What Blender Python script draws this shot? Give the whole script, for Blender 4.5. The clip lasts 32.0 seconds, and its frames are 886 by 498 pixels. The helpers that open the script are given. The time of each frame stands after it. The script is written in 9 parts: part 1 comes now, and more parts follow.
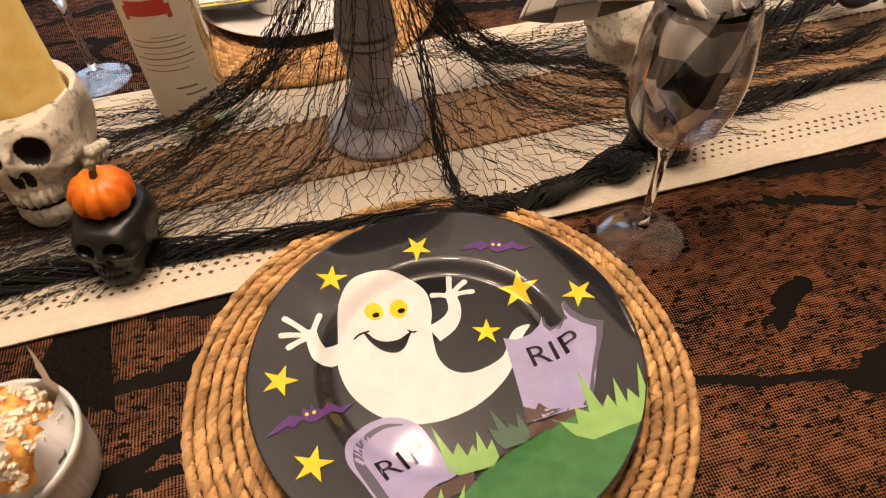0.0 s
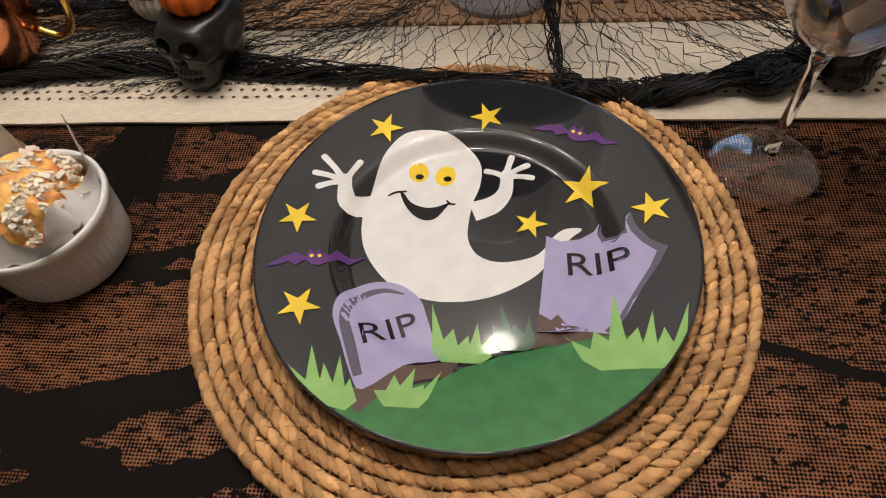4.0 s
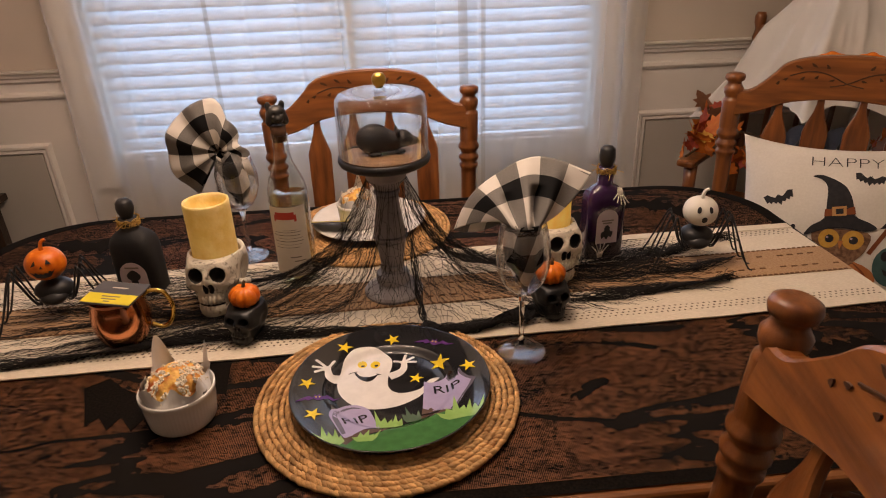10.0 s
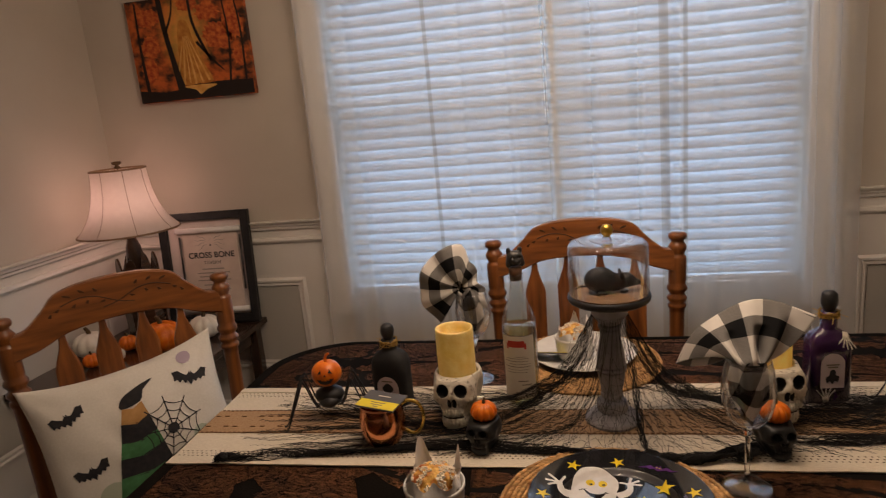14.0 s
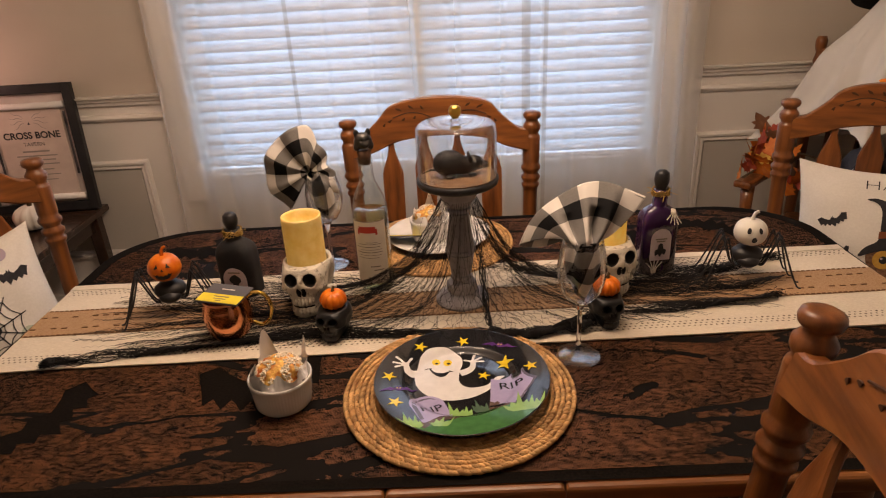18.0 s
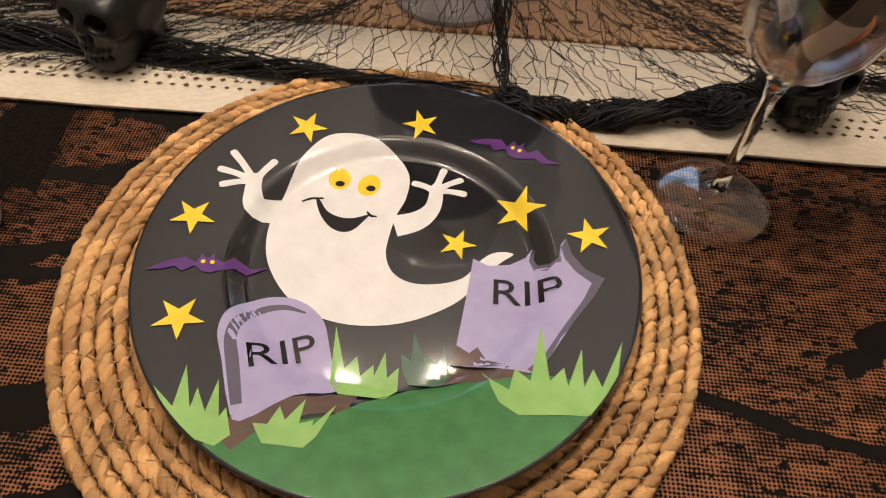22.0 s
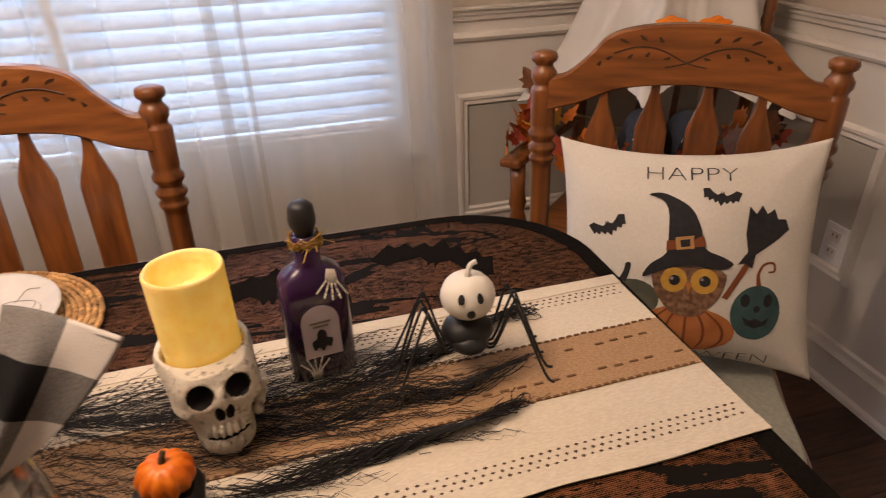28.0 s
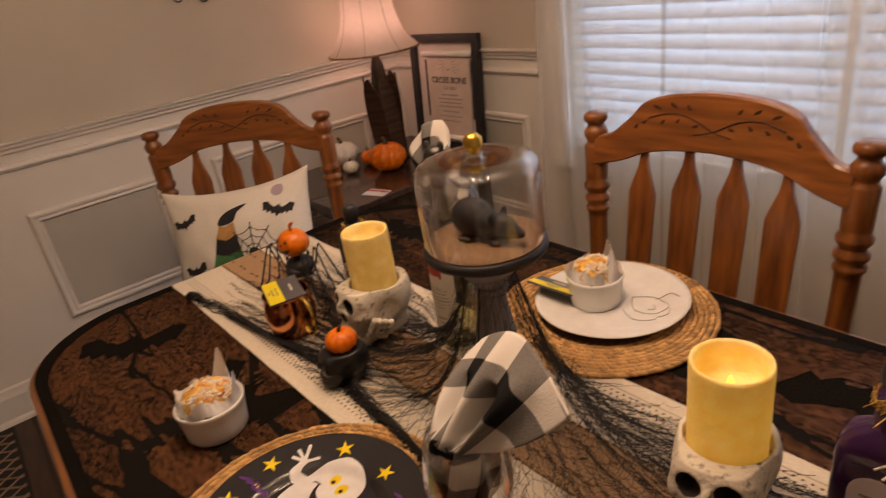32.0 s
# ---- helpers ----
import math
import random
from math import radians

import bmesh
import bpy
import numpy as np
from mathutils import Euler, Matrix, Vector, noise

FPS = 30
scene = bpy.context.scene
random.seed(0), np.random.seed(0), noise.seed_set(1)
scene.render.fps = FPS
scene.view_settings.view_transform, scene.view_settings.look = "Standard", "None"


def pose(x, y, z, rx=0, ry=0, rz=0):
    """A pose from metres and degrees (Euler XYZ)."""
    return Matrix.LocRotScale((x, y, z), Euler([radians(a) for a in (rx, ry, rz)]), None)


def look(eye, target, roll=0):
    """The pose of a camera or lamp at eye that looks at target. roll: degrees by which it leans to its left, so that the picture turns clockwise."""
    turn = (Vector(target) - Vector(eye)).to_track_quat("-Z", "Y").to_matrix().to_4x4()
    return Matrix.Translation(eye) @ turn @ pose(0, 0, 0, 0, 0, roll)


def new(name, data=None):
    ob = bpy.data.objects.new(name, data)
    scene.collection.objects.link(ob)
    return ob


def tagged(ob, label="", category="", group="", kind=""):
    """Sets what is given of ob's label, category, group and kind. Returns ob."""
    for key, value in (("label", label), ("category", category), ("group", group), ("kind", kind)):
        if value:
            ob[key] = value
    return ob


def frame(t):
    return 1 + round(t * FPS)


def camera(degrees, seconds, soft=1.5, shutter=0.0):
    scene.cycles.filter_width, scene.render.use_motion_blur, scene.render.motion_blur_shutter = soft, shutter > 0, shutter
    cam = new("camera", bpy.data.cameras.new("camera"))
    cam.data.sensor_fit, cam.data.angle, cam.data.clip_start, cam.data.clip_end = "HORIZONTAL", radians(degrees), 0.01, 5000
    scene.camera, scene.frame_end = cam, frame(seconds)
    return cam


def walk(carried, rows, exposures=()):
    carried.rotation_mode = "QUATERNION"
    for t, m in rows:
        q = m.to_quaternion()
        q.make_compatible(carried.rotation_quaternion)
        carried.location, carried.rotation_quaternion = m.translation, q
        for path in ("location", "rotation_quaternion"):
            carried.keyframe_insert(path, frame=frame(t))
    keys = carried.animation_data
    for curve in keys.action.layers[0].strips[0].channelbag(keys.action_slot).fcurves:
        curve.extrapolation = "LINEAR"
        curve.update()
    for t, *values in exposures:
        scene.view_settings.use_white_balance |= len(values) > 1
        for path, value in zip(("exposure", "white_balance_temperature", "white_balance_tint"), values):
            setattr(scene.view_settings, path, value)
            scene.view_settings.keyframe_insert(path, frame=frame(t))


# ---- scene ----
cam = camera(70.0, 32.0, soft=1.05, shutter=0.25)
PATH = [
    (0, (-0.063, -0.229, 1.163), (0.261, 1.06, -0.331), -1.9),
    (0.5, (-0.094, -0.302, 1.172), (0.302, 1.028, -0.268), 4.2),
    (1, (-0.083, -0.346, 1.183), (0.256, 0.972, -0.283), 7.0),
    (1.5, (-0.044, -0.337, 1.163), (0.129, 0.93, -0.375), 4.4),
    (2, (-0.018, -0.331, 1.147), (0.094, 0.876, -0.444), 1.9),
    (2.5, (0.013, -0.331, 1.21), (-0.106, 0.797, -0.437), -5.9),
    (4.5, (0.014, -0.2, 1.088), (-0.177, 0.891, -0.577), -6.7),
    (5, (0.004, -0.201, 1.108), (-0.109, 1.001, -0.487), -2.8),
    (5.5, (-0.008, -0.227, 1.147), (-0.107, 1.037, -0.401), -2.9),
    (6, (-0.053, -0.283, 1.195), (-0.182, 1.073, -0.269), -6.0),
    (6.5, (-0.038, -0.329, 1.25), (-0.216, 1.224, 0.002), -4.2),
    (7, (0.016, -0.381, 1.284), (-0.148, 1.332, 0.264), -1.1),
    (7.5, (-0.016, -0.449, 1.289), (0.159, 1.377, 0.49), 0.2),
    (8, (0.011, -0.444, 1.291), (0.446, 1.349, 0.518), 1.8),
    (8.5, (-0.002, -0.462, 1.286), (0.412, 1.331, 0.5), 1.1),
    (9, (-0.031, -0.511, 1.289), (0.401, 1.252, 0.451), -0.3),
    (9.5, (0.003, -0.599, 1.31), (0.371, 1.156, 0.424), -0.5),
    (10, (0.021, -0.703, 1.328), (0.155, 1.087, 0.446), -2.0),
    (10.5, (-0.034, -0.764, 1.345), (0.203, 1.041, 0.516), -2.0),
    (11, (-0.033, -0.819, 1.362), (0.098, 1.024, 0.597), -0.8),
    (11.5, (-0.017, -0.843, 1.367), (0.047, 1.001, 0.595), -1.1),
    (12, (-0.019, -0.862, 1.37), (0.171, 0.995, 0.653), 0.6),
    (12.5, (-0.011, -0.873, 1.381), (0.225, 1.022, 0.785), -0.1),
    (13, (-0.028, -0.866, 1.376), (-0.066, 1.048, 0.799), -2.8),
    (13.5, (-0.047, -0.859, 1.377), (-0.303, 1.06, 0.874), -4.5),
    (14, (-0.056, -0.864, 1.381), (-0.459, 1.045, 0.941), -5.3),
    (14.5, (-0.062, -0.867, 1.395), (-0.586, 1.024, 1.008), -6.8),
    (16.5, (-0.062, -0.858, 1.387), (-0.341, 0.946, 0.569), -3.8),
    (17, (-0.058, -0.852, 1.385), (-0.289, 0.953, 0.556), -3.7),
    (17.5, (-0.057, -0.845, 1.383), (-0.209, 0.966, 0.548), -2.5),
    (18, (-0.008, -0.813, 1.38), (-0.042, 1.004, 0.545), -3.1),
    (18.5, (0.049, -0.747, 1.37), (-0.083, 1.007, 0.419), -3.6),
    (19, (0.011, -0.605, 1.326), (0.127, 1.134, 0.346), 0.1),
    (19.5, (0.022, -0.484, 1.263), (0.297, 1.21, 0.237), 4.4),
    (20, (0.049, -0.394, 1.222), (0.254, 1.229, 0.071), 4.2),
    (20.5, (0.063, -0.368, 1.21), (0.24, 1.236, 0.029), 3.5),
    (21, (0.079, -0.32, 1.184), (0.057, 1.106, -0.217), 1.0),
    (21.5, (0.057, -0.255, 1.141), (0.033, 1.102, -0.327), 3.0),
    (22, (0.034, -0.198, 1.067), (-0.025, 0.976, -0.551), 3.2),
    (22.5, (0.035, -0.14, 1.057), (-0.124, 0.893, -0.648), -0.7),
    (23, (0.017, -0.152, 1.017), (-0.133, 0.881, -0.689), -0.3),
    (23.5, (0.0, -0.138, 1.058), (-0.367, 1.038, -0.518), -6.0),
    (24, (-0.023, -0.144, 1.102), (-0.54, 1.061, -0.409), -8.0),
    (24.4, (-0.019, -0.154, 1.127), (-0.598, 1.271, -0.151), -7.3),
    (26.5, (0.158, -0.147, 1.237), (-0.258, 1.501, 0.181), -5.2),
    (27, (0.224, -0.19, 1.241), (0.057, 1.52, 0.217), -2.2),
    (27.5, (0.322, -0.226, 1.246), (0.555, 1.484, 0.234), -1.6),
    (28, (0.403, -0.232, 1.254), (0.851, 1.453, 0.275), -1.8),
    (28.5, (0.52, -0.211, 1.254), (1.042, 1.447, 0.264), -1.1),
    (29, (0.646, -0.184, 1.258), (1.296, 1.454, 0.312), -0.4),
    (29.5, (0.709, -0.192, 1.321), (1.392, 1.569, 0.664), -0.4),
    (30, (0.708, -0.167, 1.317), (1.188, 1.685, 0.734), -1.5),
    (30.5, (0.567, -0.125, 1.307), (0.605, 1.778, 0.693), 0.2),
    (31, (0.515, -0.141, 1.339), (-0.223, 1.609, 0.713), -3.3),
    (31.5, (0.523, -0.131, 1.336), (-0.696, 1.283, 0.621), -5.4),
    (32, (0.535, -0.143, 1.328), (-0.938, 0.919, 0.49), -8.9),
]
EXPOSURES = [(0, 0.33, 6500, 18), (1, 0.15, 5850, 12), (2, 0.06, 5650, 11), (2.5, 0.02, 5600, 11), (5, -0.12, 5250, 9), (6, -0.09, 5350, 13), (7, 0.22, 4850, 6), (8, -0.30, 5850, 15), (9, -0.38, 6700, 25), (10, -0.28, 6800, 25), (11, -0.08, 6850, 24), (12, -0.06, 6800, 25), (13, -0.55, 6500, 19), (13.6, -0.44, 6550, 18), (14, -0.76, 6700, 19), (16.5, -0.4, 6500, 20), (17, -0.25, 7200, 24), (17.5, -0.20, 7200, 24), (18, -0.19, 7000, 24), (19, 0.03, 6800, 25), (20, 0.2, 6750, 23), (21, 0.25, 6200, 15), (22, 0.11, 5800, 11), (23, -0.53, 5700, 13), (24.5, -0.36, 5850, 13), (26.5, 0.0, 6250, 16), (27, 0.0, 6250, 16), (28, 0.06, 6650, 24), (29, 0.05, 6650, 24), (30, 0.12, 6600, 21), (30.5, -0.3, 6550, 20), (31, -0.88, 6500, 18), (31.5, -0.97, 7100, 25), (32, -0.43, 7750, 28)]
walk(cam, [(t, look(eye, target, roll)) for t, eye, target, roll in PATH], EXPOSURES)

# ---------------------------------------------------------------- light
from mathutils import geometry

world = bpy.data.worlds.new("sky")
scene.world = world
world.use_nodes = True
wn = world.node_tree.nodes
sky = wn.new("ShaderNodeTexSky")
sky.sky_type, sky.sun_disc = "NISHITA", False
sky.sun_elevation, sky.sun_rotation = radians(35), radians(200)
world.node_tree.links.new(sky.outputs[0], wn["Background"].inputs[0])
wn["Background"].inputs[1].default_value = 0.08


def lamp(name, kind, m, energy, color, size=0.1, size_y=None):
    data = bpy.data.lights.new(name, kind)
    data.energy, data.color = energy, color
    if kind == "AREA":
        data.size = size
        if size_y:
            data.shape, data.size_y = "RECTANGLE", size_y
    elif kind == "POINT":
        data.shadow_soft_size = size
    ob = new(name, data)
    ob.matrix_world = m
    return ob


# daylight in the window's opening, seen through the blinds
lamp("window_daylight", "AREA", pose(-0.1, 1.76, 1.32, -90, 0, 0), 40, (0.50, 0.74, 1.0), 1.72, 1.45)
CHANDELIER = Vector((-0.07, 0.27, 1.93))
BULBS = [CHANDELIER + Vector((0.21 * math.cos(a), 0.21 * math.sin(a), 0)) for a in (1.15 + i * math.tau / 5 for i in range(5))]
for p in BULBS:
    lamp("chandelier_bulb_light", "POINT", pose(*p), 9.0, (1.0, 0.80, 0.59), 0.035)
lamp("table_lamp_light", "POINT", pose(-1.80, 1.345, 1.10), 2.2, (1.0, 0.60, 0.50), 0.04)

# ---------------------------------------------------------------- materials


def material(name, color, rough=0.6, metal=0.0, color2=None, scale=20.0, bump=0.0, bump_scale=120.0, stretch=(1, 1, 1),
             spec=0.5, detail=6.0, lo=0.35, hi=0.7, trans=0.0, coat=0.0, sub=0.0, rand=0.0, island=0.0, emit=None, strength=0.0, ior=1.45):
    """A procedural surface: two colours mixed by noise, fine relief, a slight change of gloss."""
    mat = bpy.data.materials.new(name)
    mat.use_nodes = True
    nt = mat.node_tree
    n, link = nt.nodes, nt.links.new
    bsdf = n["Principled BSDF"]
    bsdf.inputs["Roughness"].default_value = rough
    bsdf.inputs["Metallic"].default_value = metal
    bsdf.inputs["Specular IOR Level"].default_value = spec
    bsdf.inputs["Transmission Weight"].default_value = trans
    bsdf.inputs["Coat Weight"].default_value = coat
    bsdf.inputs["IOR"].default_value = ior
    if sub:
        bsdf.inputs["Subsurface Weight"].default_value = sub
        bsdf.inputs["Subsurface Radius"].default_value = (0.01, 0.006, 0.003)
    if emit:
        bsdf.inputs["Emission Color"].default_value = (*emit, 1)
        bsdf.inputs["Emission Strength"].default_value = strength
    tc = n.new("ShaderNodeTexCoord")
    mp = n.new("ShaderNodeMapping")
    mp.inputs["Scale"].default_value = stretch
    link(tc.outputs["Object"], mp.inputs[0])
    out = None
    if color2 is not None:
        nz = n.new("ShaderNodeTexNoise")
        nz.inputs["Scale"].default_value, nz.inputs["Detail"].default_value = scale, detail
        link(mp.outputs[0], nz.inputs["Vector"])
        rp = n.new("ShaderNodeValToRGB")
        rp.color_ramp.elements[0].position, rp.color_ramp.elements[1].position = lo, hi
        rp.color_ramp.elements[0].color, rp.color_ramp.elements[1].color = (*color, 1), (*color2, 1)
        link(nz.outputs[0], rp.inputs[0])
        out = rp.outputs[0]
    else:
        bsdf.inputs["Base Color"].default_value = (*color, 1)
    if rand and out is not None:
        info = n.new("ShaderNodeObjectInfo")
        hsv = n.new("ShaderNodeHueSaturation")
        mr = n.new("ShaderNodeMapRange")
        mr.inputs[3].default_value, mr.inputs[4].default_value = 1 - rand, 1 + rand
        link(info.outputs["Random"], mr.inputs[0])
        link(mr.outputs[0], hsv.inputs["Value"])
        link(out, hsv.inputs["Color"])
        out = hsv.outputs[0]
    if island and out is not None:
        geo, hs2, mr2 = n.new("ShaderNodeNewGeometry"), n.new("ShaderNodeHueSaturation"), n.new("ShaderNodeMapRange")
        mr2.inputs[3].default_value, mr2.inputs[4].default_value = 1 - island, 1 + island
        link(geo.outputs["Random Per Island"], mr2.inputs[0])
        link(mr2.outputs[0], hs2.inputs["Value"])
        link(out, hs2.inputs["Color"])
        out = hs2.outputs[0]
    if out is not None:
        link(out, bsdf.inputs["Base Color"])
    if bump:
        bz = n.new("ShaderNodeTexNoise")
        bz.inputs["Scale"].default_value, bz.inputs["Detail"].default_value = bump_scale, 4
        link(mp.outputs[0], bz.inputs["Vector"])
        bp = n.new("ShaderNodeBump")
        bp.inputs["Strength"].default_value, bp.inputs["Distance"].default_value = bump, 0.002
        link(bz.outputs[0], bp.inputs["Height"])
        link(bp.outputs[0], bsdf.inputs["Normal"])
    return mat


def glass(name, color=(1, 1, 1), rough=0.0):
    """Thin clear glass: mostly see-through, with a mirror share that grows at grazing angles."""
    mat = bpy.data.materials.new(name)
    mat.use_nodes = True
    n, link = mat.node_tree.nodes, mat.node_tree.links.new
    n.remove(n["Principled BSDF"])
    tr, gl, mx, lw = n.new("ShaderNodeBsdfTransparent"), n.new("ShaderNodeBsdfGlossy"), n.new("ShaderNodeMixShader"), n.new("ShaderNodeLayerWeight")
    tr.inputs[0].default_value = (*color, 1)
    gl.inputs["Roughness"].default_value = rough
    lw.inputs[0].default_value = 0.5
    pw, sc = n.new("ShaderNodeMath"), n.new("ShaderNodeMath")
    pw.operation, pw.inputs[1].default_value = "POWER", 2.2
    sc.operation, sc.inputs[1].default_value, sc.inputs[2].default_value = "MULTIPLY_ADD", 0.85, 0.055
    link(lw.outputs["Facing"], pw.inputs[0])
    link(pw.outputs[0], sc.inputs[0])
    link(sc.outputs[0], mx.inputs[0])
    link(tr.outputs[0], mx.inputs[1])
    link(gl.outputs[0], mx.inputs[2])
    link(mx.outputs[0], n["Material Output"].inputs[0])
    return mat


def sheer(name, color, see):
    """Thin woven cloth that lets some light through its weave."""
    mat = bpy.data.materials.new(name)
    mat.use_nodes = True
    n, link = mat.node_tree.nodes, mat.node_tree.links.new
    n.remove(n["Principled BSDF"])
    tr, di, tl = n.new("ShaderNodeBsdfTransparent"), n.new("ShaderNodeBsdfDiffuse"), n.new("ShaderNodeBsdfTranslucent")
    a, c = n.new("ShaderNodeMixShader"), n.new("ShaderNodeMixShader")
    tc, mp, nz, mr = n.new("ShaderNodeTexCoord"), n.new("ShaderNodeMapping"), n.new("ShaderNodeTexNoise"), n.new("ShaderNodeMapRange")
    mp.inputs["Scale"].default_value = (20, 20, 1)
    nz.inputs["Scale"].default_value, nz.inputs["Detail"].default_value = 1.0, 3
    mr.inputs[1].default_value, mr.inputs[2].default_value = 0.3, 0.7
    mr.inputs[3].default_value, mr.inputs[4].default_value = 1 - see - 0.008, 1 - see + 0.008
    link(tc.outputs["Object"], mp.inputs[0])
    link(mp.outputs[0], nz.inputs["Vector"])
    link(nz.outputs[0], mr.inputs[0])
    di.inputs[0].default_value = tl.inputs[0].default_value = (*color, 1)
    a.inputs[0].default_value = 0.4
    link(di.outputs[0], a.inputs[1])
    link(tl.outputs[0], a.inputs[2])
    link(mr.outputs[0], c.inputs[0])
    link(tr.outputs[0], c.inputs[1])
    link(a.outputs[0], c.inputs[2])
    link(c.outputs[0], n["Material Output"].inputs[0])
    return mat


M = {}
M["wall"] = material("wall_paint_greige", (0.50, 0.445, 0.375), 0.75, color2=(0.54, 0.485, 0.41), scale=3, bump=0.12, bump_scale=260)
M["wainscot"] = material("wainscot_white", (0.72, 0.685, 0.63), 0.5, color2=(0.77, 0.735, 0.68), scale=2.5, bump=0.05, bump_scale=90)
M["panel"] = material("panel_grey_paint", (0.47, 0.445, 0.395), 0.7, color2=(0.51, 0.48, 0.425), scale=3, bump=0.1, bump_scale=240)
M["ceiling"] = material("ceiling_white", (0.7, 0.68, 0.65), 0.9, color2=(0.75, 0.73, 0.7), scale=6, bump=0.3, bump_scale=180)
M["floor"] = material("dark_wood_floor", (0.035, 0.016, 0.009), 0.32, color2=(0.09, 0.042, 0.022), scale=9, stretch=(1, 9, 1), bump=0.15, bump_scale=40, rand=0.35)
M["oak"] = material("honey_stained_oak", (0.095, 0.028, 0.008), 0.3, color2=(0.245, 0.083, 0.020), scale=6, stretch=(10, 10, 0.8), bump=0.14, bump_scale=60, lo=0.30, hi=0.68, coat=0.35, rand=0.14)
M["oak_flat"] = material("honey_stained_oak_rail", (0.112, 0.034, 0.009), 0.3, color2=(0.28, 0.097, 0.023), scale=6, stretch=(0.8, 10, 10), bump=0.14, bump_scale=60, lo=0.30, hi=0.68, coat=0.35, rand=0.14)
M["oak_dark"] = material("worn_dark_stain", (0.05, 0.022, 0.010), 0.4, color2=(0.10, 0.042, 0.016), scale=14, bump=0.1)
M["carving"] = material("burnt_carving", (0.045, 0.016, 0.006), 0.6, color2=(0.08, 0.03, 0.01), scale=60)
M["white_metal"] = material("blind_white", (0.80, 0.81, 0.82), 0.45)
M["sheer"] = sheer("white_sheer_curtain", (0.86, 0.83, 0.78), 0.64)
# doubled hem: blocked daylight is put in as a darker cloth colour
M["sheer_hem"] = sheer("shaded_double_hem", (0.46, 0.42, 0.37), 0.42)
M["black"] = material("black_satin", (0.012, 0.012, 0.013), 0.45, color2=(0.022, 0.021, 0.022), scale=30, bump=0.1)
M["black_matte"] = material("black_matte_paint", (0.010, 0.010, 0.011), 0.75, color2=(0.02, 0.019, 0.019), scale=25, bump=0.2, bump_scale=300)


def blind_slat_material():
    mat = bpy.data.materials.new("blind_slat")
    mat.use_nodes = True
    n, link = mat.node_tree.nodes, mat.node_tree.links.new
    n.remove(n["Principled BSDF"])
    di, tl, mx = n.new("ShaderNodeBsdfDiffuse"), n.new("ShaderNodeBsdfTranslucent"), n.new("ShaderNodeMixShader")
    di.inputs[0].default_value = (0.82, 0.83, 0.84, 1)
    tl.inputs[0].default_value = (0.80, 0.84, 0.88, 1)
    mx.inputs[0].default_value = 0.30
    link(di.outputs[0], mx.inputs[1])
    link(tl.outputs[0], mx.inputs[2])
    link(mx.outputs[0], n["Material Output"].inputs[0])
    return mat


M["slat"] = blind_slat_material()

# ---------------------------------------------------------------- mesh helpers


def mesh_of(name, bm, mat, smooth=False):
    me = bpy.data.meshes.new(name)
    bm.to_mesh(me)
    bm.free()
    for m in mat if isinstance(mat, (list, tuple)) else [mat]:
        me.materials.append(m)
    if smooth:
        me.polygons.foreach_set("use_smooth", [True] * len(me.polygons))
    return me


def part(name, bm, mat, parent=None, label="", smooth=False, m=None):
    ob = new(name, mesh_of(name, bm, mat, smooth))
    ob.parent = parent
    if m is not None:
        ob.matrix_basis = m
    if label:
        ob["label"] = label
    return ob


def thing(name, m=None, label="", category="", group="", kind=""):
    ob = new(name)
    ob.empty_display_size = 0.05
    if m is not None:
        ob.matrix_basis = m
    return tagged(ob, label, category, group, kind)


def join(bm, other, m=None):
    """Adds the bmesh other to bm, moved by m."""
    if m is not None:
        bmesh.ops.transform(other, matrix=m, verts=other.verts)
    me = bpy.data.meshes.new("tmp")
    other.to_mesh(me)
    other.free()
    bm.from_mesh(me)
    bpy.data.meshes.remove(me)
    return bm


def box(sx, sy, sz, bevel=0.0, at=(0, 0, 0), seg=2):
    bm = bmesh.new()
    bmesh.ops.create_cube(bm, size=1, matrix=Matrix.Translation(at) @ Matrix.Diagonal((sx, sy, sz, 1)))
    if bevel:
        bmesh.ops.bevel(bm, geom=bm.edges[:], offset=bevel, segments=seg, affect="EDGES", profile=0.5)
    return bm


def lathe(profile, segs=32, closed=False, wobble=None):
    """A turned body from (radius, height) pairs, round z; ends on the axis are capped."""
    bm = bmesh.new()
    rings = []
    for r, z in profile:
        if r < 1e-6:
            rings.append([bm.verts.new((0, 0, z))])
        else:
            ring = []
            for i in range(segs):
                a = math.tau * i / segs
                k = wobble(a, z) if wobble else 1
                ring.append(bm.verts.new((r * k * math.cos(a), r * k * math.sin(a), z)))
            rings.append(ring)
    for p, q in zip(rings, rings[1:]):
        if len(p) == 1 and len(q) == 1:
            continue
        for i in range(segs):
            j = (i + 1) % segs
            if len(p) == 1:
                bm.faces.new((p[0], q[j], q[i]))
            elif len(q) == 1:
                bm.faces.new((p[i], p[j], q[0]))
            else:
                bm.faces.new((p[i], p[j], q[j], q[i]))
    bmesh.ops.recalc_face_normals(bm, faces=bm.faces[:])
    return bm


def smooth_line(points, per=6, closed=False):
    """A Catmull-Rom line through the points (tuples of any length)."""
    n = len(points)
    out = []
    for i in range(n if closed else n - 1):
        p = [points[(i + k) % n] if closed else points[min(max(i + k, 0), n - 1)] for k in (-1, 0, 1, 2)]
        for j in range(per):
            t = j / per
            out.append(tuple(0.5 * (2 * b + (c - a) * t + (2 * a - 5 * b + 4 * c - d) * t * t + (3 * b - a - 3 * c + d) * t ** 3) for a, b, c, d in zip(*p)))
    if not closed:
        out.append(tuple(points[-1]))
    return out


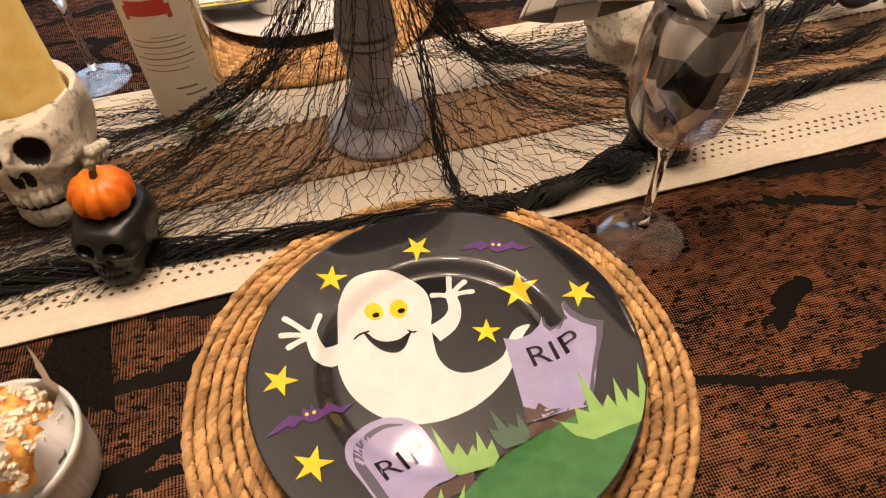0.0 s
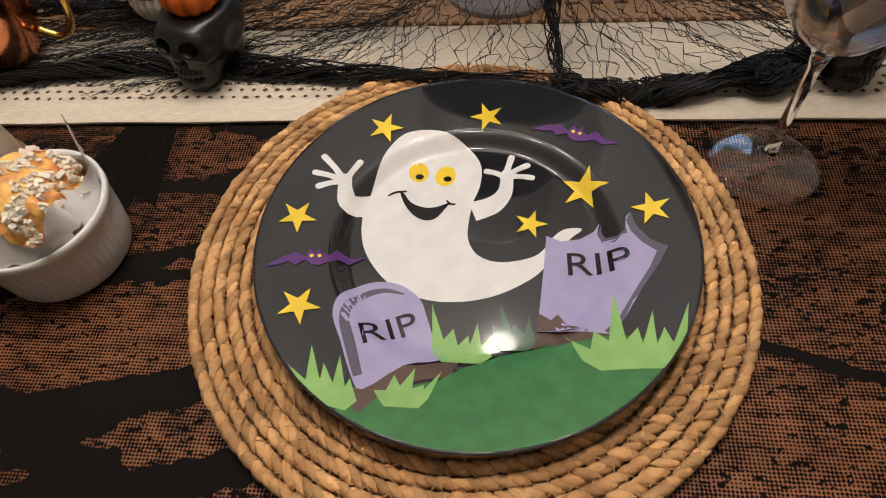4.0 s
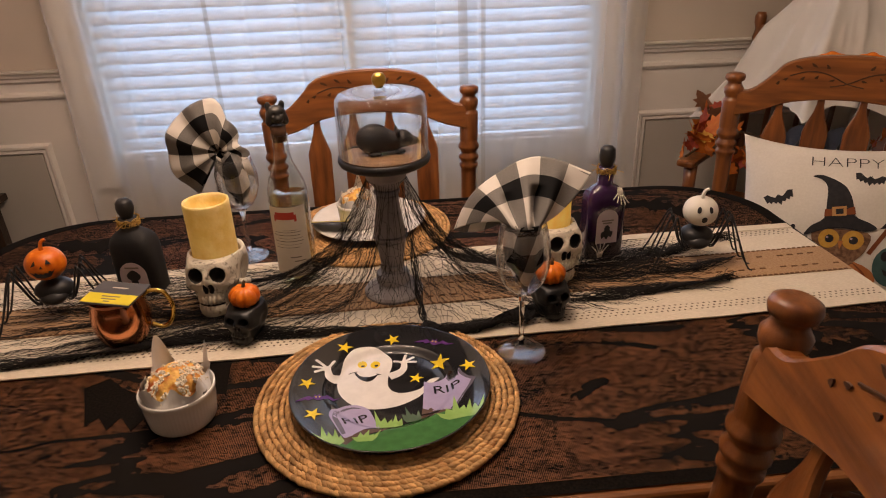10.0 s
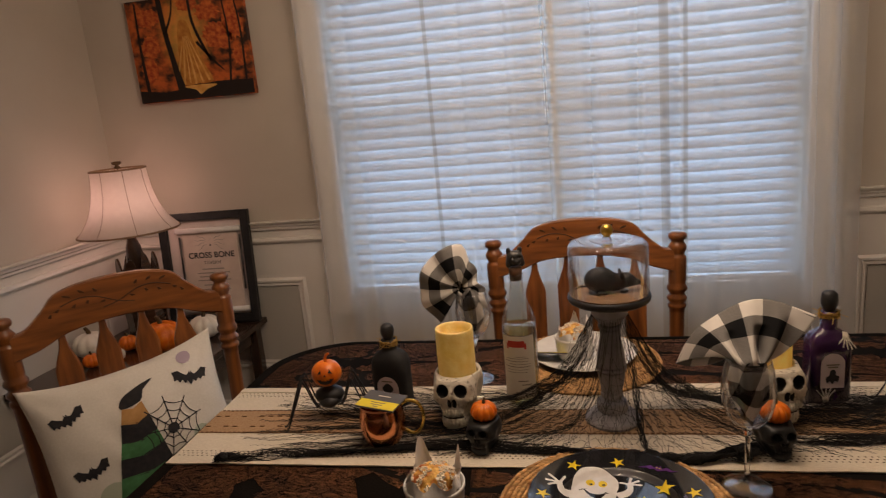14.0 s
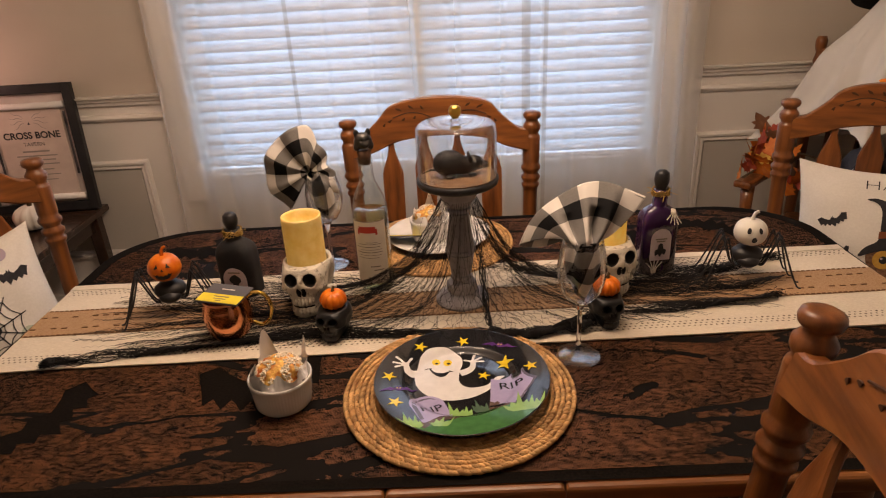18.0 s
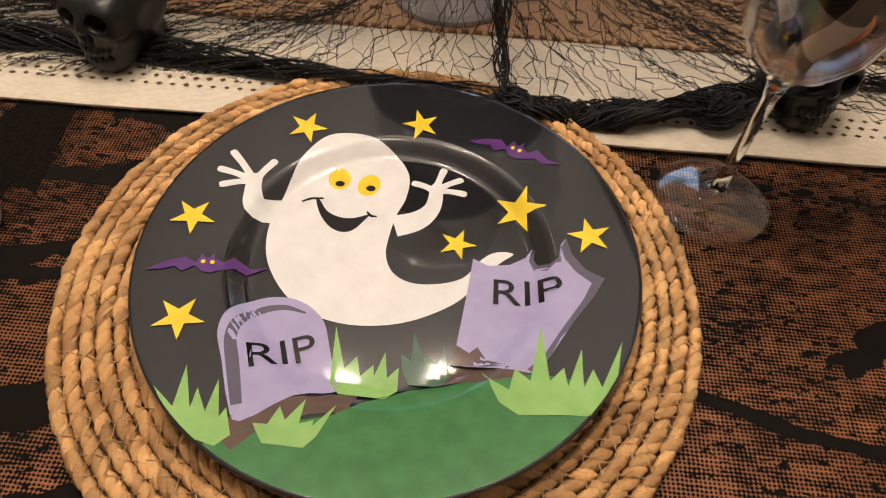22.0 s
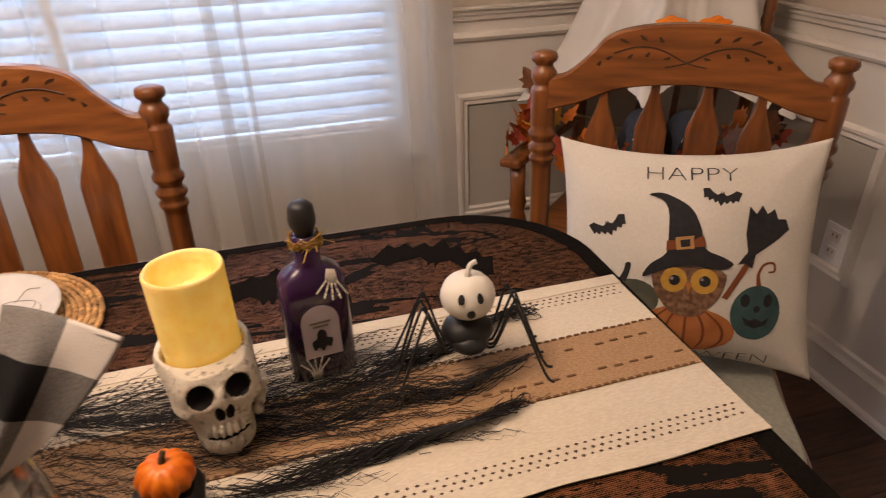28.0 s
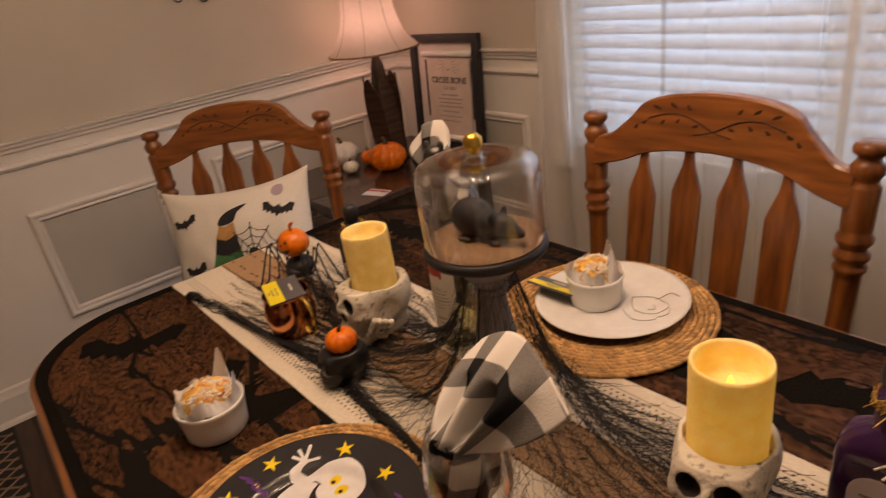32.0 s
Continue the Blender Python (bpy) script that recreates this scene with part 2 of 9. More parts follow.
def tube(points, radius, sides=6, closed=False, caps=True):
    """A round rod along points; radius a number or one for each point."""
    bm = bmesh.new()
    pts = [Vector(p) for p in points]
    n = len(pts)
    rings = []
    up = Vector((0.31, 0.17, 0.93))
    for i, p in enumerate(pts):
        a, b = pts[(i - 1) % n] if closed or i else p, pts[(i + 1) % n] if closed or i < n - 1 else p
        d = (b - a).normalized()
        s = d.cross(up)
        if s.length < 1e-3:
            s = d.cross(Vector((1, 0, 0)))
        s.normalize()
        u = s.cross(d)
        r = radius[i] if isinstance(radius, (list, tuple)) else radius
        rings.append([bm.verts.new(p + r * (math.cos(math.tau * k / sides) * s + math.sin(math.tau * k / sides) * u)) for k in range(sides)])
    for i in range(n if closed else n - 1):
        p, q = rings[i], rings[(i + 1) % n]
        for k in range(sides):
            bm.faces.new((p[k], p[(k + 1) % sides], q[(k + 1) % sides], q[k]))
    if caps and not closed:
        bm.faces.new(rings[0][::-1])
        bm.faces.new(rings[-1])
    bmesh.ops.recalc_face_normals(bm, faces=bm.faces[:])
    return bm


def slab(outline, thick, bevel=0.0, seg=2):
    """An outline in x, y made thick downwards from z = 0."""
    bm = bmesh.new()
    f = bm.faces.new([bm.verts.new((*p[:2], 0)) for p in outline])
    if f.normal.z < 0:
        f.normal_flip()
    r = bmesh.ops.extrude_face_region(bm, geom=[f])
    bmesh.ops.translate(bm, verts=[v for v in r["geom"] if isinstance(v, bmesh.types.BMVert)], vec=(0, 0, -thick))
    bmesh.ops.recalc_face_normals(bm, faces=bm.faces[:])
    if bevel:
        edges = [e for e in bm.edges if len({round(v.co.z, 5) for v in e.verts}) == 1]
        bmesh.ops.bevel(bm, geom=edges, offset=bevel, segments=seg, affect="EDGES", profile=0.5)
    return bm


def inside(p, poly):
    x, y = p
    c = False
    for (x0, y0), (x1, y1) in zip(poly, poly[1:] + poly[:1]):
        if (y0 > y) != (y1 > y) and x < (x1 - x0) * (y - y0) / (y1 - y0) + x0:
            c = not c
    return c


def fill(outline, step, holes=()):
    """Triangles that fill a flat outline, with points of a lattice inside it: (points, faces)."""
    verts = [Vector(p[:2]) for p in outline]
    edges = [(i, (i + 1) % len(verts)) for i in range(len(verts))]
    for h in holes:
        k = len(verts)
        verts += [Vector(p[:2]) for p in h]
        edges += [(k + i, k + (i + 1) % len(h)) for i in range(len(h))]
    xs, ys = [v.x for v in verts], [v.y for v in verts]
    poly = [tuple(p[:2]) for p in outline]
    y = min(ys) + step / 2
    while y < max(ys):
        x = min(xs) + step / 2
        while x < max(xs):
            if inside((x, y), poly):
                verts.append(Vector((x, y)))
            x += step
        y += step
    vs, _, fs, *_ = geometry.delaunay_2d_cdt(verts, edges, [], 1, 1e-7)
    if holes:
        hp = [[tuple(p[:2]) for p in h] for h in holes]
        fs = [f for f in fs if not any(inside(tuple(sum((vs[i] for i in f), Vector((0, 0))) / 3), h) for h in hp)]
    return vs, fs


def on_surface(name, outline, place, mat, parent, step=0.006, label="", holes=(), lift=0.0004):
    """A thin print that lies on a curved surface; place(x, y) gives a point and its normal."""
    vs, fs = fill(outline, step, holes)
    bm = bmesh.new()
    normals, made = [], []
    for v in vs:
        p, nrm = place(v.x, v.y)
        made.append(bm.verts.new(p + nrm * lift))
        normals.append(nrm)
    for f in fs:
        a, b, c = (made[i] for i in f[:3])
        try:
            face = bm.faces.new((a, b, c))
        except ValueError:
            continue
        face.normal_update()
        if face.normal.dot(normals[f[0]]) < 0:
            face.normal_flip()
    ob = part(name, bm, mat, parent, label, True)
    ob.data.normals_split_custom_set_from_vertices(normals)
    return ob


def blob(field, lo, hi, step, rounds=2):
    """A closed surface where field(x, y, z) = 0 (negative inside), as a bmesh: a net over a grid of cells."""
    axes = [np.arange(a, b + step, step) for a, b in zip(lo, hi)]
    X, Y, Z = np.meshgrid(*axes, indexing="ij")
    F = field(X, Y, Z)
    S = F < 0
    n = F.shape
    cx, cy, cz = (slice(0, -1), slice(1, None)), (slice(0, -1), slice(1, None)), (slice(0, -1), slice(1, None))
    count = np.zeros([k - 1 for k in n])
    acc = np.zeros([k - 1 for k in n] + [3])
    corner = [(i, j, k) for i in (0, 1) for j in (0, 1) for k in (0, 1)]
    P = np.stack([X, Y, Z], -1)
    for a in corner:
        for ax in range(3):
            if a[ax]:
                continue
            b = tuple(v + (i == ax) for i, v in enumerate(a))
            sa, sb = (cx[a[0]], cy[a[1]], cz[a[2]]), (cx[b[0]], cy[b[1]], cz[b[2]])
            cross = S[sa] != S[sb]
            t = np.where(cross, F[sa] / np.where(cross, F[sa] - F[sb], 1), 0)[..., None]
            acc += np.where(cross[..., None], P[sa] + t * (P[sb] - P[sa]), 0)
            count += cross
    live = count > 0
    index = np.full(live.shape, -1)
    index[live] = np.arange(live.sum())
    verts = acc[live] / count[live][:, None]
    faces = []
    for ax in range(3):
        u, v = [(1, 2), (2, 0), (0, 1)][ax]
        sl0, sl1 = [slice(1, -1)] * 3, [slice(1, -1)] * 3
        sl0[ax], sl1[ax] = slice(0, -1), slice(1, None)
        a, b = S[tuple(sl0)], S[tuple(sl1)]
        for flip in (False, True):
            hit = np.argwhere((a & ~b) if not flip else (~a & b))
            if not len(hit):
                continue
            base = hit + np.array([0 if k == ax else 1 for k in range(3)])
            quad = []
            for du, dv in ((1, 1), (0, 1), (0, 0), (1, 0)):
                q = base.copy()
                q[:, u] -= du
                q[:, v] -= dv
                quad.append(index[q[:, 0], q[:, 1], q[:, 2]])
            quad = np.stack(quad, 1)
            faces.append(quad[:, ::-1] if flip else quad)
    faces = np.concatenate(faces)
    me = bpy.data.meshes.new("tmp")
    me.from_pydata(verts.tolist(), [], faces.tolist())
    bm = bmesh.new()
    bm.from_mesh(me)
    bpy.data.meshes.remove(me)
    bmesh.ops.recalc_face_normals(bm, faces=bm.faces[:])
    for _ in range(rounds):
        bmesh.ops.smooth_vert(bm, verts=bm.verts[:], factor=0.5, use_axis_x=True, use_axis_y=True, use_axis_z=True)
    return bm


def ell(X, Y, Z, c, r):
    """About the distance to an ellipsoid."""
    q = np.sqrt(((X - c[0]) / r[0]) ** 2 + ((Y - c[1]) / r[1]) ** 2 + ((Z - c[2]) / r[2]) ** 2)
    return (q - 1) * min(r)


def smin(a, b, k):
    h = np.clip(0.5 + 0.5 * (b - a) / k, 0, 1)
    return b + (a - b) * h - k * h * (1 - h)


def smax(a, b, k):
    return -smin(-a, -b, k)


# ---------------------------------------------------------------- the room
X0, X1, Y0, Y1, ZC = -2.04, 1.825, -2.7, 1.62, 2.44
WX0, WX1, WZ0, WZ1 = -0.985, 0.775, 0.63, 2.06   # the window's opening
TH = 0.14


def structure(name, bm, mat, label, category, parent=None, smooth=False):
    return tagged(part(name, bm, mat, parent, "", smooth), label, category, "", "structure")


floor = structure("floor", box(X1 - X0 + 2 * TH, Y1 - Y0 + 2 * TH, 0.10, at=((X0 + X1) / 2, (Y0 + Y1) / 2, -0.064)), M["oak_dark"], "dark stained wood plank floor", "floor")
ceiling = structure("ceiling", box(X1 - X0 + 2 * TH, Y1 - Y0 + 2 * TH, 0.1, at=((X0 + X1) / 2, (Y0 + Y1) / 2, ZC + 0.05)), M["ceiling"], "plain white painted ceiling", "ceiling")
north = bmesh.new()
cyw = Y1 + TH / 2
for x0, x1, z0, z1 in ((X0 - TH, WX0, 0, ZC), (WX1, X1 + TH, 0, ZC), (WX0, WX1, 0, WZ0), (WX0, WX1, WZ1, ZC)):
    join(north, box(x1 - x0, TH, z1 - z0, at=((x0 + x1) / 2, cyw, (z0 + z1) / 2)))
wall_north = structure("wall_north", north, M["wall"], "greige painted wall with a wide double window", "wall")
wall_east = structure("wall_east", box(TH, Y1 - Y0, ZC, at=(X1 + TH / 2, (Y0 + Y1) / 2, ZC / 2)), M["wall"], "greige painted wall above white wainscot", "wall")
wall_west = structure("wall_west", box(TH, Y1 - Y0, ZC, at=(X0 - TH / 2, (Y0 + Y1) / 2, ZC / 2)), M["wall"], "greige painted wall above white wainscot", "wall")
wall_south = structure("wall_south", box(X1 - X0 + 2 * TH, TH, ZC, at=((X0 + X1) / 2, Y0 - TH / 2, ZC / 2)), M["wall"], "plain greige painted wall", "wall")

# wainscot: a white sheet below the chair rail, with moulded frames on it
RAIL_Z = 0.9680


def strip(points_yz, length):
    """A moulding of the given section (out, up), along x, from 0 to length, out along -y."""
    bm = bmesh.new()
    a = [bm.verts.new((0, -o, z)) for o, z in points_yz]
    b = [bm.verts.new((length, -o, z)) for o, z in points_yz]
    n = len(a)
    for i in range(n):
        bm.faces.new((a[i], a[(i + 1) % n], b[(i + 1) % n], b[i]))
    bm.faces.new(a[::-1])
    bm.faces.new(b)
    bmesh.ops.recalc_face_normals(bm, faces=bm.faces[:])
    return bm


RAIL = [(0.004, -0.040), (0.012, -0.036), (0.014, -0.026), (0.022, -0.020), (0.024, -0.010), (0.034, -0.006), (0.036, 0.0), (0.0, 0.0), (0.0, -0.04)]
LOWER = [(0.0, -0.020), (0.010, -0.018), (0.016, -0.008), (0.012, 0.002), (0.004, 0.006), (0.0, 0.006)]
BASE = [(0.0, 0.0), (0.018, 0.0), (0.018, 0.10), (0.012, 0.115), (0.010, 0.13), (0.0, 0.135)]
SHOE = [(0.018, 0.0), (0.034, 0.0), (0.030, 0.012), (0.018, 0.018)]


def frame_moulding(w, h):
    """A mitred picture-frame moulding w by h in x, z, standing out along -y."""
    sec = [(0.0, 0.0), (0.007, 0.004), (0.016, 0.008), (0.016, 0.016), (0.010, 0.022), (0.012, 0.032), (0.004, 0.038), (0.0, 0.04)]
    bm = bmesh.new()
    rings = []
    for sx, sz in ((-1, -1), (1, -1), (1, 1), (-1, 1)):
        rings.append([bm.verts.new((sx * (w / 2 - i), -o, sz * (h / 2 - i))) for o, i in sec])
    for k in range(4):
        p, q = rings[k], rings[(k + 1) % 4]
        for i in range(len(sec)):
            j = (i + 1) % len(sec)
            bm.faces.new((p[i], p[j], q[j], q[i]))
    bmesh.ops.recalc_face_normals(bm, faces=bm.faces[:])
    return bm


def wainscot(name, wall, m, length, gaps, panels):
    """Sheet, rail, lower bead, baseboard and framed panels along x of the pose m; gaps: stretches with none."""
    spans, x = [], 0.0
    for a, b in gaps:
        spans.append((x, a))
        x = b
    spans.append((x, length))
    for a, b in spans:
        move = m @ pose(a, 0, 0)
        structure("wainscot_sheet", box(b - a, 0.008, RAIL_Z - 0.01, at=((b - a) / 2, -0.004, (RAIL_Z - 0.01) / 2)), M["wainscot"], "white painted wainscot sheet", "wainscot").matrix_basis = move
        structure("chair_rail", strip(RAIL, b - a), M["wainscot"], "white moulded chair rail", "trim").matrix_basis = move @ pose(0, -0.0082, RAIL_Z)
        structure("lower_rail", strip(LOWER, b - a), M["wainscot"], "white moulded bead under the chair rail", "trim").matrix_basis = move @ pose(0, -0.0082, 0.891)
        structure("baseboard", strip(BASE, b - a), M["wainscot"], "white painted baseboard", "baseboard").matrix_basis = move @ pose(0, -0.0082, 0)
        structure("shoe_moulding", strip(SHOE, b - a), M["wainscot"], "white painted shoe moulding", "trim").matrix_basis = move @ pose(0, -0.0082, 0)
    for a, b in panels:
        w, c = b - a, (a + b) / 2
        ob = structure("panel_frame", frame_moulding(w, 0.42), M["wainscot"], "white moulded panel frame on the wall", "panel")
        ob.matrix_basis = m @ pose(c, -0.0082, 0.506)
        part("panel_field", box(w - 0.08, 0.004, 0.34, at=(0, -0.002, 0)), M["panel"], ob, "grey painted field")


wainscot("north", wall_north, pose(X0, Y1, 0), X1 - X0, [(WX0 - 0.09 - X0, WX1 + 0.09 - X0)], [(0.14, 0.845), (2.99, 3.68)])
wainscot("east", wall_east, pose(X1, Y1, 0, 0, 0, -90), Y1 - Y0, [], [(0.30, 0.76), (0.97, 1.75), (1.95, 2.8), (3.0, 4.1)])
wainscot("west", wall_west, pose(X0, Y0, 0, 0, 0, 90), Y1 - Y0, [], [(0.3, 1.2), (1.4, 2.3), (2.66, 3.13), (3.33, 4.1)])

# floor boards near the table
planks = []
rnd = random.Random(5)
shared = {}
for row in range(34):
    y = Y0 + 0.0635 + row * 0.127
    if y > Y1:
        break
    x = X0 + 0.002 - rnd.random() * 0.7
    while x < X1:
        ln = rnd.choice((0.7, 0.9, 1.1, 1.3))
        a, b = max(x, X0 + 0.001), min(x + ln, X1 - 0.001)
        key = round(b - a, 3)
        if b - a > 0.02:
            if key not in shared:
                shared[key] = mesh_of("plank", box(key - 0.002, 0.125, 0.0125, at=(0, 0, -0.00625)), M["floor"])
            ob = new("plank", shared[key])
            ob.parent = floor
            ob.location = ((a + b) / 2, y, -0.0005)
        x += ln

# the window: casing, sill, sashes, glass, blinds
win = thing("window_1", pose(0, 0, 0), "double window with white casing and closed white blinds", "window", "", "structure")
WC = (WX0 + WX1) / 2


def wpart(name, bm, mat, label=""):
    return part(name, bm, mat, win, label)


wpart("casing", box(0.085, 0.022, WZ1 - WZ0 + 0.19, 0.004, at=(WX0 - 0.043, Y1 - 0.011, (WZ0 + WZ1) / 2)), M["wainscot"])
wpart("casing", box(0.085, 0.022, WZ1 - WZ0 + 0.19, 0.004, at=(WX1 + 0.043, Y1 - 0.011, (WZ0 + WZ1) / 2)), M["wainscot"])
wpart("casing", box(WX1 - WX0 - 0.002, 0.022, 0.09, 0.004, at=(WC, Y1 - 0.011, WZ1 + 0.045)), M["wainscot"])
wpart("sill", box(WX1 - WX0 - 0.002, 0.11, 0.024, 0.006, at=(WC, Y1 + 0.062, WZ0 - 0.010)), M["wainscot"], "white painted sill")
MX = -0.103
wpart("mullion", box(0.026, 0.05, WZ1 - WZ0 - 0.004, 0.004, at=(MX, Y1 + 0.045, (WZ0 + WZ1) / 2)), M["wainscot"])
clear = glass("window_glass")
for a, b in ((WX0, MX - 0.014), (MX + 0.014, WX1)):
    c, w = (a + b) / 2, b - a
    for z0, z1, y in ((WZ0 + 0.002, 1.35, Y1 + 0.105), (1.351, WZ1 - 0.002, Y1 + 0.115)):
        fr = bmesh.new()
        for sx in (-1, 1):
            join(fr, box(0.04, 0.024, z1 - z0, 0.002, at=(c + sx * (w / 2 - 0.021), y, (z0 + z1) / 2)))
        for z in (z0 + 0.02, z1 - 0.02):
            join(fr, box(w - 0.083, 0.024, 0.04, 0.002, at=(c, y, z)))
        sash = wpart("sash", fr, M["wainscot"])
        pane = part("pane", box(w - 0.085, 0.003, z1 - z0 - 0.082, at=(c, y, (z0 + z1) / 2)), clear, sash)
        pane.visible_shadow = False

slat_mesh = {}
for a, b in ((WX0 + 0.006, MX - 0.016), (MX + 0.016, WX1 - 0.006)):
    blind = thing("window_blind", pose((a + b) / 2, Y1 + 0.04, WZ0), "white faux-wood blind with nearly closed slats", "blind", "window blinds")
    w = b - a
    part("head_rail", box(w, 0.05, 0.045, 0.003, at=(0, 0, WZ1 - WZ0 - 0.024)), M["white_metal"], blind)
    part("bottom_rail", box(w - 0.004, 0.04, 0.018, 0.004, at=(0, 0, 0.014)), M["white_metal"], blind)
    sbm = bmesh.new()
    prof = [(-0.0245, -0.0028), (-0.012, 0.0), (0.0, 0.0010), (0.012, 0.0), (0.0245, -0.0028)]
    top = [[sbm.verts.new((x, y, z + 0.0011)) for y, z in prof] for x in (-w / 2 + 0.003, w / 2 - 0.003)]
    bot = [[sbm.verts.new((x, y, z - 0.0011)) for y, z in prof] for x in (-w / 2 + 0.003, w / 2 - 0.003)]
    for i in range(4):
        sbm.faces.new((top[0][i], top[1][i], top[1][i + 1], top[0][i + 1]))
        sbm.faces.new((bot[0][i], bot[0][i + 1], bot[1][i + 1], bot[1][i]))
    for side in ((0, 0), (4, 4)):
        k = side[0]
        sbm.faces.new((top[0][k], bot[0][k], bot[1][k], top[1][k]))
    bmesh.ops.recalc_face_normals(sbm, faces=sbm.faces[:])
    sm = mesh_of("slat", sbm, M["slat"], True)
    z = 0.05
    while z < WZ1 - WZ0 - 0.06:
        ob = new("slat", sm)
        ob.parent = blind
        ob.matrix_basis = pose(0, 0, z, 53 + rnd.uniform(-1.5, 1.5), 0, rnd.uniform(-0.08, 0.08))
        z += 0.0440
    for fx in (-0.34, 0.02, 0.36):
        part("ladder_cord", tube([(fx * w, -0.026, 0.02), (fx * w, -0.026, WZ1 - WZ0 - 0.05)], 0.0012, 5), M["white_metal"], blind)


def curtain(name, x0, x1, y, ztop, folds, amp, seed, label, hems=()):
    """A hanging sheer from a rod to just above the floor, wavy in plan."""
    r = random.Random(seed)
    bm = bmesh.new()
    nx, nz = 420, 26
    ph = [r.uniform(0, 6.28) for _ in range(6)]
    grid = []
    for j in range(nz + 1):
        v = j / nz
        z = 0.012 + (ztop - 0.012) * v
        row = []
        for i in range(nx + 1):
            u = i / nx
            spread = 1 + 0.05 * (1 - v) ** 1.5
            x = (x0 + x1) / 2 + (u - 0.5) * (x1 - x0) * spread
            w = u * folds * math.tau + 0.5 * math.sin(u * 9 + ph[0]) + 0.25 * math.sin(3 * v + ph[1] + 5 * u)
            edge = math.exp(-((u - (0.0 if x0 < -0.5 else 1.0)) / 0.10) ** 2)
            w += edge * 9 * math.sin(u * 6 + 1)
            a = amp * (0.55 + 0.45 * math.sin(u * 5.3 + ph[2]) + 1.1 * edge) * (0.8 + 0.35 * (1 - v))
            dy = a * (math.sin(w) + 0.35 * math.sin(2.1 * w + ph[3])) + 0.004 * math.sin(7 * v + ph[4] + 11 * u)
            row.append(bm.verts.new((x + 0.9 * a * math.cos(w), y + dy, z)))
        grid.append(row)
    for j in range(nz):
        for i in range(nx):
            bm.faces.new((grid[j][i], grid[j][i + 1], grid[j + 1][i + 1], grid[j + 1][i]))
    places = [[tuple(v.co) for v in line] for line in grid]
    pan = tagged(part(name, bm, M["sheer"], None, "", True), label, "curtain", "sheer curtains")
    for hx in hems:
        k = round((hx - x0) / (x1 - x0) * nx)
        hb = bmesh.new()
        rows = [[hb.verts.new((x, yy - 0.0025, z)) for x, yy, z in line[max(0, k - 4):k + 5]] for line in places]
        for p, q in zip(rows, rows[1:]):
            for a, b, c, d in zip(p, p[1:], q[1:], q):
                hb.faces.new((a, b, c, d))
        part("side_hem", hb, M["sheer_hem"], pan, "doubled hem strip darkened for the daylight it blocks", True)
    return pan


curtain("sheer_curtain", -1.05, -0.155, Y1 - 0.085, 2.16, 6, 0.024, 3, "white sheer curtain panel hanging before the window", (-0.558,))
curtain("sheer_curtain", -0.14, 0.885, Y1 - 0.085, 2.16, 7, 0.024, 8, "white sheer curtain panel hanging before the window", (0.280, 0.358))
rod = thing("curtain_rod", pose(0, 0, 0), "thin dark metal curtain rod over the window", "curtain rod")
part("rod", tube([(-1.12, Y1 - 0.085, 2.17), (0.96, Y1 - 0.085, 2.17)], 0.008, 12), M["black"], rod)
for x in (-1.09, 0.93):
    part("bracket", box(0.014, 0.085, 0.014, 0.002, at=(x, Y1 - 0.043, 2.17)), M["black"], rod)

# ---------------------------------------------------------------- dining table
TZ = 0.75
TC = Vector((0.0, 0.277))
M["table_top"] = material("brown_table_top", (0.25, 0.088, 0.029), 0.5, color2=(0.42, 0.16, 0.058), scale=5, stretch=(0.8, 9, 1), lo=0.3, hi=0.75, bump=0.08, bump_scale=70)
M["table_edge"] = material("reddish_table_edge", (0.14, 0.050, 0.014), 0.35, color2=(0.26, 0.098, 0.027), scale=6, stretch=(0.8, 9, 9), bump=0.06, coat=0.4)


def table_outline(grow=0.0, n=10):
    """The table's outline: long straight sides, bowed ends, round corners."""
    hx, hy, r = 0.842 + grow, 0.478 + grow, 0.19
    pts = []
    for cx, cy, a0 in ((hx - r, hy - r, 0), (-(hx - r), hy - r, 90), (-(hx - r), -(hy - r), 180), (hx - r, -(hy - r), 270)):
        for i in range(n + 1):
            a = radians(a0 + 90 * i / n)
            pts.append((cx + r * math.cos(a), cy + r * math.sin(a)))
    return [(TC.x + x + (1 if x > 0 else -1) * 0.022 * max(0, 1 - (y / hy) ** 2) * (abs(x) > 0.5), TC.y + y) for x, y in pts]


def clipped(poly, x, keep_right):
    """The part of an outline on one side of an upright line."""
    out = []
    for (xa, ya), (xb, yb) in zip(poly, poly[1:] + poly[:1]):
        ia, ib = (xa >= x) == keep_right, (xb >= x) == keep_right
        if ia:
            out.append((xa, ya))
        if ia != ib:
            t = (x - xa) / (xb - xa)
            out.append((x, ya + t * (yb - ya)))
    return out


table = thing("dining_table", None, "large oval-cornered brown wooden dining table with extension leaves", "table")
full = table_outline()
for a, b in ((None, -0.1135), (-0.1125, 0.1225), (0.1235, None)):
    o = full
    if a is not None:
        o = clipped(o, a, True)
    if b is not None:
        o = clipped(o, b, False)
    part("table_leaf", slab(o, 0.030, 0.007, 3), [M["table_edge"]], table, m=pose(0, 0, TZ))
    part("leaf_top", slab([(TC.x + (x - TC.x) * 0.985, TC.y + (y - TC.y) * 0.975) for x, y in o], 0.0006), M["table_top"], table, m=pose(0, 0, TZ + 0.0006))
for y in (TC.y - 0.36, TC.y + 0.36):
    part("apron", box(1.30, 0.022, 0.085, 0.003, at=(0, y, TZ - 0.0735)), M["table_edge"], table)
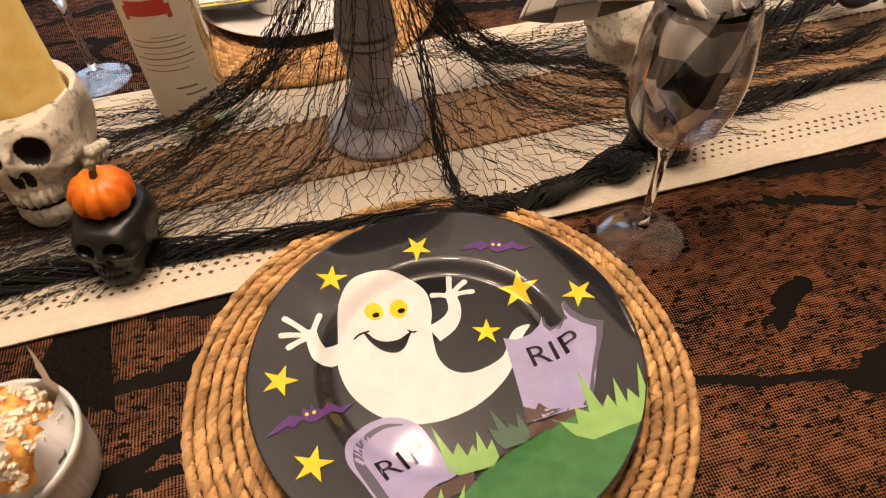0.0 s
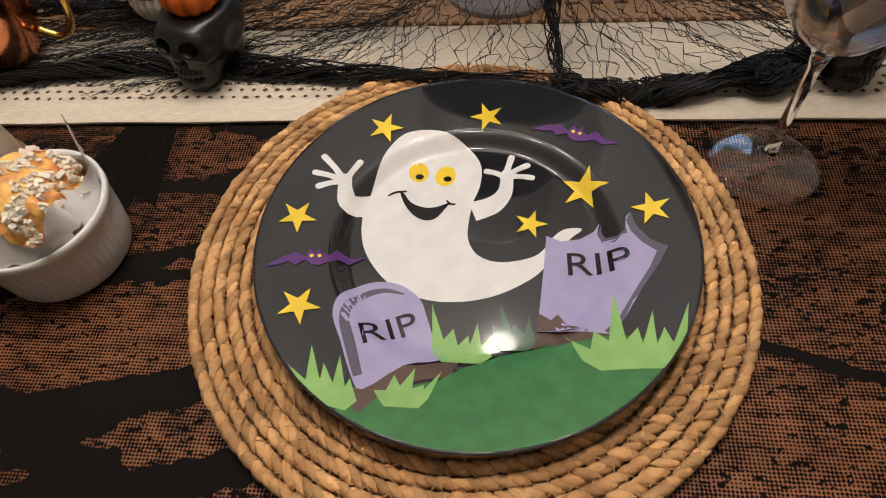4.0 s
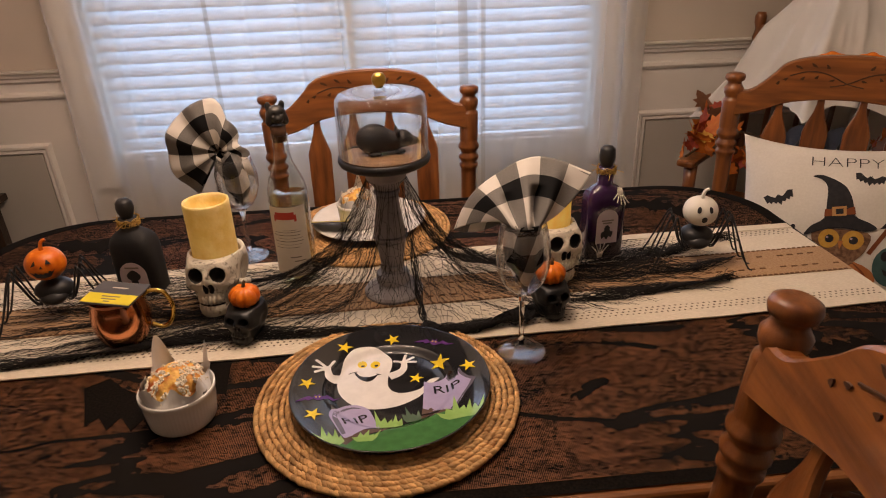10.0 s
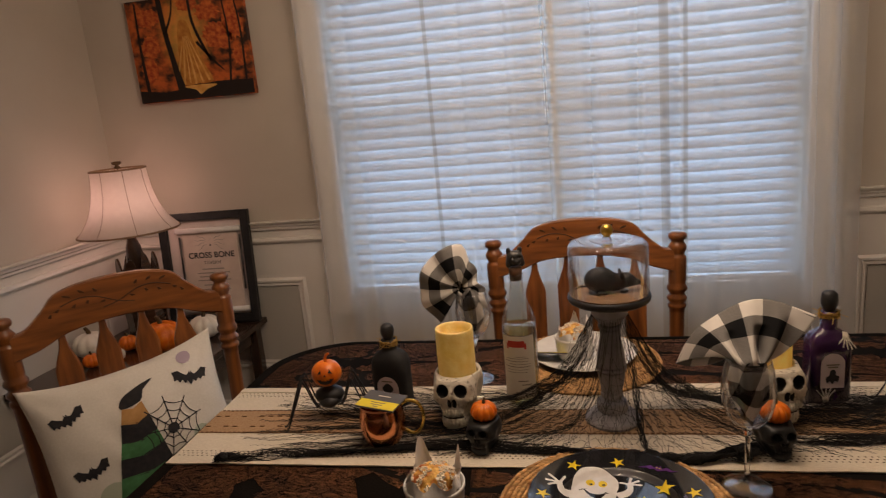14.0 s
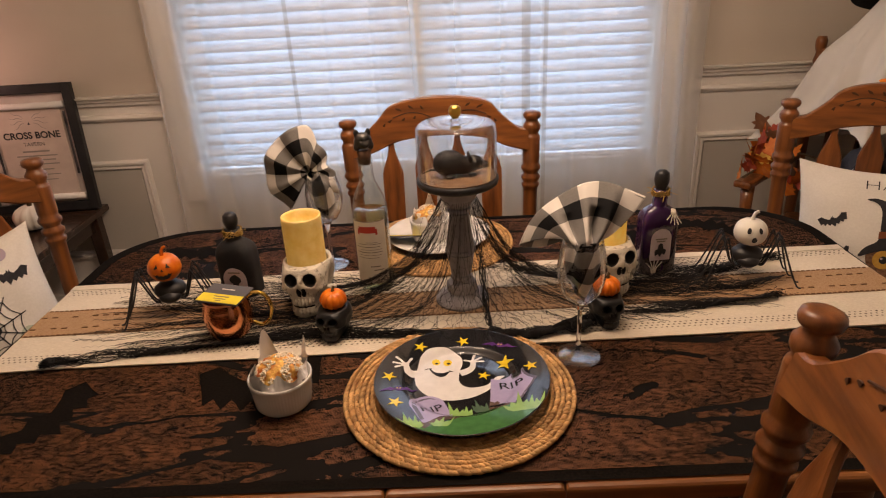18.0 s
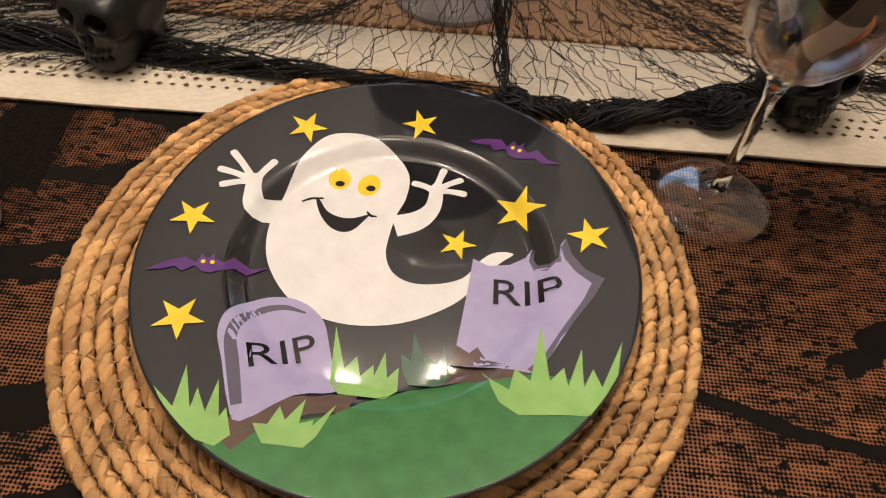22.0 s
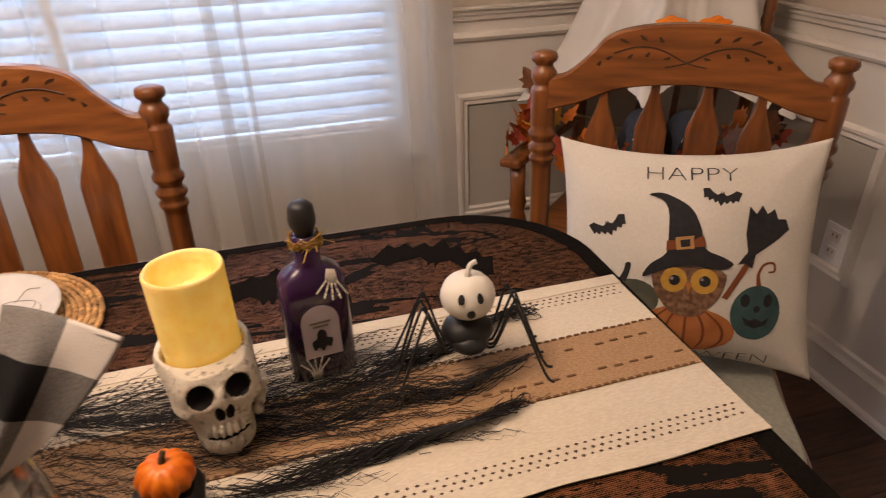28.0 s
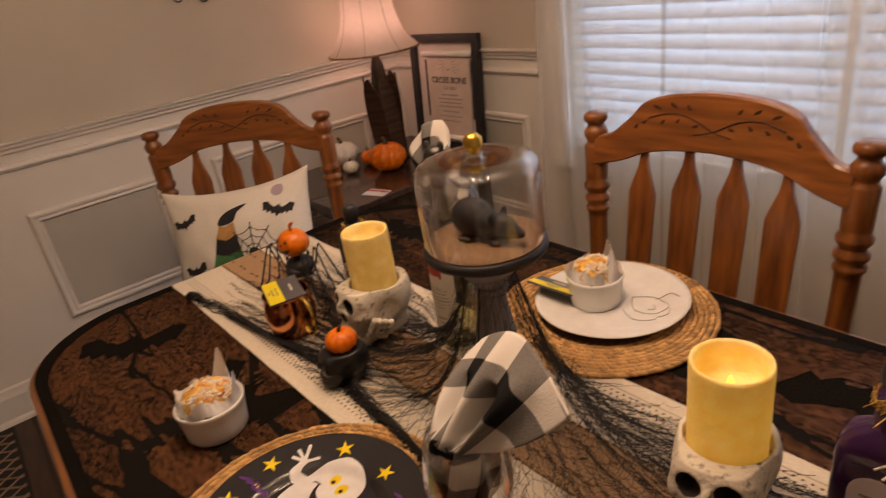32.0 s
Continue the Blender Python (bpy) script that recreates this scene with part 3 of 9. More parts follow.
for x in (-0.64, 0.64):
    part("apron", box(0.022, 0.70, 0.085, 0.003, at=(x, TC.y, TZ - 0.0735)), M["table_edge"], table)
leg_prof = [(0.0, 0), (0.028, 0.0), (0.034, 0.02), (0.026, 0.06), (0.03, 0.1), (0.046, 0.2), (0.038, 0.3), (0.028, 0.36), (0.04, 0.39), (0.04, 0.41), (0.03, 0.44), (0.036, 0.5), (0.046, 0.54), (0.046, 0.719), (0, 0.719)]
for x in (-0.60, 0.60):
    for y in (TC.y - 0.32, TC.y + 0.32):
        part("leg", lathe(leg_prof, 24), M["table_edge"], table, smooth=True, m=pose(x, y, 0.0005))


def lace_material():
    """Black lace: fine open weave with wide solid leaves and branches."""
    mat = bpy.data.materials.new("black_lace")
    mat.use_nodes = True
    n, link = mat.node_tree.nodes, mat.node_tree.links.new
    bsdf = n["Principled BSDF"]
    bsdf.inputs["Base Color"].default_value = (0.006, 0.0042, 0.0032, 1)
    bsdf.inputs["Roughness"].default_value = 0.9
    bsdf.inputs["Specular IOR Level"].default_value = 0.15
    tc = n.new("ShaderNodeTexCoord")

    def math_node(op, a, b=None, c=None):
        k = n.new("ShaderNodeMath")
        k.operation = op
        for i, v in enumerate((a, b, c)):
            if v is None:
                continue
            if isinstance(v, (int, float)):
                k.inputs[i].default_value = v
            else:
                link(v, k.inputs[i])
        return k.outputs[0]

    def noise_node(scale, stretch, detail=2.0, dist=0.0):
        mp, nz = n.new("ShaderNodeMapping"), n.new("ShaderNodeTexNoise")
        mp.inputs["Scale"].default_value = stretch
        nz.inputs["Scale"].default_value, nz.inputs["Detail"].default_value, nz.inputs["Distortion"].default_value = scale, detail, dist
        link(tc.outputs["Object"], mp.inputs[0])
        link(mp.outputs[0], nz.inputs["Vector"])
        return nz.outputs[0]

    sep = n.new("ShaderNodeSeparateXYZ")
    link(tc.outputs["Object"], sep.inputs[0])
    jit = noise_node(180, (1, 1, 1), 1)
    wx = math_node("SINE", math_node("ADD", math_node("MULTIPLY", sep.outputs[0], 2750), math_node("MULTIPLY", jit, 3)))
    wy = math_node("SINE", math_node("ADD", math_node("MULTIPLY", sep.outputs[1], 2900), math_node("MULTIPLY", jit, 3)))
    dense = noise_node(150, (0.45, 1.0, 1), 3)
    wide = noise_node(13, (0.6, 1.3, 1), 4, 0.6)
    thin = math_node("ADD", math_node("MULTIPLY", math_node("SUBTRACT", dense, 0.5), 3.6), math_node("MULTIPLY", math_node("SUBTRACT", wide, 0.5), 1.1))
    thread = math_node("GREATER_THAN", math_node("ADD", math_node("ADD", wx, wy), thin), 0.20)
    # solid woven shapes: bark-like streaks, broad wavering limbs and blotches with frayed borders
    fray = noise_node(75, (1, 1, 1), 4)
    streak = math_node("GREATER_THAN", math_node("ADD", noise_node(260, (0.42, 1.1, 1), 3, 0.7), math_node("MULTIPLY", wide, 0.22)), 0.735)
    ridge = math_node("ABSOLUTE", math_node("SUBTRACT", noise_node(3.4, (0.55, 1.7, 1), 3, 0.9), 0.5))
    branch = math_node("LESS_THAN", ridge, math_node("MULTIPLY", fray, 0.042))
    patch = math_node("GREATER_THAN", math_node("ADD", noise_node(7.0, (0.8, 1.3, 1), 3, 0.8), math_node("MULTIPLY", fray, 0.12)), 0.775)
    solid = math_node("MAXIMUM", math_node("MAXIMUM", branch, patch), streak)
    cover = math_node("MAXIMUM", thread, solid)
    tr, mx = n.new("ShaderNodeBsdfTransparent"), n.new("ShaderNodeMixShader")
    link(cover, mx.inputs[0])
    link(tr.outputs[0], mx.inputs[1])
    link(bsdf.outputs[0], mx.inputs[2])
    link(mx.outputs[0], n["Material Output"].inputs[0])
    return mat


M["lace"] = lace_material()
M["lace_solid"] = material("black_lace_solid", (0.004, 0.0033, 0.0028), 0.95, color2=(0.012, 0.009, 0.007), scale=300, spec=0.06)
cloth = thing("lace_tablecloth", pose(0, 0, TZ + 0.0016), "black lace halloween tablecloth lying on the table", "tablecloth")
inner = [(TC.x + (x - TC.x) * 0.998, TC.y + (y - TC.y) * 0.972) for x, y in full]
part("lace", slab(inner, 0.0004), M["lace"], cloth)
hem = bmesh.new()
outer = [(TC.x + (x - TC.x) * 1.0005, TC.y + (y - TC.y) * 0.976) for x, y in full]
inn = [(TC.x + (x - TC.x) * 0.968, TC.y + (y - TC.y) * 0.935) for x, y in full]
va, vb = [hem.verts.new((*p, 0.0008)) for p in outer], [hem.verts.new((*p, 0.0008)) for p in inn]
for i in range(len(va)):
    j = (i + 1) % len(va)
    hem.faces.new((va[i], va[j], vb[j], vb[i]))
part("hem", hem, M["lace_solid"], cloth, "dense black border")


def bat_outline(w, lobes=3):
    """A bat silhouette of span w, facing up."""
    half = [(0.0, 0.13), (0.03, 0.20), (0.05, 0.13), (0.12, 0.08), (0.24, 0.16), (0.34, 0.26), (0.5, 0.22), (0.46, 0.06), (0.44, -0.06), (0.36, -0.02), (0.30, -0.12), (0.22, -0.05), (0.15, -0.16), (0.08, -0.10), (0.0, -0.24)]
    pts = half + [(-x, y) for x, y in half[-2:0:-1]]
    return [(x * w, y * w) for x, y in pts]


def turned(poly, m2):
    """An outline turned by degrees and moved: m2 = (x, y, degrees, scale)."""
    x0, y0, d, s = m2
    c, q = math.cos(radians(d)), math.sin(radians(d))
    return [(x0 + s * (c * x - q * y), y0 + s * (q * x + c * y)) for x, y in poly]


for bx, by, bd, bw in ((0.66, 0.02, 200, 0.20), (0.36, 0.60, 170, 0.24), (-0.62, 0.60, 10, 0.20), (0.62, 0.62, 150, 0.20), (-0.66, -0.03, 60, 0.2)):
    o = turned(bat_outline(bw), (bx, by, bd, 1))
    part("lace_bat", slab(o, 0.0003), M["lace_solid"], cloth, "", m=pose(0, 0, 0.0004))

part("lace_bat", slab(turned([(x, y * 1.55) for x, y in bat_outline(0.21)], (-0.335, 0.040, 14, 1)), 0.0003), M["lace_solid"], cloth, "", m=pose(0, 0, 0.0004))

# ---------------------------------------------------------------- table runner
M["cream"] = material("cream_cotton_weave", (0.62, 0.54, 0.42), 0.9, color2=(0.72, 0.64, 0.51), scale=160, stretch=(1, 3, 1), bump=0.5, bump_scale=420)
M["burlap"] = material("tan_burlap", (0.33, 0.19, 0.095), 0.9, color2=(0.47, 0.30, 0.165), scale=260, stretch=(1, 2.5, 1), bump=0.6, bump_scale=500)
M["eyelet"] = material("eyelet_shadow", (0.09, 0.055, 0.03), 0.9)
runner = thing("table_runner", pose(0, 0.292, TZ + 0.003, 0, 0, 1.15), "cream woven table runner with a tan burlap stripe and eyelet rows", "table runner")


def wavy_sheet(x0, x1, y0, y1, nx, ny, lift, amp, thick=0.0015, seed=0, ragged=0.0):
    bm = bmesh.new()
    top, bot = [], []
    for j in range(ny + 1):
        rt, rb = [], []
        for i in range(nx + 1):
            u, v = i / nx, j / ny
            x, y = x0 + (x1 - x0) * u, y0 + (y1 - y0) * v
            if ragged and j in (0, ny):
                y += ragged * noise.noise((x * 9, j, seed))
            h = lift + amp * max(0, noise.noise((x * 4 + seed, y * 7, seed * 3.1)))
            rt.append(bm.verts.new((x, y, h + thick)))
            rb.append(bm.verts.new((x, y, h)))
        top.append(rt)
        bot.append(rb)
    for j in range(ny):
        for i in range(nx):
            bm.faces.new((top[j][i], top[j][i + 1], top[j + 1][i + 1], top[j + 1][i]))
            bm.faces.new((bot[j][i], bot[j + 1][i], bot[j + 1][i + 1], bot[j][i + 1]))
    for j in range(ny):
        for i in (0, nx):
            bm.faces.new((top[j][i], top[j + 1][i], bot[j + 1][i], bot[j][i]))
    for i in range(nx):
        for j in (0, ny):
            bm.faces.new((top[j][i], top[j][i + 1], bot[j][i + 1], bot[j][i]))
    bmesh.ops.recalc_face_normals(bm, faces=bm.faces[:])
    return bm


RW, RL = 0.162, 0.852
part("cloth", wavy_sheet(-RL, RL, -RW, RW, 120, 16, 0, 0.0, 0.0016, 1, 0.004), M["cream"], runner, smooth=False)
part("front_hem", wavy_sheet(-RL, RL, -RW - 0.001, -RW + 0.021, 120, 2, 0.0017, 0.0, 0.0014, 1, 0.0035), M["cream"], runner)
part("back_hem", wavy_sheet(-RL, RL, RW - 0.021, RW + 0.001, 120, 2, 0.0017, 0.0, 0.0014, 2, 0.0035), M["cream"], runner)
part("burlap_stripe", wavy_sheet(-RL + 0.001, RL - 0.001, -0.048, 0.048, 100, 4, 0.0018, 0.0, 0.0012, 3, 0.001), M["burlap"], runner, "tan burlap stripe")
# no holes are cut: flat dark diamonds give the eyelets' shade
holes = bmesh.new()
for side in (-1, 1):
    for k, off in enumerate((0.028, 0.036, 0.044)):
        x = -RL + 0.01 + 0.005 * (k % 2)
        while x < RL - 0.01:
            y = side * (RW - off) + 0.0008 * noise.noise((x * 60, off * 90, 0))
            s, t = 0.0026 * rnd.uniform(0.8, 1.2), 0.0020 * rnd.uniform(0.8, 1.2)
            vs = [holes.verts.new((x + a * s, y + b * t, 0.0022)) for a, b in ((-1, 0), (0, -1), (1, 0), (0, 1))]
            holes.faces.new(vs)
            x += 0.0100
tagged(part("openwork_border", holes, M["eyelet"], runner, "small dark marks for the shade in openwork holes"), kind="stuff")
stitch = bmesh.new()
for y in (-0.047, 0.047, -0.022, 0.022):
    x = -RL + 0.01
    while x < RL - 0.01:
        tall = abs(y) > 0.03
        join(stitch, box(0.0065 if tall else 0.011, 0.0028, 0.0016, at=(x, y + rnd.uniform(-0.0008, 0.0008), 0.0036)))
        x += 0.0105 if tall else 0.021
        if not tall and rnd.random() < 0.4:
            x += 0.02
tagged(part("stitching", stitch, material("brown_stitching", (0.17, 0.085, 0.035), 0.9), runner, "brown stitched seam"), kind="stuff")

# ---------------------------------------------------------------- dining chairs
def turned_post(base, top, prof, name, parent, mat=None):
    """A turned rod from base to top; prof gives (radius, height share)."""
    a, b = Vector(base), Vector(top)
    ln = (b - a).length
    bm = lathe([(r, h * ln) for r, h in prof], 20)
    q = (b - a).to_track_quat("Z", "Y").to_matrix().to_4x4()
    return part(name, bm, mat or M["oak"], parent, "", True, Matrix.Translation(a) @ q)


POST = [(0, 0), (0.013, 0.0), (0.021, 0.02), (0.018, 0.10), (0.022, 0.22), (0.024, 0.40), (0.025, 0.43), (0.025, 0.49), (0.021, 0.52), (0.019, 0.60), (0.0195, 0.778), (0.0205, 0.789),
        (0.0245, 0.795), (0.0245, 0.802), (0.0195, 0.807), (0.026, 0.816), (0.0265, 0.823), (0.0200, 0.830), (0.0200, 0.834), (0.0265, 0.843), (0.027, 0.850), (0.0215, 0.859), (0.023, 0.866),
        (0.0235, 0.930), (0.0225, 0.934), (0.0185, 0.938), (0.0185, 0.943), (0.0235, 0.952), (0.024, 0.962), (0.0200, 0.968), (0.0165, 0.973), (0.0165, 0.978), (0.0225, 0.982), (0.0245, 0.989), (0.0225, 0.996), (0.015, 1.0), (0, 1.0)]
LEG = [(0, 0), (0.012, 0), (0.015, 0.02), (0.013, 0.08), (0.019, 0.16), (0.015, 0.2), (0.02, 0.23), (0.016, 0.27), (0.024, 0.55), (0.026, 0.7), (0.018, 0.76), (0.024, 0.8), (0.02, 0.86), (0.022, 1.0), (0, 1.0)]
HALF = 0.235
LEAN = [0.125]


def back_y(z):
    """How far back the chair's back leans at a height."""
    return 0.175 + max(0, z - 0.44) * LEAN[0]


def chair(m, label, cushion=None):
    ch = thing("dining_chair", m, label, "chair", "dining chairs")
    outline = smooth_line([(-0.22, -0.20), (0, -0.225), (0.22, -0.20), (0.232, 0.0), (0.205, 0.19), (0, 0.205), (-0.205, 0.19), (-0.232, 0.0)], 6, True)
    part("seat", slab(outline, 0.032, 0.012, 3), M["oak_flat"], ch, smooth=False, m=pose(0, 0, 0.452))
    for s in (-1, 1):
        turned_post((s * 0.225, 0.20, 0.001), (s * (HALF + 0.012), back_y(1.0) + 0.002, 1.0), POST, "back_post", ch)
        turned_post((s * 0.205, -0.195, 0.001), (s * 0.18, -0.165, 0.42), LEG, "front_leg", ch)
        turned_post((s * 0.208, -0.185, 0.18), (s * 0.218, 0.185, 0.18), [(0, 0), (0.008, 0), (0.013, 0.3), (0.016, 0.5), (0.013, 0.7), (0.008, 1), (0, 1)], "stretcher", ch)
    for z, y in ((0.13, -0.19), (0.25, -0.183)):
        turned_post((-0.198, y, z), (0.198, y, z), [(0, 0), (0.008, 0), (0.012, 0.2), (0.019, 0.5), (0.012, 0.8), (0.008, 1), (0, 1)], "stretcher", ch)
    turned_post((-0.218, 0.19, 0.2), (0.218, 0.19, 0.2), [(0, 0), (0.008, 0), (0.013, 0.5), (0.008, 1), (0, 1)], "stretcher", ch)
    # crest rail: an arched board, bowed backwards
    top = smooth_line([(-HALF, 0.958), (-0.205, 0.962), (-0.165, 0.995), (-0.135, 1.026), (-0.08, 1.042), (0, 1.047), (0.08, 1.042), (0.135, 1.026), (0.165, 0.995), (0.205, 0.962), (HALF, 0.958)], 4)
    low = smooth_line([(-HALF, 0.898), (-0.18, 0.910), (-0.11, 0.935), (0, 0.944), (0.11, 0.935), (0.18, 0.910), (HALF, 0.898)], 6)

    def low_at(x):
        for (x0, z0), (x1, z1) in zip(low, low[1:]):
            if x0 <= x <= x1:
                return z0 + (z1 - z0) * (x - x0) / max(1e-6, x1 - x0)
        return low[-1][1]

    def bow(x, z):
        return back_y(z) + 0.022 * (1 - (x / HALF) ** 2)

    bm = bmesh.new()
    rows = []
    for x, zt in top:
        zl = low_at(x)
        ring = []
        for k, (o, e) in enumerate(((-0.013, 0.004), (-0.009, 0), (0.009, 0), (0.013, 0.004))):
            ring.append(bm.verts.new((x, bow(x, zt) + o, zt - e)))
        for o, e in ((0.013, 0.003), (0.010, 0), (-0.010, 0), (-0.013, 0.003)):
            ring.append(bm.verts.new((x, bow(x, zl) + o, zl + e)))
        rows.append(ring)
    for p, q in zip(rows, rows[1:]):
        for k in range(8):
            bm.faces.new((p[k], p[(k + 1) % 8], q[(k + 1) % 8], q[k]))
    bm.faces.new(rows[0])
    bm.faces.new(rows[-1][::-1])
    bmesh.ops.recalc_face_normals(bm, faces=bm.faces[:])
    crest = part("crest_rail", bm, M["oak_flat"], ch)
    # carved vine with leaves
    for s in (-1, 1):
        line = smooth_line([(-s * 0.035, 0.975), (s * 0.0, 0.983), (s * 0.045, 1.004), (s * 0.085, 1.009), (s * 0.125, 0.998)], 6)
        part("carved_vine", tube([(x, bow(x, z) - 0.0132, z) for x, z in line], 0.0016, 5), M["carving"], crest)
        for lx, lz, ang in ((0.045, 1.018, 60), (0.075, 1.022, 40), (0.108, 1.018, 25), (0.035, 0.988, -30), (0.068, 0.993, -60), (0.098, 0.990, -50), (0.135, 0.988, -35), (0.150, 0.978, -60)):
            leaf = slab(smooth_line([(-0.009, 0), (0, 0.0034), (0.010, 0), (0, -0.0034)], 4, True), 0.002)
            part("carved_leaf", leaf, M["carving"], crest, m=pose(s * lx, bow(lx, lz) - 0.0132, lz, 90 + 6, 0, 0) @ pose(0, 0, 0, 0, 0, ang if s > 0 else 180 - ang))
    # slats with pointed shoulders
    for x in (-0.135, -0.045, 0.045, 0.135):
        zt = low_at(x) + 0.004
        half = [(0.019, 0.452), (0.026, 0.62), (0.0285, zt - 0.085), (0.0245, zt - 0.070), (0.012, zt - 0.035), (0.0085, zt - 0.018), (0.0075, zt)]
        bm = bmesh.new()
        rings = []
        for w, z in half:
            y = bow(x, z) if z > 0.7 else back_y(z) + 0.022 * (1 - (x / HALF) ** 2)
            rings.append([bm.verts.new((x + sx * w, y + sy * 0.006, z)) for sx, sy in ((-1, -0.6), (-0.8, -1), (0.8, -1), (1, -0.6), (1, 0.6), (0.8, 1), (-0.8, 1), (-1, 0.6))])
        for p, q in zip(rings, rings[1:]):
            for k in range(8):
                bm.faces.new((p[k], p[(k + 1) % 8], q[(k + 1) % 8], q[k]))
        bmesh.ops.recalc_face_normals(bm, faces=bm.faces[:])
        part("slat", bm, M["oak"], ch)
    return ch


chair(pose(-0.030, 0.622, 0), "honey oak press-back dining chair pushed in before the window")
chair(pose(0.989, 0.520, 0, 0, 0, -29.6), "honey oak press-back dining chair with a pillow on it")
chair(pose(-0.992, 0.282, 0, 0, 0, 45), "honey oak press-back dining chair with a white halloween pillow")
LEAN[0] = 0.20
chair(pose(0.041, -0.408, 0, 0, 0, -103) @ Matrix.Diagonal((1.02, 1.02, 1.02, 1)), "honey oak press-back dining chair pulled out and turned sideways")

# ---------------------------------------------------------------- place setting: mat and plate
M["jute"] = material("golden_jute", (0.38, 0.19, 0.066), 0.8, color2=(0.66, 0.40, 0.165), scale=55, stretch=(1, 1, 1), bump=0.5, bump_scale=600, lo=0.25, hi=0.75, island=0.34)
# dark brown stands in for the shade down between the coils
M["jute_groove_shade"] = material("shaded_jute_backing", (0.10, 0.055, 0.025), 0.9, color2=(0.16, 0.09, 0.04), scale=120)
M["jute_thread"] = material("jute_thread", (0.42, 0.26, 0.115), 0.85)


def lump(ln, w, h, sides=12):
    """A spindle of jute along x."""
    bm = bmesh.new()
    rings = []
    prof = ((-1.0, 0.12), (-0.72, 0.62), (-0.3, 0.95), (0.15, 1.0), (0.6, 0.72), (1.0, 0.12))
    for t, k in prof:
        rings.append([bm.verts.new((t * ln / 2, (k * w / 2) * (1 - 0.17 * (i % 2)) * math.cos(math.tau * i / sides + t * 0.25), (k * h / 2) * (1 - 0.17 * (i % 2)) * math.sin(math.tau * i / sides + t * 0.25))) for i in range(sides)])
    for p, q in zip(rings, rings[1:]):
        for i in range(sides):
            bm.faces.new((p[i], p[(i + 1) % sides], q[(i + 1) % sides], q[i]))
    me = bpy.data.meshes.new("lump")
    bm.to_mesh(me)
    bm.free()
    return me


def jute_mat(cx, cy, radius, inner, seed):
    mat = thing("placemat", pose(cx, cy, TZ + 0.0028), "round braided golden jute placemat under a plate", "placemat", "placemats")
    # disc added under the braid, coloured as the grooves' shade
    part("backing", lathe([(0, 0), (radius - 0.006, 0), (radius - 0.006, 0.0035), (0, 0.0035)], 72), M["jute_groove_shade"], mat)
    r = random.Random(seed)
    bm = bmesh.new()
    me = lump(0.0160, 0.0078, 0.0088)
    ring_w = 0.0084
    k, rad = 0, radius - ring_w / 2
    while rad > inner:
        n = int(math.tau * rad / 0.0074)
        for i in range(n):
            a = math.tau * (i + 0.5 * (k % 2)) / n + r.uniform(-0.006, 0.006)
            start = len(bm.verts)
            bm.from_mesh(me)
            bm.verts.ensure_lookup_table()
            tilt = (-27 if k % 2 else -15) + r.uniform(-8, 8)
            m = pose(rad * math.cos(a), rad * math.sin(a), 0.0062 + r.uniform(-0.0005, 0.0008), r.uniform(-20, 20), 8, math.degrees(a) + 90 + tilt)
            s = Matrix.Diagonal((r.uniform(0.85, 1.12), r.uniform(0.82, 1.1), r.uniform(0.85, 1.1), 1))
            for v in bm.verts[start:]:
                v.co = m @ s @ v.co
        rad -= ring_w
        k += 1
    bpy.data.meshes.remove(me)
    tagged(part("braid", bm, M["jute"], mat, "braided jute coils", True), kind="stuff")
    th = bmesh.new()
    for k in range(int((radius - inner) / ring_w)):
        rad = radius - ring_w * (k + 1) + 0.0008
        n = int(math.tau * rad / 0.0062)
        for i in range(n):
            a = math.tau * (i + r.random() * 0.35) / n
            p = Vector((rad * math.cos(a), rad * math.sin(a), 0.0098))
            tw = (0.75 if i % 2 else -0.75) + r.uniform(-0.25, 0.25)
            q = Vector((0.0046 * math.cos(a + tw), 0.0046 * math.sin(a + tw), 0))
            up = Vector((0, 0, 0.0012))
            join(th, tube([p - q + up * 0.2, p - up * 0.4, p + q + up * 0.2], 0.00032, 3, caps=False))
    tagged(part("binding_thread", th, M["jute_thread"], mat, "golden binding threads"), kind="stuff")
    return mat


jute_mat(-0.010, 0.004, 0.183, 0.112, 1)
jute_mat(-0.045, 0.580, 0.180, 0.104, 2)
MAT_TOP = TZ + 0.0028 + 0.0112

M["plate_black"] = material("black_glazed_plate", (0.013, 0.013, 0.014), 0.065, color2=(0.018, 0.018, 0.021), scale=12, spec=0.9, coat=0.35)


def plate_profile(r):
    """Height and slope of the plate's upper face at a radius."""
    def h(q):
        if q < 0.078:
            return 0.0066
        if q < 0.094:
            t = (q - 0.078) / 0.016
            return 0.0066 + 0.0080 * t * t * (3 - 2 * t)
        t = (q - 0.094) / (0.1375 - 0.094)
        return 0.0146 + 0.0062 * t
    e = 0.0004
    return h(r), (h(r + e) - h(max(0, r - e))) / (e + min(r, e))


def print_paint(name, color, color2=None):
    return material(name, color, 0.065, color2=color2 or tuple(c * 0.9 for c in color), scale=90, spec=0.6)


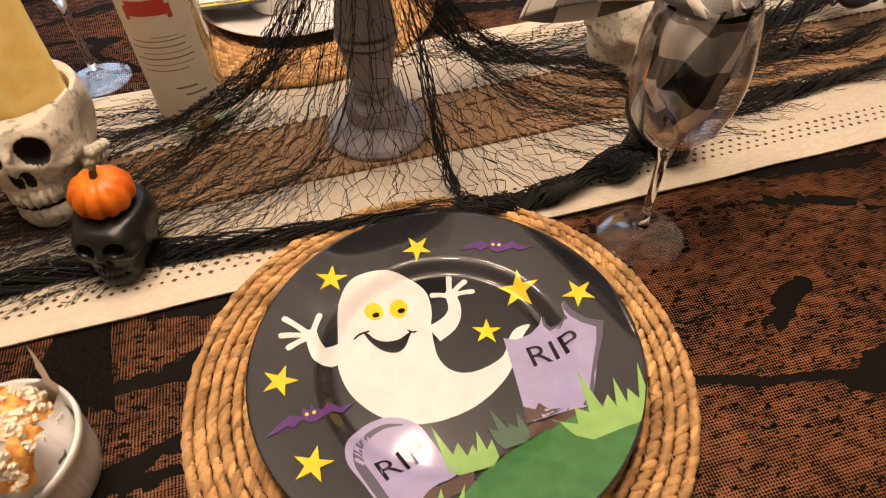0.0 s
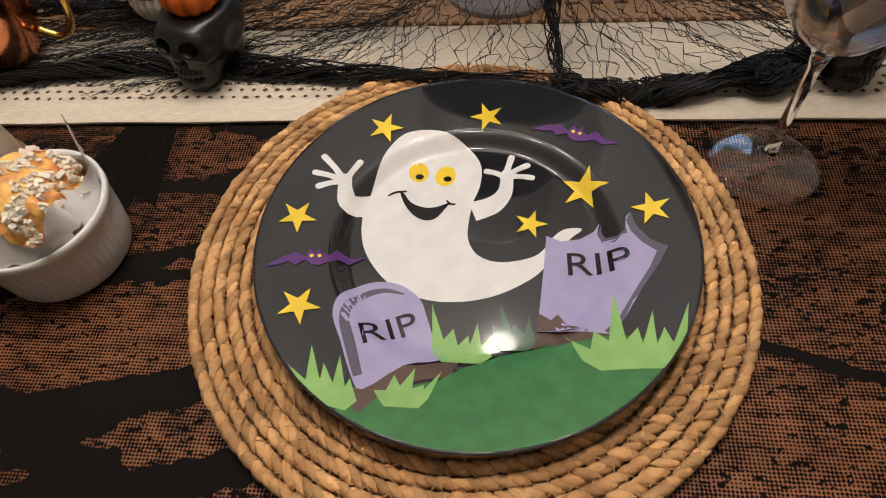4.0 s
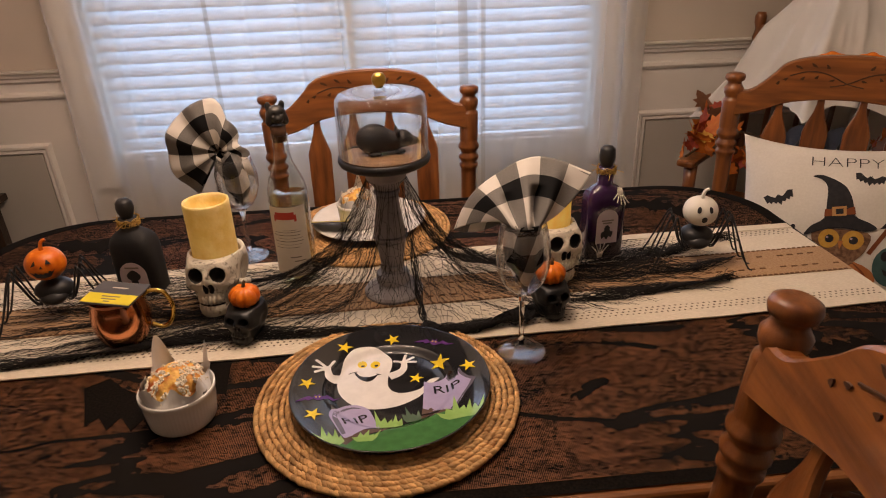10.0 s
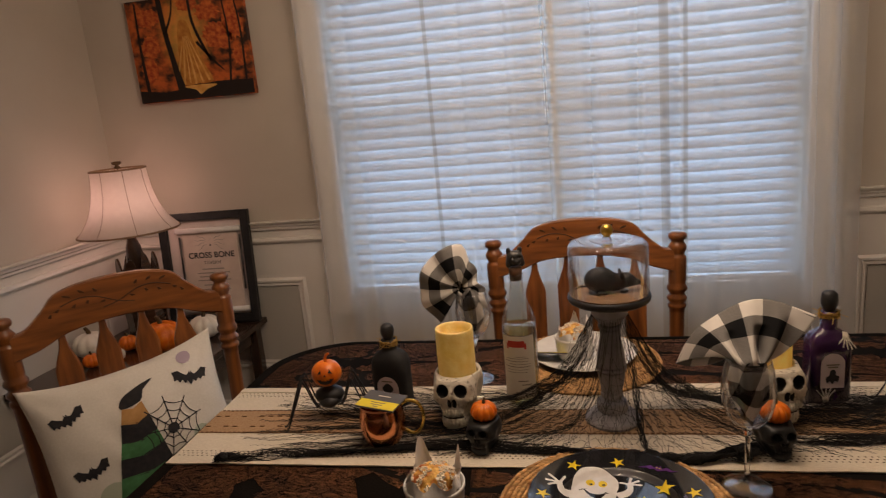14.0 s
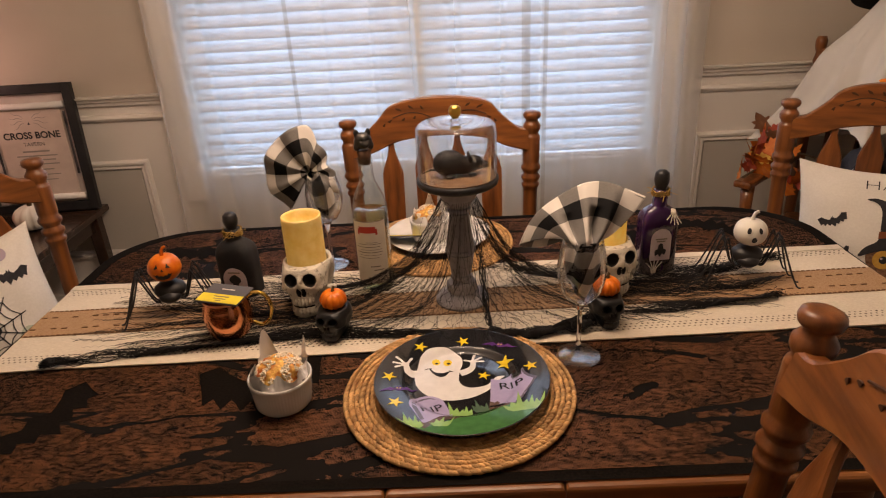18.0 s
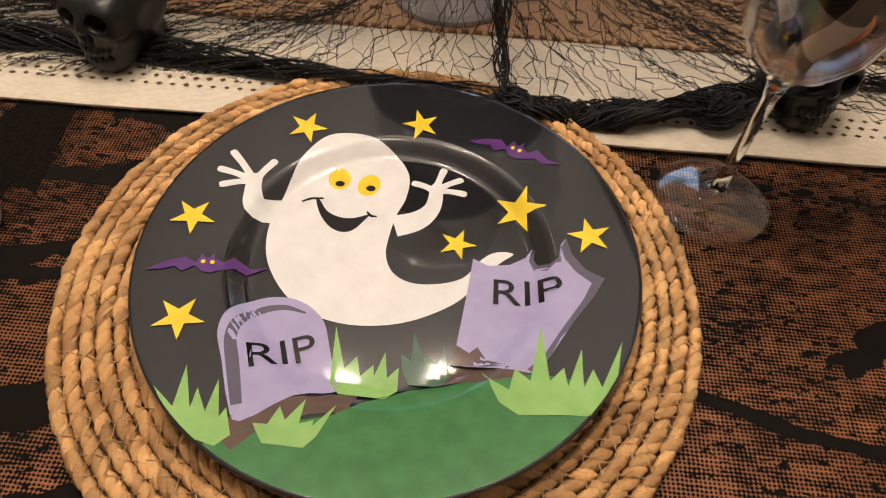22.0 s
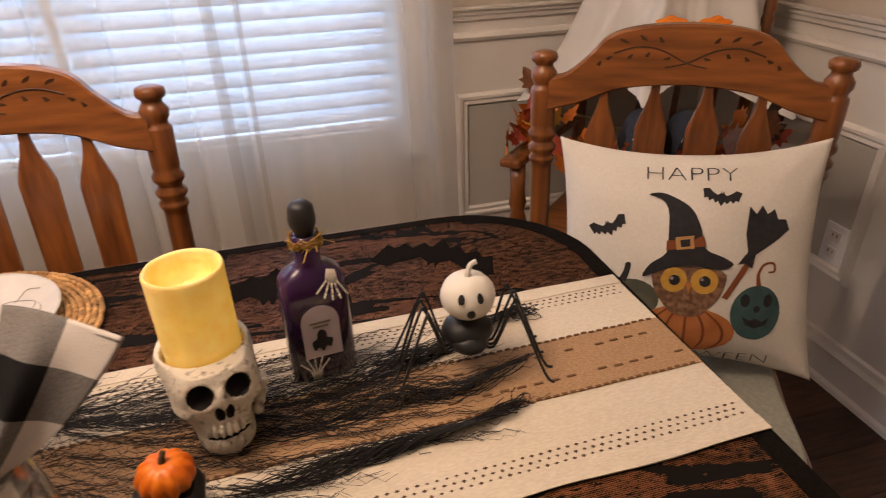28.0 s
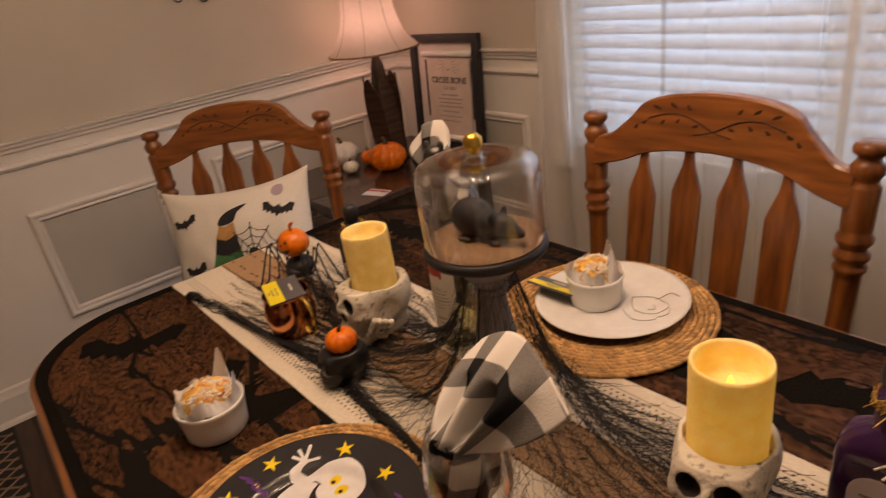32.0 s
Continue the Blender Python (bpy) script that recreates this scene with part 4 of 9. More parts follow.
INK = {
    "white": print_paint("plate_white", (0.74, 0.72, 0.70)),
    "yellow": print_paint("plate_yellow", (0.80, 0.58, 0.03)),
    "lilac": print_paint("plate_lilac", (0.37, 0.33, 0.52), (0.33, 0.29, 0.47)),
    "slate": print_paint("plate_slate", (0.11, 0.10, 0.14)),
    "ink": print_paint("plate_ink", (0.012, 0.011, 0.012)),
    "brown": print_paint("plate_brown", (0.105, 0.068, 0.055)),
    "green": print_paint("plate_green", (0.045, 0.15, 0.045), (0.06, 0.19, 0.06)),
    "leaf": print_paint("plate_leaf", (0.27, 0.46, 0.14), (0.22, 0.40, 0.11)),
    "dull_leaf": print_paint("plate_dull_leaf", (0.075, 0.13, 0.085)),
    "purple": print_paint("plate_purple", (0.10, 0.035, 0.17)),
}
PC = Vector((-0.005, 0.005, MAT_TOP))
plate = thing("dinner_plate", pose(*PC), "black halloween dinner plate painted with a white ghost and tombstones", "plate")
rim = [(0, 0.0), (0.080, 0.0), (0.088, 0.0008), (0.136, 0.0182), (0.1378, 0.0198), (0.1375, 0.0208)]
rs = [0.1375 - i * 0.0018 for i in range(36)] + [0.07, 0.05, 0.025]
body = lathe(rim + [(r, plate_profile(r)[0]) for r in rs[1:]] + [(0, 0.0066)], 96)
part("dish", body, M["plate_black"], plate, "glossy black dish with a raised rim", True)


def on_plate(x, y):
    x, y = x - PC.x, y - PC.y
    r = math.hypot(x, y)
    if r > 0.1365:
        x, y, r = x * 0.1365 / r, y * 0.1365 / r, 0.1365
    h, sl = plate_profile(r)
    n = Vector((-sl * x / max(r, 1e-6), -sl * y / max(r, 1e-6), 1)).normalized()
    return Vector((x, y, h)), n


layer = [0]


def ink(name, outline_mm, color, label="", step=0.0032, smooth=0, holes=()):
    """A painted shape on the plate, from an outline in millimetres of the table's plan."""
    o = [(x / 1000, y / 1000) for x, y in (smooth_line(outline_mm, smooth, True) if smooth else outline_mm)]
    hs = [[(x / 1000, y / 1000) for x, y in h] for h in holes]
    layer[0] += 1
    return on_surface(name, o, on_plate, INK[color], plate, step, label, hs, 0.00028 + 0.000010 * layer[0])


def stroke(points, widths, per=5):
    """The outline of a brush stroke through points, its half width given at each."""
    line = smooth_line([(*p, w) for p, w in zip(points, widths)], per)
    left, right = [], []
    for i, (x, y, w) in enumerate(line):
        x0, y0 = line[max(i - 1, 0)][:2]
        x1, y1 = line[min(i + 1, len(line) - 1)][:2]
        d = math.hypot(x1 - x0, y1 - y0) or 1
        nx, ny = -(y1 - y0) / d, (x1 - x0) / d
        left.append((x + nx * w, y + ny * w))
        right.append((x - nx * w, y - ny * w))
    ex, ey = line[-1][0], line[-1][1]
    dx, dy = line[-1][0] - line[-2][0], line[-1][1] - line[-2][1]
    d = math.hypot(dx, dy) or 1
    w = line[-1][2]
    tip = [(ex + dx / d * w * 0.8 - dy / d * w * 0.6, ey + dy / d * w * 0.8 + dx / d * w * 0.6), (ex + dx / d * w * 0.8 + dy / d * w * 0.6, ey + dy / d * w * 0.8 - dx / d * w * 0.6)]
    return left + tip + right[::-1]


def star_outline(x, y, r, turn):
    return [(x + (r if i % 2 == 0 else 0.37 * r) * math.sin(turn + math.pi * i / 5), y + (r if i % 2 == 0 else 0.37 * r) * math.cos(turn + math.pi * i / 5)) for i in range(10)]


# the ground first, then stones, ghost, grass
arc = [(-5 + 136.0 * math.cos(radians(a)), 5 + 136.0 * math.sin(radians(a))) for a in range(-32, -123, -4)]
ink("painted_hill", [(-71, -111), (-46, -99), (-20, -92), (-6, -82), (14, -72), (46, -65), (77, -60), (98, -63)] + arc, "green", "painted green hill")
ink("painted_soil", [(-72, -105), (-58, -93), (-40, -84), (-10, -77), (-10, -89), (-29, -92), (-49, -101), (-60, -114)], "brown", "painted brown soil")
ink("painted_soil", [(28, -62), (44, -55), (66, -56), (74, -60), (50, -66), (34, -68)], "brown", "painted brown soil", smooth=3)
ink("painted_ghost", [(-46, 95), (-28, 94), (-12, 85), (-3, 70), (-3, 52), (-7, 38), (-9, 22), (-9, 9), (-4, -2), (6, -8), (20, -8), (36, -2), (46, 12), (54, 18), (64, 18), (56, 10), (44, -6), (33, -19), (14, -31), (-5, -37), (-27, -38), (-48, -32), (-64, -19), (-76, 0), (-80, 22), (-77, 42), (-71, 70), (-60, 89)], "white", "painted smiling white ghost", smooth=4)
for s in ([(-7, 30), (6, 36), (14, 47), (15, 63)], [(-73, 34), (-88, 30), (-93, 40), (-94, 50)]):
    ink("painted_arm", stroke(s, (8, 7, 5, 4.2)), "white")
for root, tips in (((14, 60), ((1, 65), (18, 78), (29, 71), (32, 60))), ((-94, 47), ((-86, 64), (-111, 66), (-115, 52), (-111, 41)))):
    for t in tips:
        mid = ((root[0] * 0.5 + t[0] * 0.5), (root[1] * 0.5 + t[1] * 0.5 + 1))
        ink("painted_finger", stroke([root, mid, t], (2.6, 2.1, 2.4), 4), "white")
for cx, cy, t in ((-46, 63, 0.25), (-27, 60, -0.15)):
    ink("painted_eye", [(cx + 6.9 * math.cos(a) * math.cos(t) - 8.9 * math.sin(a) * math.sin(t), cy + 6.9 * math.cos(a) * math.sin(t) + 8.9 * math.sin(a) * math.cos(t)) for a in (math.tau * i / 24 for i in range(24))], "yellow")
for cx, cy in ((-45, 59), (-25.5, 57.5)):
    ink("painted_pupil", [(cx + 2.9 * math.cos(math.tau * i / 14), cy + 2.4 * math.sin(math.tau * i / 14)) for i in range(14)], "ink")
ink("painted_mouth", [(-57, 45), (-53, 35), (-46, 26), (-38, 22), (-31, 24), (-26, 31), (-23, 37), (-32, 33), (-41, 33), (-49, 37), (-54, 44)], "ink", smooth=3)
ink("painted_smile", stroke([(-65, 42), (-60, 45), (-53, 46)], (0.6, 0.9, 0.7)), "ink")
ink("painted_smile", stroke([(-25, 39), (-22, 36), (-19, 36)], (0.6, 0.9, 0.6)), "ink")
ink("painted_tombstone", [(41, 12), (50, 8), (62, 10), (71, 16), (75, 22), (73, 14), (76, 8), (83, 7), (89, 12), (90, 22), (93, 26), (96, 15), (103, 5), (113, -1), (106, -14), (95, -30), (83, -51), (75, -60), (59, -58), (34, -56), (36, -44), (39, -14)], "lilac", "painted lilac tombstone")
ink("painted_edge", [(113, -1), (106, -14), (95, -30), (83, -51), (75, -60), (72, -58), (80, -50), (91, -31), (101, -15), (106, -4), (98, 3), (92, 12), (90, 20), (93, 26), (96, 15), (103, 5)], "slate")
ink("painted_edge", [(76, 21), (73, 14), (76, 7), (83, 5), (90, 10), (90, 14), (84, 9), (78, 10), (76, 14)], "slate")
ink("painted_crack", [(36, -44), (43, -48), (47, -44), (52, -51), (62, -56), (46, -56), (34, -56)], "brown")
ink("painted_tombstone", [(-60, -100), (-68, -92), (-78, -70), (-85, -55), (-85, -43), (-79, -33), (-68, -27), (-55, -26), (-44, -30), (-35, -38), (-30, -50), (-25, -64), (-21, -78), (-40, -84)], "lilac", "painted lilac tombstone", smooth=3)
ink("painted_edge", stroke([(-64, -92), (-72, -72), (-78, -56), (-77, -44), (-70, -36), (-58, -32), (-46, -34)], (2.6, 3.2, 3.0, 2.6, 2.2, 1.6, 0.6)), "slate")


def tuft(root, tips, width, color):
    """A tuft of broad pointed leaves that share a root."""
    n = len(tips)
    feet = [(root[0] + (i / n - 0.5) * width, root[1] - abs(i / n - 0.5) * 2) for i in range(n + 1)]
    o = []
    for i, t in enumerate(tips):
        if i:
            p = tips[i - 1]
            o.append((feet[i][0] * 0.62 + (p[0] + t[0]) * 0.19, feet[i][1] * 0.62 + (p[1] + t[1]) * 0.19))
        else:
            o.append(feet[0])
        o.append(t)
    o += [feet[n], (root[0] + width / 3, root[1] - 7), (root[0] - width / 3, root[1] - 7)]
    ink("painted_grass", o, color, "painted green grass tuft")


tuft((-78, -106), [(-104, -88), (-93, -75), (-84, -86), (-76, -80), (-68, -94)], 32, "leaf")
tuft((-38, -102), [(-54, -100), (-44, -90), (-33, -85), (-27, -95), (-18, -86)], 28, "leaf")
tuft((-8, -72), [(-28, -40), (-14, -56), (-5, -60), (0, -52), (8, -60)], 34, "leaf")
tuft((22, -62), [(8, -52), (13, -38), (22, -52), (30, -46)], 24, "dull_leaf")
tuft((86, -76), [(50, -60), (66, -58), (79, -32), (90, -56), (99, -45), (104, -56), (119, -40)], 54, "leaf")
FLYING = [(-30, -8), (-21, -1), (-12, 3), (-6, -0.5), (-3.8, 6), (-1.8, 3.4), (0.4, 3.4), (2.4, 7.6), (3.4, 3), (8, 1), (12, 6), (21, 1.5), (31, 2.5), (19.5, -3), (13.5, -1), (7, -4.5), (2.5, -6.5), (-2, -6), (-6, -2.5), (-12, -6.8), (-16, -4), (-22, -6.5)]
for cx, cy, turn in ((-103, -14, 6), (62, 92, -25)):
    ink("painted_bat", turned(FLYING, (cx, cy, turn, 1)), "purple", "painted purple bat")
    for dx in (-2.4, 2.4):
        c, s = math.cos(radians(turn)), math.sin(radians(turn))
        ink("painted_bat_eye", [(cx + c * dx - s * 0.5 + 1.3 * math.cos(math.tau * i / 8), cy + s * dx + c * 0.5 + 1.3 * math.sin(math.tau * i / 8)) for i in range(8)], "yellow", step=0.01)
for x, y, r, tn in ((-72, 95, 13, 0.25), (0, 108, 12.5, -0.35), (66, 49, 16, 0.25), (106, 28, 13, -0.2), (31, 21, 11.5, 0.3), (-120, 15, 13, 0.45), (-106, -50, 13.5, 0.35)):
    ink("painted_star", star_outline(x, y, r, tn), "yellow", "painted yellow star")


def text_outline(body, size, mat, parent, m, name="lettering", thick=0.0, slim=0.0):
    """Raised lettering in the built-in font, turned into a mesh."""
    cu = bpy.data.curves.new(name, "FONT")
    cu.body, cu.size, cu.align_x, cu.align_y, cu.extrude = body, size, "CENTER", "CENTER", thick
    cu.offset = -slim
    tmp = bpy.data.objects.new("tmp", cu)
    scene.collection.objects.link(tmp)
    me = bpy.data.meshes.new_from_object(tmp.evaluated_get(bpy.context.evaluated_depsgraph_get()))
    bpy.data.objects.remove(tmp)
    me.materials.clear()
    me.materials.append(mat)
    ob = new(name, me)
    ob.parent = parent
    ob.matrix_basis = m
    return ob


rip = text_outline("RIP", 0.0235, INK["ink"], plate, pose(0.071 - PC.x, -0.0095 - PC.y, plate_profile(0.07)[0] + 0.0034, 0, 0, 2) @ Matrix.Diagonal((1.22, 1, 1, 1)), "painted_lettering")
rip2 = text_outline("RIP", 0.0215, INK["ink"], plate, pose(-0.052 - PC.x, -0.060 - PC.y, plate_profile(0.07)[0] + 0.0034, 0, 0, 22) @ Matrix.Diagonal((1.2, 1, 1, 1)), "painted_lettering")
for ob in (rip, rip2):
    q = ob.matrix_basis
    inv = q.inverted()
    for v in ob.data.vertices:
        w = q @ v.co
        h, _ = plate_profile(min(0.136, math.hypot(w.x, w.y)))
        v.co = inv @ Vector((w.x * 1.0, w.y, h + 0.0006 + 0.000010 * (layer[0] + 3)))

# ---------------------------------------------------------------- second setting
M["white_glaze"] = material("white_glazed_ceramic", (0.70, 0.68, 0.64), 0.2, color2=(0.75, 0.73, 0.70), scale=20, spec=0.55)
M["white_stone"] = material("white_stoneware", (0.66, 0.64, 0.60), 0.4, color2=(0.74, 0.72, 0.68), scale=40, bump=0.15)
P2 = Vector((-0.043, 0.598, MAT_TOP))
plate2 = thing("dinner_plate", pose(*P2), "white stoneware dinner plate with faint line drawing", "plate")
part("dish", lathe([(0, 0), (0.075, 0), (0.12, 0.012), (0.1245, 0.0145), (0.1245, 0.016), (0.118, 0.0152), (0.084, 0.0062), (0.078, 0.005), (0, 0.005)], 72), M["white_stone"], plate2, "", True)
M["grey_line"] = material("grey_line", (0.30, 0.27, 0.24), 0.5)
for pts in ([(0.02, 0.03), (0.05, 0.05), (0.085, 0.035), (0.075, 0.005), (0.045, 0.0), (0.02, 0.03)], [(0.055, 0.045), (0.065, 0.07), (0.085, 0.065)], [(0.03, -0.01), (0.06, -0.025), (0.09, -0.01)], [(0.06, 0.03), (0.07, 0.02), (0.062, 0.012)], [(0.09, 0.03), (0.098, 0.012), (0.088, -0.002)]):
    part("drawn_line", tube([(x, y, 0.0063 + max(0, math.hypot(x, y) - 0.08) * 0.265) for x, y in smooth_line(pts, 5)], 0.0006, 4), M["grey_line"], plate2)

# ---------------------------------------------------------------- ramekins with muffins in paper
M["muffin"] = material("baked_muffin", (0.46, 0.11, 0.012), 0.55, color2=(0.84, 0.52, 0.12), scale=75, bump=0.8, bump_scale=160, lo=0.38, hi=0.6)
M["crumb"] = material("pale_crumb_topping", (0.76, 0.66, 0.50), 0.8, color2=(0.82, 0.76, 0.64), scale=50)


def paper_material():
    mat = material("printed_white_paper", (0.74, 0.72, 0.70), 0.7, color2=(0.10, 0.09, 0.09), scale=42, detail=2, lo=0.64, hi=0.66, bump=0.3, bump_scale=60)
    return mat


M["paper"] = paper_material()
M["paper_plain"] = material("white_paper", (0.74, 0.72, 0.69), 0.7, color2=(0.80, 0.78, 0.75), scale=20, bump=0.25, bump_scale=50)


def ramekin(cx, cy, z, turn, seed, r0=0.0555):
    k = r0 / 0.0555
    h = 0.052
    prof = [(0, 0), (0.046 * k, 0), (0.0485 * k, 0.003)] + [(0.0487 * k + 0.005 * k * t, 0.004 + (h - 0.012) * t) for t in (0, 0.33, 0.66, 1.0)] + [(0.0555 * k, h - 0.006), (0.0555 * k, h - 0.001), (0.054 * k, h), (0.0522 * k, h - 0.001), (0.049 * k, 0.006), (0, 0.006)]

    def flute(a, zz):
        return 1 + (0.017 * abs(math.sin(a * 30)) if 0.003 < zz < h - 0.008 else 0)

    ram = thing("ramekin", pose(cx, cy, z, 0, 0, turn), "white fluted ceramic ramekin holding a muffin", "ramekin", "ramekins")
    part("bowl", lathe(prof, 180, wobble=flute), M["white_glaze"], ram, "", True)
    muf = thing("muffin", pose(cx, cy, z + 0.0065, 0, 0, turn), "crumb-topped muffin wrapped in white printed paper", "muffin", "muffins")
    r = random.Random(seed)

    def field(X, Y, Z):
        d = ell(X, Y, Z, (0, 0, 0.038), (0.0425 * k, 0.0425 * k, 0.0365))
        for hx, hy, hz, hr in humps:
            d = smin(d, ell(X, Y, Z, (hx, hy, hz), (hr, hr * 0.85, hr * 0.7)), 0.006)
        d += 0.0022 * np.sin(X * 260 + 1) * np.sin(Y * 240 + 2) * np.sin(Z * 220) + 0.0014 * np.sin(X * 610) * np.sin(Y * 570 + 1)
        return np.maximum(d, 0.001 - Z)
    humps = [(0.024 * k * math.cos(a), 0.024 * k * math.sin(a), 0.056 + r.uniform(-0.004, 0.004), r.uniform(0.011, 0.016)) for a in (r.uniform(0, 6.28) for _ in range(6))]
    cake = blob(field, (-0.055, -0.055, -0.004), (0.055, 0.055, 0.084), 0.0024, 1)
    tops = [v.co.copy() for v in cake.verts if v.co.z > 0.046]
    part("cake", cake, M["muffin"], muf, "golden brown cake", True)
    cr = bmesh.new()
    for _ in range(900):
        p = r.choice(tops)
        if noise.noise((p.x * 70, p.y * 70, seed)) < 0.0:
            continue
        s = r.uniform(0.0015, 0.0036)
        join(cr, box(s * r.uniform(1.0, 2.0), s * 0.9, s * 0.7), pose(p.x * 1.01, p.y * 1.01, p.z + 0.0006, r.uniform(0, 90), r.uniform(0, 90), r.uniform(0, 90)))
    tagged(part("crumb_topping", cr, M["crumb"], muf, "pale crumb topping"), kind="stuff")
    # paper: a crumpled cup with tall corners and a ruffled edge
    bm = bmesh.new()
    n, rows = 120, 12
    corners = ((2.15, 0.048, 0.28), (0.75, 0.040, 0.15), (4.0, 0.012, 0.35), (4.9, 0.010, 0.25), (5.7, 0.016, 0.3), (3.2, 0.010, 0.2), (0.0, 0.012, 0.2))
    grid = []
    for j in range(rows + 1):
        t = j / rows
        row = []
        for i in range(n):
            a = math.tau * i / n
            tall = 0.052 + sum(hh * math.exp(-(((a - c + math.pi) % math.tau - math.pi) / w) ** 2) for c, hh, w in corners) + 0.004 * math.sin(a * 7 + seed)
            wild = t * t * max(0, 1 - abs(tall - 0.05) / 0.03)
            rad = (0.0450 + 0.0062 * t) * k + 0.0026 * math.sin(a * 5 + seed) * t + (0.0024 * math.sin(a * 13 + 5 * t) - 0.0035 * abs(math.sin(a * 6.5 + 3 * t))) * wild
            rad -= 0.012 * max(0, t - 0.7) * (tall > 0.062)
            rad -= (0.0015 + 0.0075 * math.sin(a * 4 + 2 * seed)) * max(0, t - 0.7) / 0.3
            row.append(bm.verts.new((rad * math.cos(a), rad * math.sin(a), 0.001 + tall * t)))
        grid.append(row)
    for j in range(rows):
        for i in range(n):
            bm.faces.new((grid[j][i], grid[j][(i + 1) % n], grid[j + 1][(i + 1) % n], grid[j + 1][i]))
    part("paper_wrap", bm, M["paper"], muf, "white paper with black print", True)
    return ram


ramekin(-0.288, 0.002, TZ + 0.0028, 0, 4, 0.0492)
ramekin(-0.064, 0.585, MAT_TOP + 0.0055, -40, 9, 0.046)

# ---------------------------------------------------------------- candles in skulls
M["bone"] = material("aged_bone_resin", (0.60, 0.545, 0.44), 0.6, color2=(0.10, 0.075, 0.05), scale=120, detail=10, lo=0.55, hi=0.74, bump=0.8, bump_scale=260)
M["socket"] = material("dark_recess", (0.018, 0.015, 0.012), 0.8)
M["black_gloss"] = material("black_glossy_ceramic", (0.006, 0.006, 0.0065), 0.36, color2=(0.010, 0.010, 0.010), scale=40, bump=0.05)


def skull_mesh(name, mats, open_top, hand, step=0.0017):
    """A skull about 12 cm high that looks towards -y."""
    def field(X, Y, Z):
        d = ell(X, Y, Z, (0, 0.008, 0.080), (0.0500, 0.058, 0.060))
        d = smin(d, ell(X, Y, Z, (0, -0.028, 0.062), (0.0385, 0.0340, 0.056)), 0.018)
        d = smin(d, ell(X, Y, Z, (0, -0.038, 0.020), (0.0285, 0.0270, 0.0260)), 0.010)
        d = smin(d, ell(X, Y, Z, (0, 0.012, 0.024), (0.036, 0.038, 0.034)), 0.012)
        for s in (-1, 1):
            d = smin(d, ell(X, Y, Z, (s * 0.031, -0.040, 0.0655), (0.0105, 0.0155, 0.0075)), 0.008)
            d = smin(d, ell(X, Y, Z, (s * 0.0178, -0.0440, 0.0865), (0.0172, 0.0145, 0.0172)), 0.014)
            d = smax(d, -ell(X, Y, Z, (s * 0.053, -0.004, 0.064), (0.011, 0.020, 0.024)), 0.008)
            d = smax(d, -ell(X, Y, Z, (s * 0.039, -0.046, 0.036), (0.0120, 0.020, 0.021)), 0.008)
        d = smin(d, ell(X, Y, Z, (0, -0.0625, 0.0790), (0.0058, 0.0070, 0.0125)), 0.005)
        for s in (-1, 1):
            d = smax(d, -ell(X, Y, Z, (s * 0.0178, -0.064, 0.0865), (0.0128, 0.026, 0.0134)), 0.0022)
            d = smax(d, -ell(X, Y, Z, (s * 0.0048, -0.068, 0.0625), (0.0050, 0.014, 0.0100)), 0.0015)
        d = smax(d, -np.maximum(np.maximum(np.abs(Z - 0.0322) - 0.0011, np.abs(X) - 0.021), Y + 0.052), 0.0015)
        for row, z in enumerate((0.0412, 0.0232)):
            for i in range(7):
                a = (i - 3) * 0.0066
                y = -0.0630 + 22 * a * a + row * 0.0005
                d = smin(d, ell(X, Y, Z, (a, y, z), (0.0030, 0.0044, 0.0086)), 0.0008)
        if hand:
            for i in range(4):
                for j in range(4):
                    c = (0.046 - 0.004 * j + 0.001 * i, -0.030 + 0.009 * i - 0.006 * j * 0.5, 0.058 - 0.0085 * j - 0.004 * i)
                    d = smin(d, ell(X, Y, Z, c, (0.0058, 0.0050, 0.0058)), 0.002)
        if open_top:
            d = np.maximum(d, Z - 0.103 - 0.003 * (Y < 0))
            d = smax(d, -np.maximum(np.sqrt(X ** 2 + (Y - 0.006) ** 2) - 0.0415, 0.085 - Z), 0.002)
        else:
            d = smax(d, Z - 0.114, 0.006)
        return np.maximum(d, 0.0012 - Z)
    bm = blob(field, (-0.068, -0.078, -0.004), (0.068, 0.076, 0.14), step, 1)
    # faces inside sockets, nose and tooth slit take the dark second material
    for f in bm.faces:
        c = f.calc_center_median()
        for s in (-1, 1):
            if ((c.x - s * 0.0178) / 0.0128) ** 2 + ((c.y + 0.064) / 0.0260) ** 2 + ((c.z - 0.0865) / 0.0134) ** 2 < 1.10 and c.y > -0.0585:
                f.material_index = 1
            if ((c.x - s * 0.0048) / 0.0050) ** 2 + ((c.y + 0.068) / 0.014) ** 2 + ((c.z - 0.0625) / 0.0100) ** 2 < 1.15:
                f.material_index = 1
        if abs(c.z - 0.0322) < 0.0016 and abs(c.x) < 0.021 and c.y < -0.048:
            f.material_index = 1
    return mesh_of(name, bm, mats, True)


SKZ = TZ + 0.0052
skull_data = skull_mesh("skull", [M["bone"], M["socket"]], True, True, 0.0015)
small_skull = skull_mesh("small_skull", [M["black_gloss"], M["black_gloss"]], False, False, 0.0022)


